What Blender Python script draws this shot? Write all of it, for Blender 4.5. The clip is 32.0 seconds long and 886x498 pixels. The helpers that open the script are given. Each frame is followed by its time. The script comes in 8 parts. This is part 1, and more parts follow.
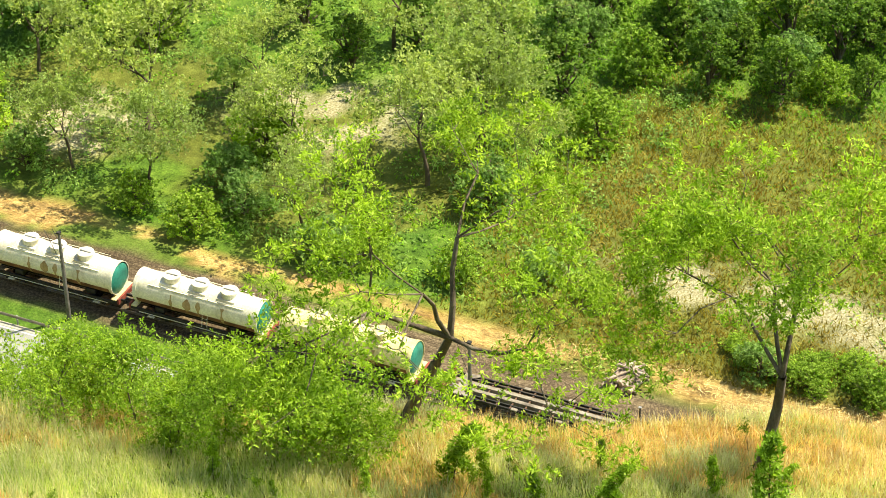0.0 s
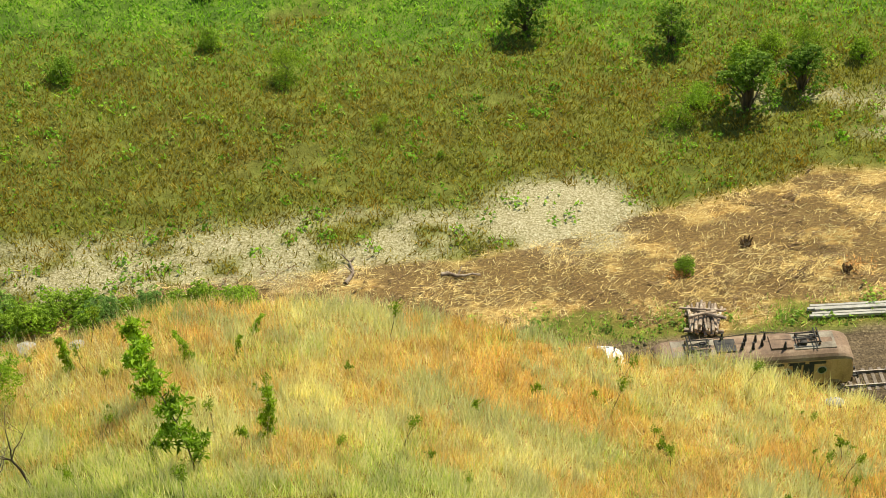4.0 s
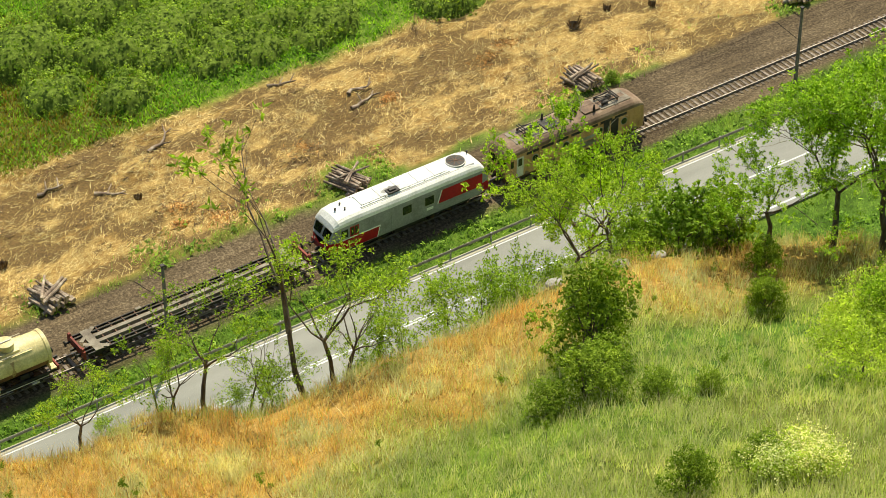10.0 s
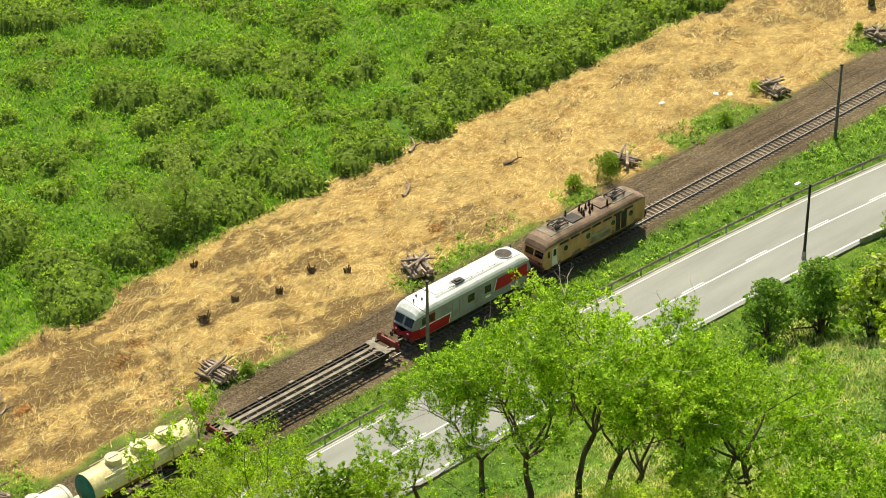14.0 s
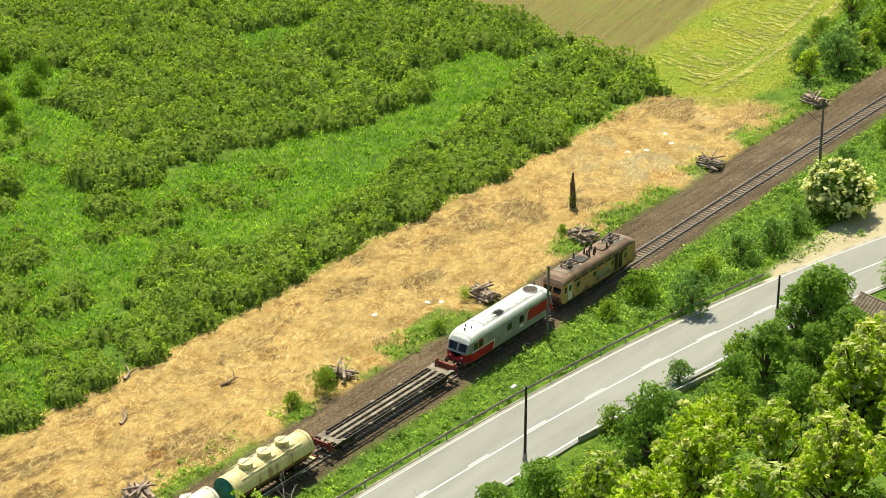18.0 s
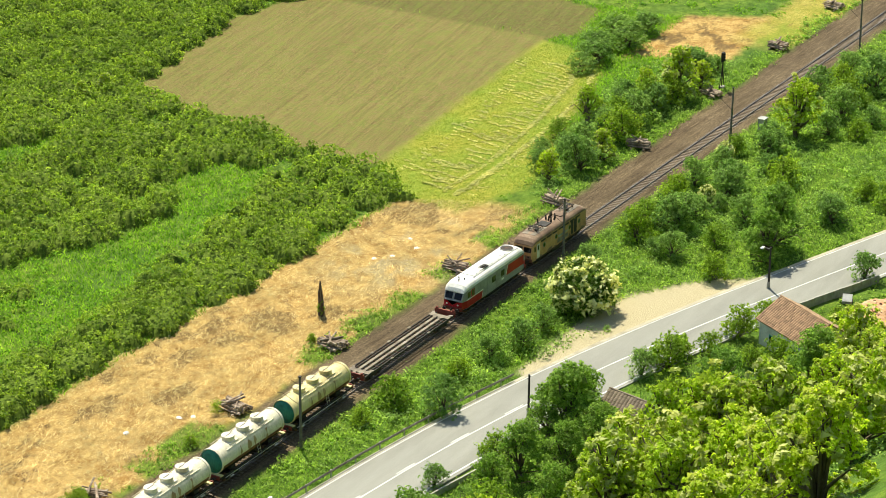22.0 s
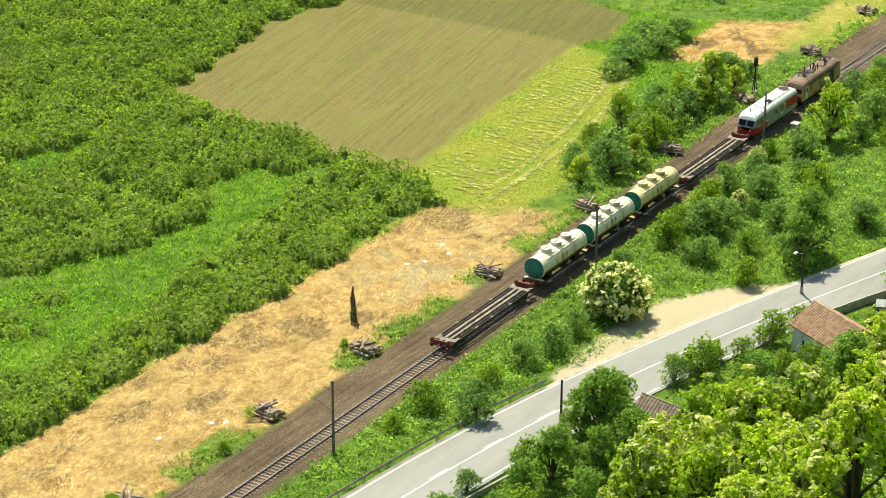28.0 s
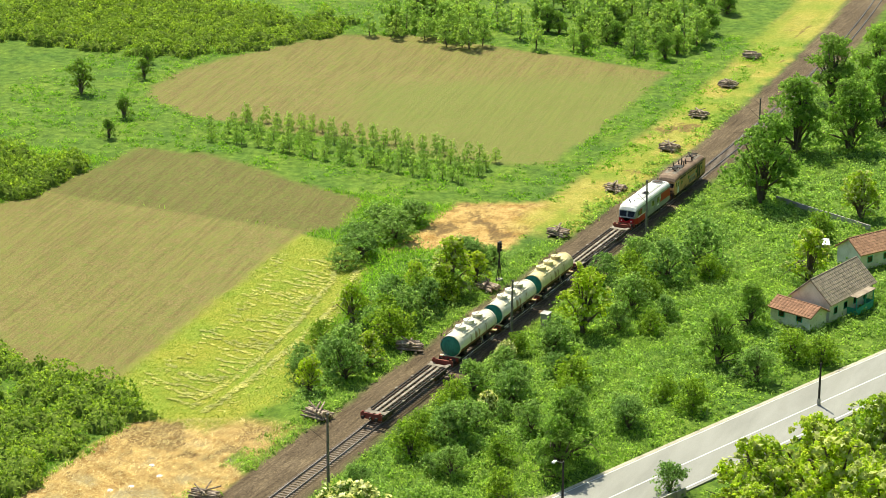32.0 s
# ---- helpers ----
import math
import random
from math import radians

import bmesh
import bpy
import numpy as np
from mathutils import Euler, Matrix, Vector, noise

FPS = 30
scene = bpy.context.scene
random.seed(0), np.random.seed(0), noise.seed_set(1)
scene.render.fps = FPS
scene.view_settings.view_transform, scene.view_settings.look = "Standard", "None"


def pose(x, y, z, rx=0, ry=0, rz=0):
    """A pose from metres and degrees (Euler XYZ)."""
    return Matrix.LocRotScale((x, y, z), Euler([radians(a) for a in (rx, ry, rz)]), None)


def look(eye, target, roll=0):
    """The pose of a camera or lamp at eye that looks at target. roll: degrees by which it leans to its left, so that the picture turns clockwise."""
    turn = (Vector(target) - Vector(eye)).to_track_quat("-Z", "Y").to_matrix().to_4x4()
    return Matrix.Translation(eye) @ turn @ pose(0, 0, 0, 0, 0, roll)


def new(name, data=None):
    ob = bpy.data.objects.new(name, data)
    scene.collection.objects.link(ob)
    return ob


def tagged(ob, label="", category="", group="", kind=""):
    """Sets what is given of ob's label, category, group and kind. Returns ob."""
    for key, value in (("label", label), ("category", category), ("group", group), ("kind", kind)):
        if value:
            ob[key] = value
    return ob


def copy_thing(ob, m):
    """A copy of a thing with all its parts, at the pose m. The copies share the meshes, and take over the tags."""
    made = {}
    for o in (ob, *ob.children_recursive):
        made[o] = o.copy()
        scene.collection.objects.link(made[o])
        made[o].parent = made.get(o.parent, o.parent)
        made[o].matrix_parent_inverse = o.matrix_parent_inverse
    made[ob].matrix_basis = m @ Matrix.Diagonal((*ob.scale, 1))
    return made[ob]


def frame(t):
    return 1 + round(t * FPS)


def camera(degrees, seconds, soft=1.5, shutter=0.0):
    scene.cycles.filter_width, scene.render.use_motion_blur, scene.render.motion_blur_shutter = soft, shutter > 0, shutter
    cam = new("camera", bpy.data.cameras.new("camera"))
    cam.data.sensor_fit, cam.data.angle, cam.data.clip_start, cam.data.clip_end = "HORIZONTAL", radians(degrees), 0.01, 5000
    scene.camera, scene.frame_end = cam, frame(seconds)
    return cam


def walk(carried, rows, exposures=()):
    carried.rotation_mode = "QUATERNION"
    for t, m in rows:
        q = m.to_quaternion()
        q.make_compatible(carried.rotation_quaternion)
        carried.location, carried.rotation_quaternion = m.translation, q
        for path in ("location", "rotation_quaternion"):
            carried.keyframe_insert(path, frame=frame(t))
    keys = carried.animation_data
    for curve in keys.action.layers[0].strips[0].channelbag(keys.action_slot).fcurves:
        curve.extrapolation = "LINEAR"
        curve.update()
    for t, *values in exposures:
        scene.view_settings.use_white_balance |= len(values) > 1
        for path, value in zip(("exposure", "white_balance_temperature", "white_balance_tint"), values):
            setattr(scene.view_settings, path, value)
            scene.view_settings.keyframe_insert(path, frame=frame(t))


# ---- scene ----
# Tripod on a steep hillside above a valley railway; x runs along the track, y away from the camera, z = 0 at rail level.
EYE_Z = 116.6
cam = camera(20.99, 32.0, soft=0.85)


def aim(az, pitch, roll, ahead=0.0):
    m = pose(0, 0, EYE_Z, 90 + pitch, 0, -az) @ pose(0, 0, 0, 0, 0, roll)
    return m @ pose(0, 0, -ahead)


# seconds, bearing from the track's normal, tilt, lean (degrees)
PAN = [
    (0.0, -24.96, -35.71, -1.08), (0.5, -23.52, -36.14, -1.19), (1.0, -21.33, -36.60, -1.17), (1.5, -18.99, -36.99, -1.01), (2.0, -16.04, -37.37, -1.37),
    (2.5, -10.09, -37.53, -1.06), (3.0, -4.67, -37.71, -0.87), (3.5, 0.52, -37.84, -0.84), (5.5, 15.52, -38.35, -0.94), (6.0, 19.42, -38.35, -0.88),
    (6.5, 23.74, -38.01, -0.69), (7.0, 26.37, -37.68, -0.44), (7.5, 28.25, -37.71, -0.73), (8.0, 30.51, -37.89, -0.32), (8.5, 31.71, -37.95, -0.39),
    (9.0, 33.69, -37.95, -0.32), (9.5, 34.95, -37.89, -0.03), (10.0, 35.04, -37.31, -0.08), (10.5, 36.29, -35.96, -0.33), (11.0, 37.98, -34.75, -0.21),
    (11.5, 39.83, -34.01, -0.10), (12.0, 41.20, -33.22, 0.13), (12.5, 41.98, -32.47, 0.14), (13.0, 43.00, -31.74, -0.03), (13.5, 44.24, -31.02, 0.02),
    (14.0, 45.45, -30.39, 0.09), (14.5, 46.21, -29.66, 0.25), (16.5, 49.44, -26.92, -0.04), (17.0, 50.76, -26.31, -0.05), (17.5, 52.11, -25.83, 0.10),
    (18.0, 53.12, -25.20, 0.12), (18.5, 54.21, -24.61, 0.07), (19.0, 55.27, -24.09, 0.32), (19.5, 56.20, -23.53, 0.22), (20.0, 57.09, -23.09, 0.29),
    (20.5, 57.80, -22.97, 0.26), (21.0, 58.67, -22.77, 0.22), (21.5, 59.55, -22.41, 0.23), (22.0, 59.70, -22.57, 0.39), (22.5, 59.35, -22.65, 0.28),
    (23.0, 59.24, -22.65, 0.25), (23.5, 59.21, -22.63, 0.23), (24.0, 59.20, -22.63, 0.24), (24.5, 59.20, -22.63, 0.24), (25.0, 59.19, -22.63, 0.26),
    (25.5, 59.20, -22.63, 0.22), (27.5, 58.96, -22.64, 0.18), (28.0, 58.86, -22.44, 0.02), (28.5, 59.54, -22.15, 0.14), (29.0, 60.01, -21.91, 0.25),
    (29.5, 60.17, -21.54, 0.24), (30.0, 60.46, -21.11, 0.20), (30.5, 61.29, -20.61, 0.19), (31.0, 62.97, -19.92, -0.14), (31.5, 64.26, -18.85, 0.20),
    (32.0, 65.39, -17.87, 0.43)]
# the view closes in over the last second
CLOSING = {31.0: 0.8, 31.1: 3.0, 31.2: 6.6, 31.3: 10.4, 31.4: 14.2, 31.5: 18.0, 31.6: 21.8, 31.7: 25.6, 31.8: 29.4, 31.9: 33.2, 32.0: 37.0}
for t in (31.1, 31.2, 31.3, 31.4, 31.6, 31.7, 31.8, 31.9):
    PAN.append((t, *(float(np.interp(t, [row[0] for row in PAN[:56]], [row[k] for row in PAN[:56]])) for k in (1, 2, 3))))
PAN.sort()
walk(cam, [(t, aim(a, p, r, CLOSING.get(t, 0.0))) for t, a, p, r in PAN],
     [(0.0, 1.06, 7200, 1), (3.0, 0.66, 7200, 1), (6.0, 0.18, 7200, 1), (9.0, 0.26, 7200, 1), (13.0, 0.42, 7200, 1), (24.0, 0.58, 6950, 1), (32.0, 0.68, 6900, 1)])

# ---- light ----
SUN_EL, SUN_AZ = radians(58), radians(42)   # height, and bearing from +y towards +x
world = bpy.data.worlds.new("world")
scene.world = world
world.use_nodes = True
wn = world.node_tree.nodes
sky = wn.new("ShaderNodeTexSky")
sky.sky_type, sky.sun_disc = "NISHITA", False
sky.sun_elevation, sky.sun_rotation = SUN_EL, SUN_AZ
wn["Background"].inputs["Strength"].default_value = 0.112
world.node_tree.links.new(sky.outputs[0], wn["Background"].inputs["Color"])
sun_data = bpy.data.lights.new("sun", "SUN")
sun_data.energy, sun_data.angle, sun_data.color = 5.0, radians(0.55), (1.0, 0.93, 0.80)
sun = new("sun", sun_data)
way = Vector((math.sin(SUN_AZ) * math.cos(SUN_EL), math.cos(SUN_AZ) * math.cos(SUN_EL), math.sin(SUN_EL)))
sun.matrix_world = look((way * 300)[:], (0, 0, 0))


# ---- materials ----
def mat(name, rough=0.8, metal=0.0):
    m = bpy.data.materials.new(name)
    m.use_nodes = True
    b = m.node_tree.nodes["Principled BSDF"]
    b.inputs["Roughness"].default_value, b.inputs["Metallic"].default_value = rough, metal
    b.inputs["Specular IOR Level"].default_value = 0.3
    return m, m.node_tree.nodes, m.node_tree.links, b


def noise_tex(n, l, scale, detail=4.0, rough=0.6, stretch=None, coord="Object"):
    tc = n.new("ShaderNodeTexCoord")
    t = n.new("ShaderNodeTexNoise")
    t.inputs["Scale"].default_value, t.inputs["Detail"].default_value, t.inputs["Roughness"].default_value = scale, detail, rough
    if stretch:
        mp = n.new("ShaderNodeMapping")
        mp.inputs["Scale"].default_value = stretch[:3]
        if len(stretch) > 3:
            mp.inputs["Rotation"].default_value = (0, 0, radians(stretch[3]))
        l.new(tc.outputs[coord], mp.inputs["Vector"])
        l.new(mp.outputs[0], t.inputs["Vector"])
    else:
        l.new(tc.outputs[coord], t.inputs["Vector"])
    return t


def ramp(n, l, src, stops):
    r = n.new("ShaderNodeValToRGB")
    while len(r.color_ramp.elements) < len(stops):
        r.color_ramp.elements.new(0.5)
    for e, (p, c) in zip(r.color_ramp.elements, stops):
        e.position, e.color = p, (*c, 1) if len(c) == 3 else c
    l.new(src, r.inputs["Fac"])
    return r.outputs["Color"]


def mix(n, l, a, b, fac, mode="MIX"):
    x = n.new("ShaderNodeMix")
    x.data_type, x.blend_type = "RGBA", mode
    for sock, v in ((x.inputs[6], a), (x.inputs[7], b), (x.inputs[0], fac)):
        if isinstance(v, (int, float)):
            sock.default_value = v
        elif isinstance(v, tuple):
            sock.default_value = (*v, 1)
        else:
            l.new(v, sock)
    return x.outputs[2]


def bump(n, l, b, height, strength=0.5, dist=0.05):
    k = n.new("ShaderNodeBump")
    k.inputs["Strength"].default_value, k.inputs["Distance"].default_value = strength, dist
    l.new(height, k.inputs["Height"])
    l.new(k.outputs[0], b.inputs["Normal"])


def worn(name, base, dark, light, scale=3.0, rough=0.75, metal=0.0, grain=30.0, bumps=0.3, stretch=None, island=0.0):
    """A surface of one base colour with broad stains and fine grain."""
    m, n, l, b = mat(name, rough, metal)
    big = noise_tex(n, l, scale, 5, 0.65, stretch)
    fine = noise_tex(n, l, grain, 3, 0.6)
    c = ramp(n, l, big.outputs["Fac"], [(0.3, dark), (0.5, base), (0.72, light)])
    c = mix(n, l, c, ramp(n, l, fine.outputs["Fac"], [(0.3, (0.72,) * 3), (0.7, (1.25,) * 3)]), 0.6, "MULTIPLY")
    if island:
        g = n.new("ShaderNodeObjectInfo")
        c = mix(n, l, c, ramp(n, l, g.outputs["Random"], [(0, (1 - island,) * 3), (1, (1 + island,) * 3)]), 1.0, "MULTIPLY")
    l.new(c, b.inputs["Base Color"])
    bump(n, l, b, fine.outputs["Fac"], bumps, 0.02)
    return m


def leafy(name, dark, mid, light, through_light=0.45, low=(0.7, 0.75, 0.7), high=(1.25, 1.2, 1.1), tint=(1.2, 1.25, 0.55)):
    """Leaves: colour varies leaf by leaf and plant by plant; thin, so light comes through."""
    m, n, l, b = mat(name, 0.75)
    b.inputs["Specular IOR Level"].default_value = 0.15
    g = n.new("ShaderNodeNewGeometry")
    o = n.new("ShaderNodeObjectInfo")
    c = ramp(n, l, g.outputs["Random Per Island"], [(0.0, dark), (0.5, mid), (1.0, light)])
    patch = noise_tex(n, l, 0.22, 3, 0.6, coord="Object")
    c = mix(n, l, c, ramp(n, l, patch.outputs["Fac"], [(0.33, low), (0.67, high)]), 0.9, "MULTIPLY")
    clump = noise_tex(n, l, 1.4, 2, 0.55, coord="Object")
    c = mix(n, l, c, ramp(n, l, clump.outputs["Fac"], [(0.34, (0.72, 0.74, 0.78)), (0.5, (1.0, 1.0, 1.0)), (0.66, (1.22, 1.2, 1.1))]), 0.85, "MULTIPLY")
    c = mix(n, l, c, ramp(n, l, o.outputs["Random"], [(0, (0.85, 0.9, 0.85)), (1, (1.15, 1.1, 1.0))]), 1.0, "MULTIPLY")
    l.new(c, b.inputs["Base Color"])
    tr = n.new("ShaderNodeBsdfTranslucent")
    l.new(mix(n, l, c, tint, 1.0, "MULTIPLY"), tr.inputs["Color"])
    ms = n.new("ShaderNodeMixShader")
    ms.inputs[0].default_value = through_light
    out = n["Material Output"]
    l.new(b.outputs[0], ms.inputs[1])
    l.new(tr.outputs[0], ms.inputs[2])
    l.new(ms.outputs[0], out.inputs["Surface"])
    return m


def ground_material():
    m, n, l, b = mat("valley_ground", 0.95)
    b.inputs["Specular IOR Level"].default_value = 0.15

    def zone(name):
        a = n.new("ShaderNodeAttribute")
        a.attribute_name = name
        return a.outputs["Fac"]
    big = noise_tex(n, l, 0.09, 5, 0.6, coord="Object")
    med = noise_tex(n, l, 0.7, 5, 0.65, coord="Object")
    fine = noise_tex(n, l, 5.0, 4, 0.7, coord="Object")
    fibre = noise_tex(n, l, 3.0, 4, 0.75, (0.6, 2.6, 1, 28), coord="Object")
    turf = ramp(n, l, med.outputs["Fac"], [(0.3, (0.05, 0.095, 0.014)), (0.5, (0.095, 0.17, 0.024)), (0.7, (0.17, 0.26, 0.045))])
    turf = mix(n, l, turf, ramp(n, l, fine.outputs["Fac"], [(0.34, (0.6, 0.6, 0.55)), (0.66, (1.3, 1.28, 1.15))]), 0.85, "MULTIPLY")
    turf = mix(n, l, turf, ramp(n, l, big.outputs["Fac"], [(0.35, (0.75, 0.85, 0.8)), (0.65, (1.2, 1.1, 0.9))]), 1.0, "MULTIPLY")
    straw = ramp(n, l, fibre.outputs["Fac"], [(0.28, (0.13, 0.075, 0.03)), (0.43, (0.37, 0.24, 0.085)), (0.56, (0.50, 0.355, 0.135)), (0.72, (0.63, 0.495, 0.235))])
    straw = mix(n, l, straw, ramp(n, l, med.outputs["Fac"], [(0.34, (0.62, 0.55, 0.48)), (0.56, (1.08, 1.03, 1.0))]), 0.85, "MULTIPLY")
    patch = noise_tex(n, l, 0.28, 4, 0.6, coord="Object")
    straw = mix(n, l, straw, ramp(n, l, patch.outputs["Fac"], [(0.34, (0.70, 0.60, 0.48)), (0.48, (0.98, 0.97, 0.94)), (0.64, (1.08, 1.12, 1.14))]), 0.9, "MULTIPLY")
    ballast = ramp(n, l, fine.outputs["Fac"], [(0.3, (0.046, 0.035, 0.022)), (0.5, (0.12, 0.092, 0.06)), (0.72, (0.265, 0.213, 0.143))])
    ballast = mix(n, l, ballast, ramp(n, l, big.outputs["Fac"], [(0.4, (0.75, 0.7, 0.66)), (0.65, (1.15, 1.1, 1.05))]), 1.0, "MULTIPLY")
    streak = noise_tex(n, l, 1.1, 4, 0.7, (0.12, 1.6, 1), coord="Object")
    ballast = mix(n, l, ballast, ramp(n, l, streak.outputs["Fac"], [(0.34, (0.62, 0.58, 0.52)), (0.5, (1.0, 1.0, 1.0)), (0.66, (1.3, 1.28, 1.2))]), 0.9, "MULTIPLY")
    rows = n.new("ShaderNodeTexNoise")
    rows.inputs["Scale"].default_value, rows.inputs["Detail"].default_value, rows.inputs["Roughness"].default_value = 1.0, 4, 0.75
    mp = n.new("ShaderNodeMapping")
    mp.vector_type = "TEXTURE"
    mp.inputs["Rotation"].default_value, mp.inputs["Scale"].default_value = (0, 0, radians(11)), (16, 0.5, 1)
    tc = n.new("ShaderNodeTexCoord")
    l.new(tc.outputs["Object"], mp.inputs["Vector"])
    l.new(mp.outputs[0], rows.inputs["Vector"])
    soil = ramp(n, l, fine.outputs["Fac"], [(0.34, (0.125, 0.09, 0.036)), (0.5, (0.215, 0.158, 0.064)), (0.66, (0.36, 0.28, 0.13))])
    soil = mix(n, l, soil, (0.16, 0.20, 0.036), ramp(n, l, med.outputs["Fac"], [(0.4, (0.1,) * 3), (0.7, (0.7,) * 3)]))
    soil = mix(n, l, soil, ramp(n, l, rows.outputs["Fac"], [(0.36, (0.74, 0.70, 0.68)), (0.5, (1.0, 1.0, 1.0)), (0.64, (1.2, 1.2, 1.16))]), 0.7, "MULTIPLY")
    soil = mix(n, l, soil, (0.20, 0.235, 0.045), ramp(n, l, rows.outputs["Fac"], [(0.54, (0.0,) * 3), (0.7, (0.45,) * 3)]))
    soil = mix(n, l, soil, mix(n, l, soil, (0.74, 0.78, 0.72), 1.0, "MULTIPLY"), zone("fallow"))
    soil = mix(n, l, soil, mix(n, l, soil, (0.17, 0.215, 0.045), 0.5), zone("sown"))
    sprout = noise_tex(n, l, 1.7, 3, 0.7, coord="Object")
    soil = mix(n, l, soil, (0.17, 0.23, 0.04), ramp(n, l, sprout.outputs["Fac"], [(0.55, (0.0,) * 3), (0.68, (0.75,) * 3)]))
    soil = mix(n, l, soil, (0.86, 0.86, 0.84), 1.0, "MULTIPLY")
    mown = ramp(n, l, fibre.outputs["Fac"], [(0.34, (0.13, 0.19, 0.018)), (0.5, (0.235, 0.28, 0.032)), (0.66, (0.46, 0.42, 0.10))])
    mown = mix(n, l, mown, ramp(n, l, big.outputs["Fac"], [(0.36, (0.8, 0.95, 0.8)), (0.6, (1.12, 1.0, 1.0))]), 0.9, "MULTIPLY")
    mud = ramp(n, l, fine.outputs["Fac"], [(0.3, (0.06, 0.038, 0.018)), (0.7, (0.22, 0.14, 0.055))])
    pale = ramp(n, l, fine.outputs["Fac"], [(0.32, (0.15, 0.125, 0.05)), (0.5, (0.34, 0.295, 0.17)), (0.68, (0.58, 0.53, 0.38))])
    dry = ramp(n, l, fibre.outputs["Fac"], [(0.3, (0.234, 0.133, 0.035)), (0.55, (0.429, 0.265, 0.076)), (0.75, (0.562, 0.406, 0.146))])
    sand = ramp(n, l, fine.outputs["Fac"], [(0.3, (0.360, 0.302, 0.190)), (0.7, (0.518, 0.454, 0.298))])
    weeds = ramp(n, l, med.outputs["Fac"], [(0.3, (0.08, 0.066, 0.014)), (0.5, (0.13, 0.115, 0.025)), (0.72, (0.20, 0.18, 0.045))])
    c = turf
    torn = noise_tex(n, l, 0.85, 5, 0.7, (0.7, 1.5, 1, 25), coord="Object")
    turned = n.new("ShaderNodeMath")
    turned.operation = "ADD"
    l.new(zone("mud"), turned.inputs[0])
    l.new(torn.outputs["Fac"], turned.inputs[1])
    muddy = ramp(n, l, turned.outputs[0], [(0.66, (0.0,) * 3), (0.86, (0.9,) * 3)])
    for name, col in (("weeds", weeds), ("straw", straw), ("plough", soil), ("mown", mown), ("pale", pale), ("", mud), ("sand", sand), ("dry", dry), ("ballast", ballast)):
        c = mix(n, l, c, col, zone(name) if name else muddy)
    l.new(c, b.inputs["Base Color"])
    s = n.new("ShaderNodeMath")
    s.operation = "ADD"
    l.new(fine.outputs["Fac"], s.inputs[0])
    l.new(fibre.outputs["Fac"], s.inputs[1])
    bump(n, l, b, s.outputs[0], 0.8, 0.12)
    return m


M_GROUND = ground_material()
M_ASPHALT = worn("asphalt", (0.255, 0.252, 0.226), (0.215, 0.212, 0.19), (0.295, 0.29, 0.262), 0.25, 0.8, 0, 14.0, 0.12, (0.25, 1.4, 1))
M_SHOULDER = worn("road_dust", (0.42, 0.38, 0.29), (0.30, 0.27, 0.20), (0.52, 0.47, 0.37), 0.5, 0.95, 0, 10.0)
M_LINE = worn("road_paint", (0.637, 0.637, 0.620), (0.468, 0.468, 0.451), (0.722, 0.722, 0.705), 2.0, 0.7)
M_STEEL = worn("galvanised_steel", (0.34, 0.34, 0.33), (0.24, 0.23, 0.21), (0.45, 0.45, 0.44), 1.0, 0.5, 0.6)
M_GUARD = worn("guard_rail_steel", (0.27, 0.24, 0.19), (0.17, 0.14, 0.10), (0.38, 0.35, 0.29), 1.0, 0.6, 0.2)
M_RAIL = worn("rail_steel", (0.30, 0.26, 0.23), (0.2, 0.15, 0.12), (0.42, 0.4, 0.38), 1.5, 0.35, 0.8)
M_RUST = worn("rusty_steel", (0.12, 0.065, 0.04), (0.06, 0.04, 0.03), (0.2, 0.11, 0.065), 1.2, 0.8, 0.2, 12)
M_DARK = worn("dark_steel", (0.035, 0.032, 0.03), (0.02, 0.018, 0.017), (0.07, 0.06, 0.055), 1.5, 0.6, 0.3, 15)
M_CONC = worn("concrete", (0.36, 0.34, 0.31), (0.26, 0.25, 0.22), (0.46, 0.44, 0.4), 1.2, 0.9, 0, 20)
M_SLEEPER = worn("sleeper", (0.19, 0.15, 0.118), (0.12, 0.096, 0.073), (0.30, 0.25, 0.21), 1.5, 0.9, 0, 14, 0.3, None, 0.25)
M_DEADTWIG = worn("dead_twig", (0.46, 0.40, 0.33), (0.30, 0.25, 0.20), (0.60, 0.54, 0.46), 3.0, 0.95, 0, 20, 0.4)
M_BARK = worn("bark", (0.12, 0.09, 0.066), (0.06, 0.044, 0.033), (0.24, 0.20, 0.155), 4.0, 0.95, 0, 22, 0.9, (1, 1, 0.25))
M_WOOD = worn("cut_log", (0.27, 0.2, 0.15), (0.11, 0.08, 0.06), (0.5, 0.42, 0.33), 2.0, 0.9, 0, 16, 0.6, None, 0.35)
M_ROOT = worn("torn_root", (0.17, 0.105, 0.05), (0.07, 0.045, 0.025), (0.30, 0.20, 0.10), 1.2, 0.95, 0, 14)
M_CHIP = leafy("fresh_wood_chips", (0.46, 0.20, 0.07), (0.62, 0.30, 0.11), (0.74, 0.45, 0.20), 0.05)
M_WOODEND = worn("log_end", (0.55, 0.42, 0.26), (0.4, 0.29, 0.17), (0.68, 0.55, 0.36), 6.0, 0.9)
M_POLE = worn("pole_grey", (0.15, 0.135, 0.12), (0.09, 0.08, 0.07), (0.24, 0.22, 0.2), 1.2, 0.85, 0, 18)
M_WHITE = worn("white_roof", (0.82, 0.81, 0.78), (0.6, 0.59, 0.55), (0.88, 0.87, 0.85), 0.5, 0.5, 0, 9, 0.05)
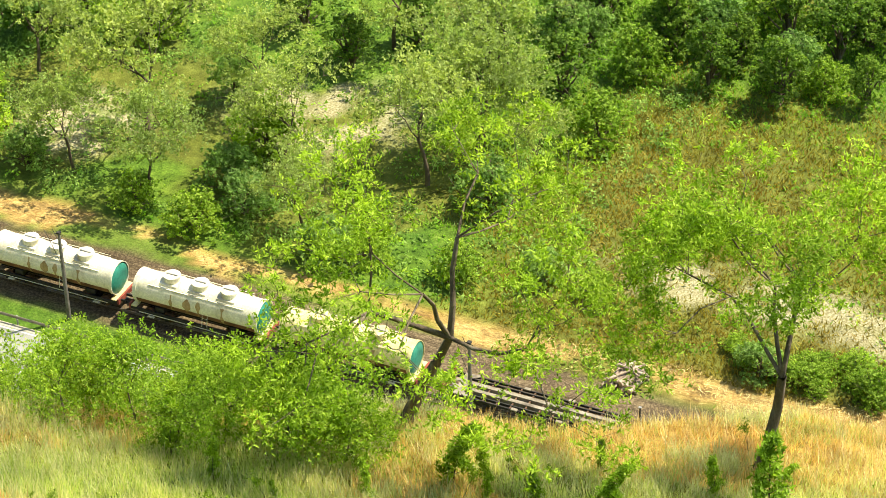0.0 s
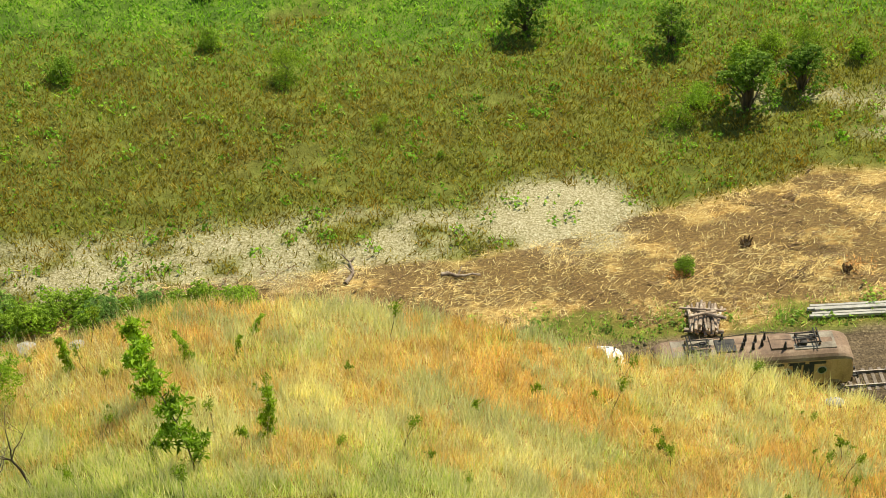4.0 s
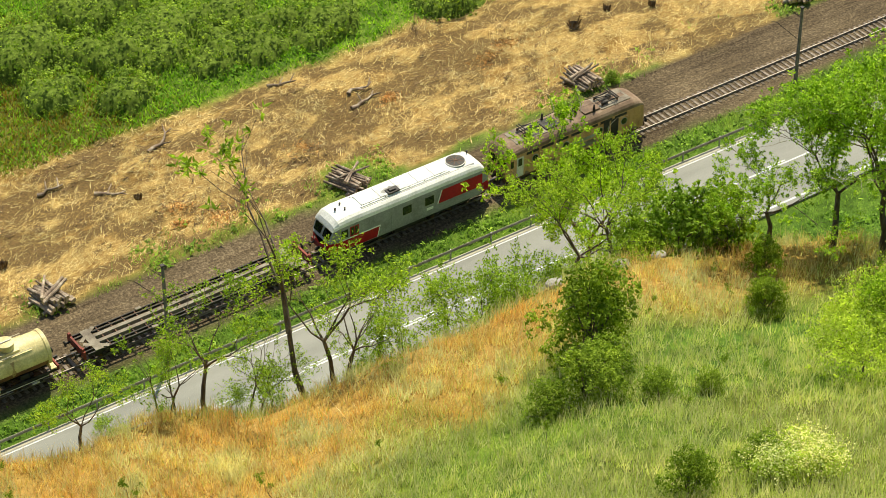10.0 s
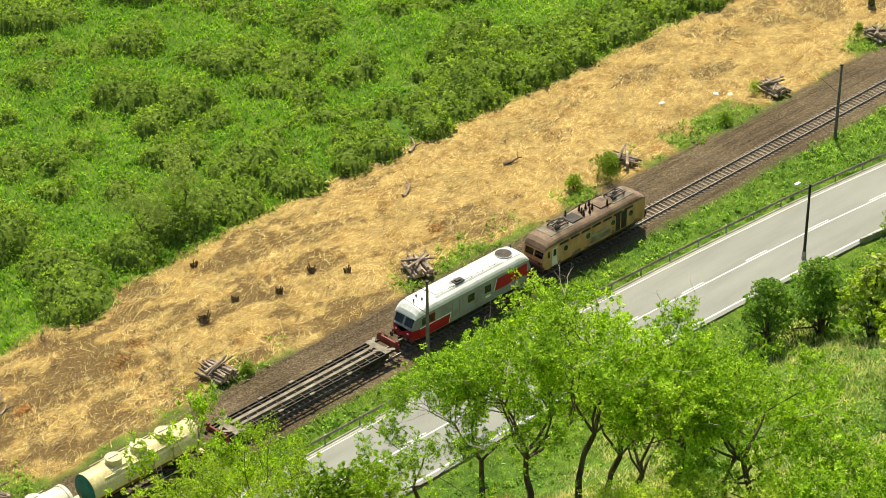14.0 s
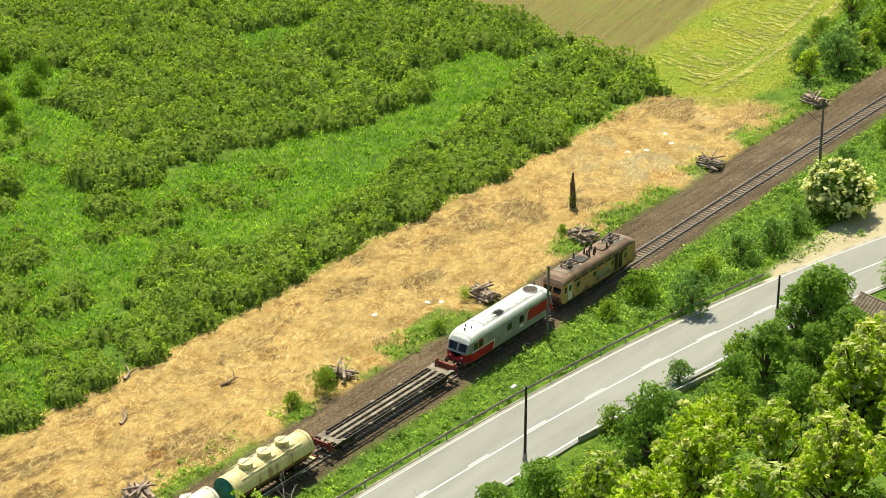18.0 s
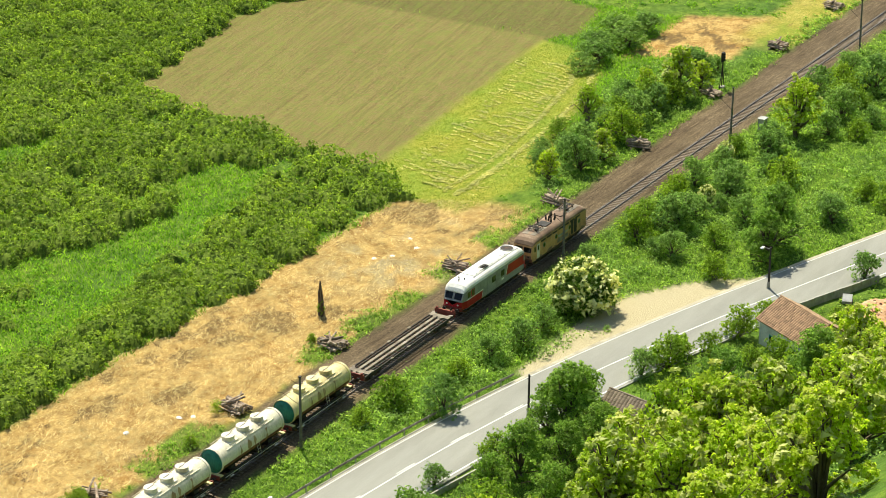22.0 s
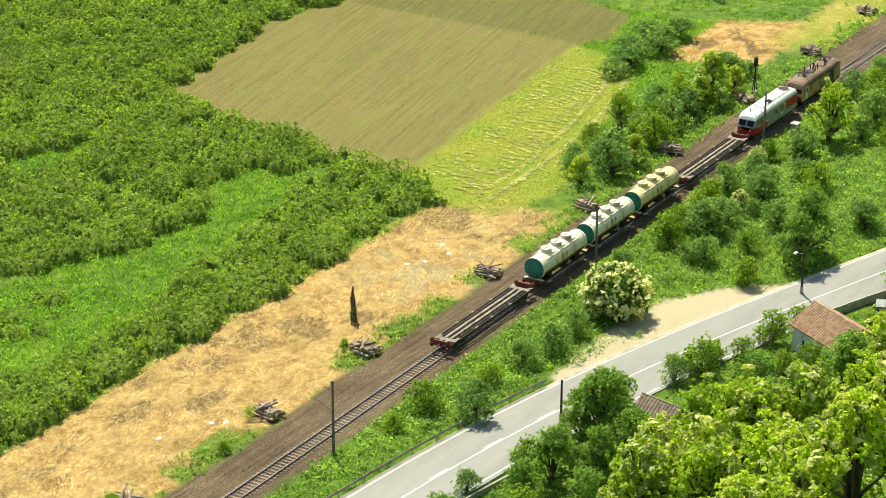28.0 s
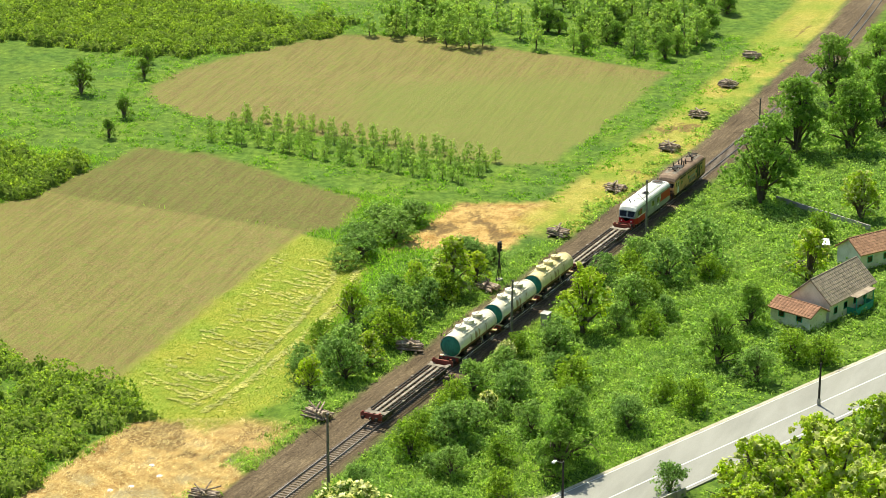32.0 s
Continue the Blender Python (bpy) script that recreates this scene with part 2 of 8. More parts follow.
M_GREY = worn("loco_grey", (0.275, 0.28, 0.275), (0.18, 0.18, 0.172), (0.35, 0.355, 0.35), 0.7, 0.5, 0, 8, 0.05)
M_SOOT = worn("soot", (0.30, 0.29, 0.27), (0.15, 0.145, 0.135), (0.48, 0.47, 0.45), 1.6, 0.8, 0, 6)
M_SOOT_THIN = worn("soot_thin", (0.60, 0.60, 0.58), (0.47, 0.465, 0.45), (0.70, 0.70, 0.68), 1.2, 0.7, 0, 6)
M_RED = worn("loco_red", (0.38, 0.005, 0.016), (0.24, 0.006, 0.012), (0.46, 0.01, 0.022), 0.7, 0.42, 0, 8, 0.05)
M_YELLOW = worn("faded_ochre", (0.49, 0.285, 0.125), (0.29, 0.155, 0.072), (0.59, 0.385, 0.20), 0.8, 0.65, 0, 9, 0.1, (1, 1, 0.5))
M_BROWN = worn("burnt_roof", (0.21, 0.135, 0.09), (0.10, 0.065, 0.048), (0.36, 0.27, 0.19), 0.6, 0.75, 0, 9, 0.1)
M_CREAM = worn("tank_cream", (0.68, 0.58, 0.29), (0.45, 0.36, 0.18), (0.76, 0.68, 0.40), 0.7, 0.5, 0, 7, 0.05, (1, 1, 0.4))
M_TANKW = worn("tank_white", (0.72, 0.67, 0.53), (0.46, 0.40, 0.29), (0.80, 0.76, 0.64), 0.7, 0.5, 0, 7, 0.05, (1, 1, 0.4))
M_GREEN = worn("tank_end_green", (0.03, 0.20, 0.15), (0.02, 0.12, 0.09), (0.05, 0.27, 0.2), 0.8, 0.5, 0, 6, 0.05)
M_BROWNSTRIPE = worn("tank_stripe", (0.2, 0.09, 0.05), (0.1, 0.05, 0.03), (0.3, 0.15, 0.08), 0.8, 0.7, 0, 8)
M_STAIN = worn("spill_stain", (0.36, 0.24, 0.12), (0.2, 0.11, 0.055), (0.5, 0.38, 0.2), 1.1, 0.8, 0, 7, 0.1, (1, 1, 0.3))
M_DECK = worn("wagon_deck", (0.23, 0.195, 0.15), (0.12, 0.095, 0.075), (0.34, 0.30, 0.25), 0.8, 0.8, 0, 9)
M_REDOX = worn("red_oxide", (0.24, 0.05, 0.035), (0.13, 0.035, 0.028), (0.33, 0.09, 0.06), 1.0, 0.7, 0, 9)
M_TILE = worn("roof_tile", (0.33, 0.17, 0.10), (0.19, 0.1, 0.065), (0.45, 0.26, 0.17), 0.8, 0.85, 0, 6, 0.4, None, 0.2)
M_TILE_OLD = worn("roof_tile_old", (0.25, 0.20, 0.15), (0.16, 0.12, 0.09), (0.36, 0.3, 0.23), 0.8, 0.85, 0, 6, 0.4, None, 0.2)
M_TILE_A = worn("roof_tile_brown", (0.34, 0.21, 0.125), (0.2, 0.125, 0.08), (0.45, 0.31, 0.2), 0.8, 0.85, 0, 6, 0.4, None, 0.28)
M_RUBBLE = worn("brick_rubble", (0.52, 0.30, 0.17), (0.36, 0.19, 0.11), (0.66, 0.45, 0.3), 1.2, 0.95, 0, 5, 0.9)
M_PLASTER = worn("plaster", (0.66, 0.64, 0.58), (0.5, 0.47, 0.4), (0.74, 0.72, 0.67), 0.6, 0.9, 0, 8)
M_TEAL = worn("teal_paint", (0.05, 0.34, 0.26), (0.03, 0.24, 0.18), (0.08, 0.42, 0.33), 0.9, 0.7)
M_LEAF = leafy("leaf_locust", (0.13, 0.22, 0.028), (0.285, 0.43, 0.055), (0.48, 0.62, 0.13), 0.57)
M_LEAF_NEAR = leafy("leaf_locust_near", (0.13, 0.21, 0.02), (0.29, 0.44, 0.05), (0.52, 0.66, 0.14), 0.52)
M_LEAF_LIME = leafy("leaf_lime", (0.25, 0.36, 0.03), (0.48, 0.61, 0.075), (0.70, 0.78, 0.2), 0.64)
M_LEAF_DARK = leafy("leaf_dark", (0.075, 0.14, 0.024), (0.16, 0.27, 0.048), (0.29, 0.42, 0.09), 0.55)
M_LEAF_DEEP = leafy("leaf_deep", (0.14, 0.225, 0.06), (0.285, 0.43, 0.135), (0.45, 0.60, 0.225), 0.64, tint=(1.1, 1.2, 0.85))
M_LEAF_SCRUB = leafy("leaf_scrub", (0.115, 0.185, 0.034), (0.235, 0.345, 0.066), (0.40, 0.52, 0.12), 0.54, (0.66, 0.72, 0.72), (1.4, 1.32, 1.2))
M_LEAF_WILLOW = leafy("leaf_willow", (0.23, 0.30, 0.095), (0.34, 0.42, 0.15), (0.47, 0.55, 0.23), 0.5)
M_LEAF_MEADOW = leafy("leaf_meadow", (0.125, 0.285, 0.026), (0.25, 0.465, 0.055), (0.39, 0.605, 0.105), 0.56, tint=(1.15, 1.15, 0.65))
M_LEAF_MID = leafy("leaf_mid", (0.145, 0.245, 0.055), (0.275, 0.42, 0.10), (0.44, 0.59, 0.175), 0.64, tint=(1.12, 1.22, 0.75))
M_LEAF_YOUNG = leafy("leaf_young", (0.22, 0.33, 0.09), (0.36, 0.50, 0.17), (0.52, 0.65, 0.28), 0.6)
M_LEAF_GROVE = leafy("leaf_grove", (0.145, 0.26, 0.022), (0.34, 0.53, 0.055), (0.64, 0.79, 0.17), 0.48)
M_SPIKE = leafy("yellow_spike", (0.50, 0.50, 0.05), (0.72, 0.68, 0.10), (0.86, 0.80, 0.24), 0.45)
M_MOWN = leafy("mown_stubble", (0.20, 0.28, 0.03), (0.30, 0.375, 0.05), (0.45, 0.49, 0.11), 0.25, (0.78, 0.9, 0.8), (1.25, 1.12, 1.1))
M_LEAF_OLIVE = leafy("leaf_olive", (0.09, 0.15, 0.012), (0.22, 0.33, 0.03), (0.42, 0.52, 0.085), 0.38)
M_LEAF_PALE = leafy("leaf_pale", (0.32, 0.43, 0.06), (0.54, 0.66, 0.14), (0.76, 0.82, 0.3), 0.66)
M_ACACIA = leafy("acacia_blossom", (0.36, 0.42, 0.10), (0.52, 0.56, 0.20), (0.66, 0.68, 0.34), 0.3)
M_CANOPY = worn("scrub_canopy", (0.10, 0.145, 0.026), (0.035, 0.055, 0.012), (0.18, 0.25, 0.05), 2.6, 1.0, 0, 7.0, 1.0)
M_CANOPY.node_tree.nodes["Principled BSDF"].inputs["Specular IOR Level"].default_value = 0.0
M_BLOSSOM = leafy("elder_blossom", (0.66, 0.65, 0.24), (0.82, 0.80, 0.38), (0.90, 0.88, 0.58), 0.2)
M_DRYGRASS = leafy("dry_grass", (0.54, 0.33, 0.14), (0.80, 0.59, 0.31), (0.94, 0.84, 0.58), 0.35, (1.06, 0.86, 0.82), (0.97, 1.10, 1.3))
M_STALK = leafy("pale_stalk", (0.55, 0.51, 0.27), (0.74, 0.69, 0.42), (0.88, 0.84, 0.6), 0.5, tint=(1.1, 1.08, 0.85))
M_GREENGRASS = leafy("green_grass", (0.31, 0.40, 0.10), (0.50, 0.58, 0.18), (0.74, 0.77, 0.36), 0.58, tint=(1.08, 1.1, 0.78))
M_STRAWSTICK = leafy("straw_litter", (0.24, 0.145, 0.055), (0.54, 0.40, 0.18), (0.82, 0.70, 0.42), 0.1)
M_HAY = leafy("raked_hay", (0.40, 0.38, 0.10), (0.56, 0.53, 0.18), (0.70, 0.66, 0.28), 0.1)
M_ROUGH = leafy("rough_weed", (0.14, 0.11, 0.02), (0.245, 0.20, 0.042), (0.38, 0.32, 0.09), 0.4, (1.08, 0.92, 0.85), (0.9, 1.1, 1.0))


def glass_material():
    m, n, l, b = mat("cab_glass", 0.08)
    b.inputs["Base Color"].default_value = (0.012, 0.015, 0.017, 1)
    b.inputs["Specular IOR Level"].default_value = 0.6
    return m
M_GLASS = glass_material()


# ---- mesh helpers ----
def link_mesh(name, verts, faces, material, parent=None, smooth=False, label=""):
    """One mesh object from numpy arrays of vertices and equal-sized faces."""
    me = bpy.data.meshes.new(name)
    verts, faces = np.asarray(verts, dtype=np.float32), np.asarray(faces, dtype=np.int32)
    k = faces.shape[1]
    me.vertices.add(len(verts))
    me.vertices.foreach_set("co", verts.ravel())
    me.loops.add(faces.size)
    me.loops.foreach_set("vertex_index", faces.ravel())
    me.polygons.add(len(faces))
    me.polygons.foreach_set("loop_start", np.arange(0, faces.size, k, dtype=np.int32))
    me.polygons.foreach_set("use_smooth", np.full(len(faces), smooth))
    me.update(calc_edges=True)
    me.materials.append(material)
    ob = new(name, me)
    ob.parent = parent
    if label:
        tagged(ob, label)
    return ob


def part(name, bm, material, parent, label="", smooth=False):
    """Links a bmesh as one mesh object under a thing or a part."""
    me = bpy.data.meshes.new(name)
    if smooth:
        for f in bm.faces:
            f.smooth = True
    bm.to_mesh(me)
    bm.free()
    me.materials.append(material)
    ob = new(name, me)
    ob.parent = parent
    if label:
        tagged(ob, label)
    return ob


def again(name, src, parent, m=None, label=""):
    """Another object on the mesh of src."""
    ob = new(name, src.data)
    ob.parent = parent
    ob.matrix_basis = m if m else Matrix()
    if label:
        tagged(ob, label)
    return ob


def thing(name, m, label, category, group="", kind=""):
    ob = new(name)
    ob.matrix_basis = m
    return tagged(ob, label, category, group, kind)


def box(bm, x0, x1, y0, y1, z0, z1, bevel=0.0, taper=0.0):
    c = Vector(((x0 + x1) / 2, (y0 + y1) / 2, (z0 + z1) / 2))
    r = bmesh.ops.create_cube(bm, size=1.0)["verts"]
    bmesh.ops.scale(bm, vec=(x1 - x0, y1 - y0, z1 - z0), verts=r)
    bmesh.ops.translate(bm, vec=c, verts=r)
    if bevel:
        es = list({e for v in r for e in v.link_edges})
        bmesh.ops.bevel(bm, geom=es, offset=bevel, segments=2, affect="EDGES", profile=0.6)
    return bm


def boxes(*specs, bevel=0.0):
    bm = bmesh.new()
    for s in specs:
        box(bm, *s, bevel=bevel)
    return bm


def tube(bm, a, b, r0, r1=None, seg=8, caps=True):
    """A tapered round bar from a to b."""
    a, b = Vector(a), Vector(b)
    d = b - a
    r1 = r0 if r1 is None else r1
    m = Matrix.Translation((a + b) / 2) @ d.to_track_quat("Z", "Y").to_matrix().to_4x4()
    bmesh.ops.create_cone(bm, cap_ends=caps, segments=seg, radius1=r0, radius2=max(r1, 0.001), depth=d.length, matrix=m)
    return bm


def tubes(*specs, seg=8):
    bm = bmesh.new()
    for s in specs:
        tube(bm, *s, seg=seg)
    return bm


# ---- the lie of the land ----
def smooth01(a, b, x):
    t = np.clip((x - a) / (b - a), 0, 1)
    return t * t * (3 - 2 * t)


def vnoise(x, y, scale, seed=0):
    """Smooth value noise on numpy arrays, 0..1."""
    x, y = np.asarray(x, float) / scale + seed * 17.3, np.asarray(y, float) / scale - seed * 9.1
    xi, yi = np.floor(x), np.floor(y)
    fx, fy = x - xi, y - yi
    fx, fy = fx * fx * (3 - 2 * fx), fy * fy * (3 - 2 * fy)

    def h(i, j):
        return np.modf(np.abs(np.sin(i * 127.1 + j * 311.7 + seed * 74.7) * 43758.5453))[0]
    return (h(xi, yi) * (1 - fx) + h(xi + 1, yi) * fx) * (1 - fy) + (h(xi, yi + 1) * (1 - fx) + h(xi + 1, yi + 1) * fx) * fy


def fnoise(x, y, scale, seed=0):
    return 0.55 * vnoise(x, y, scale, seed) + 0.3 * vnoise(x, y, scale / 2.3, seed + 1) + 0.15 * vnoise(x, y, scale / 5.1, seed + 2)


ROAD_X = (-400, 60, 120, 155, 189, 209, 230, 258, 285, 314, 360, 460, 700)
ROAD_Y = (119.6, 119.4, 119.0, 118.1, 115.4, 111.8, 106.9, 97.8, 88.5, 78.5, 62, 26, -60)
TRACK_Y = 130.05


def road_y(x):
    # smoothed over neighbouring stretches, so that the bend is round
    return sum(np.interp(np.asarray(x, float) + d, ROAD_X, ROAD_Y) for d in (-16, -8, 0, 8, 16)) / 5


def track_y(x):
    """Nearly straight; bends away from the hill far down the line."""
    x = np.asarray(x, float)
    return TRACK_Y + 0.00042 * np.clip(x - 375, 0, None) ** 2


BROW_AZ = (-75, -40, -30, -20, -10, -4, 0, 5, 12, 20, 24, 29, 33.5, 36.5, 40, 44, 50, 54, 58, 64, 75)
BROW_EL = (38.4, 38.5, 39.2, 39.8, 39.4, 38.7, 39.0, 39.5, 40.6, 41.2, 41.4, 40.9, 39.7, 39.1, 37.6, 37.0, 36.3, 36.0, 38.0, 42.0, 46)
BROW_R = (46, 46, 47, 48, 48, 48, 48, 48, 49, 50, 51, 53, 55, 57, 60, 63, 66, 68, 66, 60, 50)
FOOT_X = (-400, 100, 150, 200, 250, 300, 400, 700)
FOOT_Y = (110, 110, 108, 98, 84, 66, 42, -80)


def height(x, y):
    """The ground's height: valley floor, and the hill with its spur on the camera's side."""
    x, y = np.asarray(x, float), np.asarray(y, float)
    foot = np.interp(x, FOOT_X, FOOT_Y) + 2.0 * (vnoise(x, y, 13, 3) - 0.5)
    d = np.clip(foot - y, 0, None)
    base = -0.55 + 0.4 * d * smooth01(0, 8, d) + 0.42 * np.clip(d - 32, 0, None)
    r = np.hypot(x, y)
    az = np.degrees(np.arctan2(x, y))
    rb = np.interp(az, BROW_AZ, BROW_R) + 1.6 * (vnoise(az * 1.0, r * 0, 4.0, 5) - 0.5)
    zb = EYE_Z - np.interp(az, BROW_AZ, BROW_R) * np.tan(np.radians(np.interp(az, BROW_AZ, BROW_EL)))
    inner = zb + 0.30 * (rb - r) + 0.006 * np.clip(rb - r, 0, None) ** 2
    # an even bank from the brow down to the road's foot; steeper where the spur ends
    fall = zb / (foot / np.maximum(np.cos(np.radians(np.clip(az, -75, 75))), 0.2) - rb - 1.0)
    fall = np.clip(fall, 0.86, 1.5) + 0.5 * smooth01(47, 56, az)
    outer = zb - fall * (r - rb) - 0.5 * smooth01(0, 3, r - rb)
    spur = np.where(r < rb, inner, outer) + 0.5 * (fnoise(x, y, 5, 8) - 0.5)
    spur = np.minimum(spur, EYE_Z - 1.7 - 0.9 * np.clip(r - 1.0, 0, 22))
    spur = base + (spur - base) * smooth01(88, 70, np.abs(az))
    stand = EYE_Z - 1.75 - 1.35 * np.clip(np.hypot(x, np.clip(y + 1.0, 0, None)) - 2.0, 0, None)
    up = np.maximum(np.maximum(base, spur), stand)
    up = np.minimum(up, EYE_Z - 1.7 + 0 * up)
    # the bank between railway and road, the track's bed, and small unevenness
    bed = -0.55 + 0.32 * smooth01(4.4, 2.2, np.abs(y - track_y(x)))
    flat = np.where(y > foot, bed + 0.25 * (fnoise(x, y, 7, 2) - 0.5) * smooth01(3.5, 8, np.abs(y - track_y(x))), up)
    scrub_lift = 1.2 * smooth01(162, 200, y) * (fnoise(x, y, 40, 11) - 0.35)
    ridges = 0.5 * (fnoise(x + 0.7 * y, 1.6 * y, 3.6, 97) - 0.5) * smooth01(138.5, 140.5, y) * smooth01(160, 156, y) * (x < 262)
    return flat + np.where(y > foot, ridges + scrub_lift * smooth01(160, 175, y), 0)


def inside(x, y, corners, soft=1.2, wob=2.0, seed=0):
    """Weight 0..1 of being inside a convex outline, with an uneven edge."""
    w = np.ones_like(x)
    n = len(corners)
    wobble = wob * (fnoise(x, y, 4.5, 20 + seed) - 0.5)
    for i in range(n):
        (x0, y0), (x1, y1) = corners[i], corners[(i + 1) % n]
        ln = math.hypot(x1 - x0, y1 - y0)
        d = ((x - x0) * (y1 - y0) - (y - y0) * (x1 - x0)) / ln
        w = np.minimum(w, smooth01(-soft / 2, soft / 2, -d + wobble))
    return w


# outlines run anticlockwise seen from above
FIELD_A = [(261, 163), (326, 171.6), (330, 173.2), (330, 218), (312, 223), (272, 214)]
FIELD_A2 = [(329, 173), (333, 169.5), (347, 172.6), (359, 207.5), (357, 218.5), (329, 219.5)]
FIELD_B = [(373.5, 167), (379, 153.5), (407, 155.5), (447, 157.5), (454, 213), (446, 230), (408, 241), (388, 237), (379.5, 224)]
MOWN = [(255, 147), (269, 143.5), (317, 157), (325, 161), (327.5, 173), (262, 165), (255.5, 157)]
CLEAR2 = [(334, 143), (361, 143), (352, 158.5), (327, 158)]


def straw_far(x):
    return np.interp(x, (-130, -84, -60, -37, -5, 15, 26, 45, 60, 100, 140, 200, 255, 262), (141, 140.3, 139.5, 140, 147.8, 148.5, 151, 157, 155.5, 155.5, 158, 157, 155.8, 143))


def zones(x, y):
    n1, n2 = fnoise(x, y, 9, 31), fnoise(x, y, 3, 37)
    ty = track_y(x)
    edge = 2.4 * (n1 - 0.5) + 1.2 * (n2 - 0.5)
    straw = smooth01(-0.8, 0.8, straw_far(x) + edge - y) * smooth01(-0.6, 0.6, y - 136.2 - edge * 0.6) * (x > -135) * smooth01(264, 257, x + edge)
    straw = np.maximum(straw, inside(x, y, CLEAR2, 1.5, 2.5, 4))
    verge = smooth01(0.54, 0.66, fnoise(x, y, 6, 41) + 0.27 * smooth01(139.8, 136.8, y) - 0.10 * smooth01(140, 142, y)) * (y < 141)
    straw = straw * (1 - 0.9 * verge)
    lane = smooth01(6.5, 8.0, y - ty + edge) * smooth01(18.5, 15.0, y - ty + edge) * smooth01(340, 350, x) * smooth01(560, 520, x)
    straw = np.maximum(straw, lane * smooth01(0.42, 0.58, 0.6 * n1 + 0.4 * n2))
    ballast = smooth01(7.0, 6.2, y - ty + edge * 0.6) * smooth01(-2.9, -2.3, y - ty + edge * 0.3)
    weeds = smooth01(190, 170, y + 12 * (n1 - 0.5)) * smooth01(135, 137, y) * smooth01(-70, -60, x) * smooth01(86, 70, x) * (0.72 + 0.28 * n1)
    weeds = np.maximum(weeds, 0.75 * smooth01(70, 50, x) * smooth01(0.52, 0.64, fnoise(x, y, 14, 33)) * smooth01(8, 14, np.abs(y - ty)))
    belt = smooth01(1.0, 0.35, np.abs(y - 150.2 - 1.2 * np.sin(x / 9.0)) / np.interp(x, (-40, -18, 2, 14), (4.5, 7.0, 7.0, 4.5))) * smooth01(-62, -48, x) * smooth01(28, 16, x)
    pale = 0.85 * belt * smooth01(0.33, 0.56, n2 * 0.6 + 0.4 * fnoise(x, y, 1.6, 39))
    pale = np.maximum(pale, smooth01(0.34, 0.5, n2) * smooth01(7, 4, np.hypot(x + 107, y - 153)))
    pale = np.maximum(pale, smooth01(0.34, 0.5, n2) * smooth01(1.25, 0.7, np.hypot((x - 23) / 7.0, (y - 152.5) / 6.0)))
    pale = np.maximum(pale, smooth01(0.4, 0.55, n2) * smooth01(5, 2, np.hypot((x - 54) / 1.5, y - 164)))
    pale = np.maximum(pale, smooth01(0.45, 0.6, n2) * smooth01(7, 2, np.hypot((x - 47) / 1.3, y - 168)) * 0.8)
    pale = np.maximum(pale, 0.8 * smooth01(0.52, 0.64, n2) * smooth01(12, 5, np.hypot((x - 240) / 1.5, y - 146)))
    pale = np.maximum(pale, 0.9 * smooth01(0.4, 0.55, n2) * smooth01(9, 4, np.hypot((x + 88) / 1.3, y - 163)))
    mud = 0.56 * smooth01(0.46, 0.62, fnoise(x * 0.7 + y * 0.6, y * 1.3, 2.4, 51)) * straw * (0.3 + 0.7 * smooth01(170, 110, x)) * smooth01(-25, -5, x)
    mud = np.maximum(mud, 0.4 * smooth01(0.6, 0.68, fnoise(x * 0.6, y, 4.4, 53)) * straw)
    mud = np.maximum(mud, 0.2 * straw * smooth01(135, 95, x) * smooth01(0.3, 0.5, n1))
    mud = np.maximum(mud, 0.1 * inside(x, y, CLEAR2, 1.5, 2.5, 4))
    mud = np.maximum(mud, 0.5 * smooth01(0, 8, x) * smooth01(46, 36, x) * smooth01(141, 143, y) * smooth01(149, 146.5, y) * smooth01(0.3, 0.5, n2))
    sand = inside(x, y, [(213, 113), (232, 102), (262, 92), (253, 108), (243, 115.3), (231, 117), (217, 117)], 1.0, 1.0, 7)
    r, az = np.hypot(x, y), np.degrees(np.arctan2(x, y))
    rb = np.interp(az, BROW_AZ, BROW_R)
    hill = smooth01(3.0, 6.0, height(x, y)) * smooth01(120, 112, y)
    wid = np.interp(az, (-45, -26, -14, -3, 10, 20, 30, 36, 42, 48, 54), (1.2, 2.0, 3.8, 9, 11, 10.5, 9.5, 7, 4.5, 4, 3))
    dry = hill * smooth01(-3.0, 3.0, r - (rb - wid) + 5 * (n1 - 0.5) + 2.5 * (n2 - 0.5)) * smooth01(16, 10, r - rb) * smooth01(53, 44, az)
    n3 = fnoise(x, y, 2.8, 57)
    dry = np.maximum(dry * (1 - 0.45 * smooth01(0.55, 0.66, n3)), 0.6 * hill * smooth01(0.5, 0.62, fnoise(x, y, 3.4, 59)) * smooth01(34, 24, az) * smooth01(12, 6, rb - r))
    return {"straw": straw, "ballast": ballast, "weeds": weeds * (1 - 0.35 * n2), "fallow": inside(x, y, FIELD_A2, 0.8, 0.6, 1), "plough": np.maximum(np.maximum(inside(x, y, FIELD_A, 1.2, 0.8), inside(x, y, FIELD_A2, 1.5, 2.5, 1)), inside(x, y, FIELD_B, 1.5, 2.5, 2)),
            "mown": np.maximum(inside(x, y, MOWN, 1.6, 1.0, 3), 0.65 * lane), "sown": inside(x, y, [(366, 145), (446, 145), (440, 165), (414, 203), (396, 207), (384, 192), (366, 182)], 12.0, 6.0, 9), "pale": pale, "mud": mud * 0.9, "sand": sand, "dry": dry * 0.95}


def grid_lines(breaks):
    out = []
    for (a, b, step) in breaks:
        out.extend(np.arange(a, b - 1e-6, step))
    out.append(breaks[-1][1])
    return np.array(out)


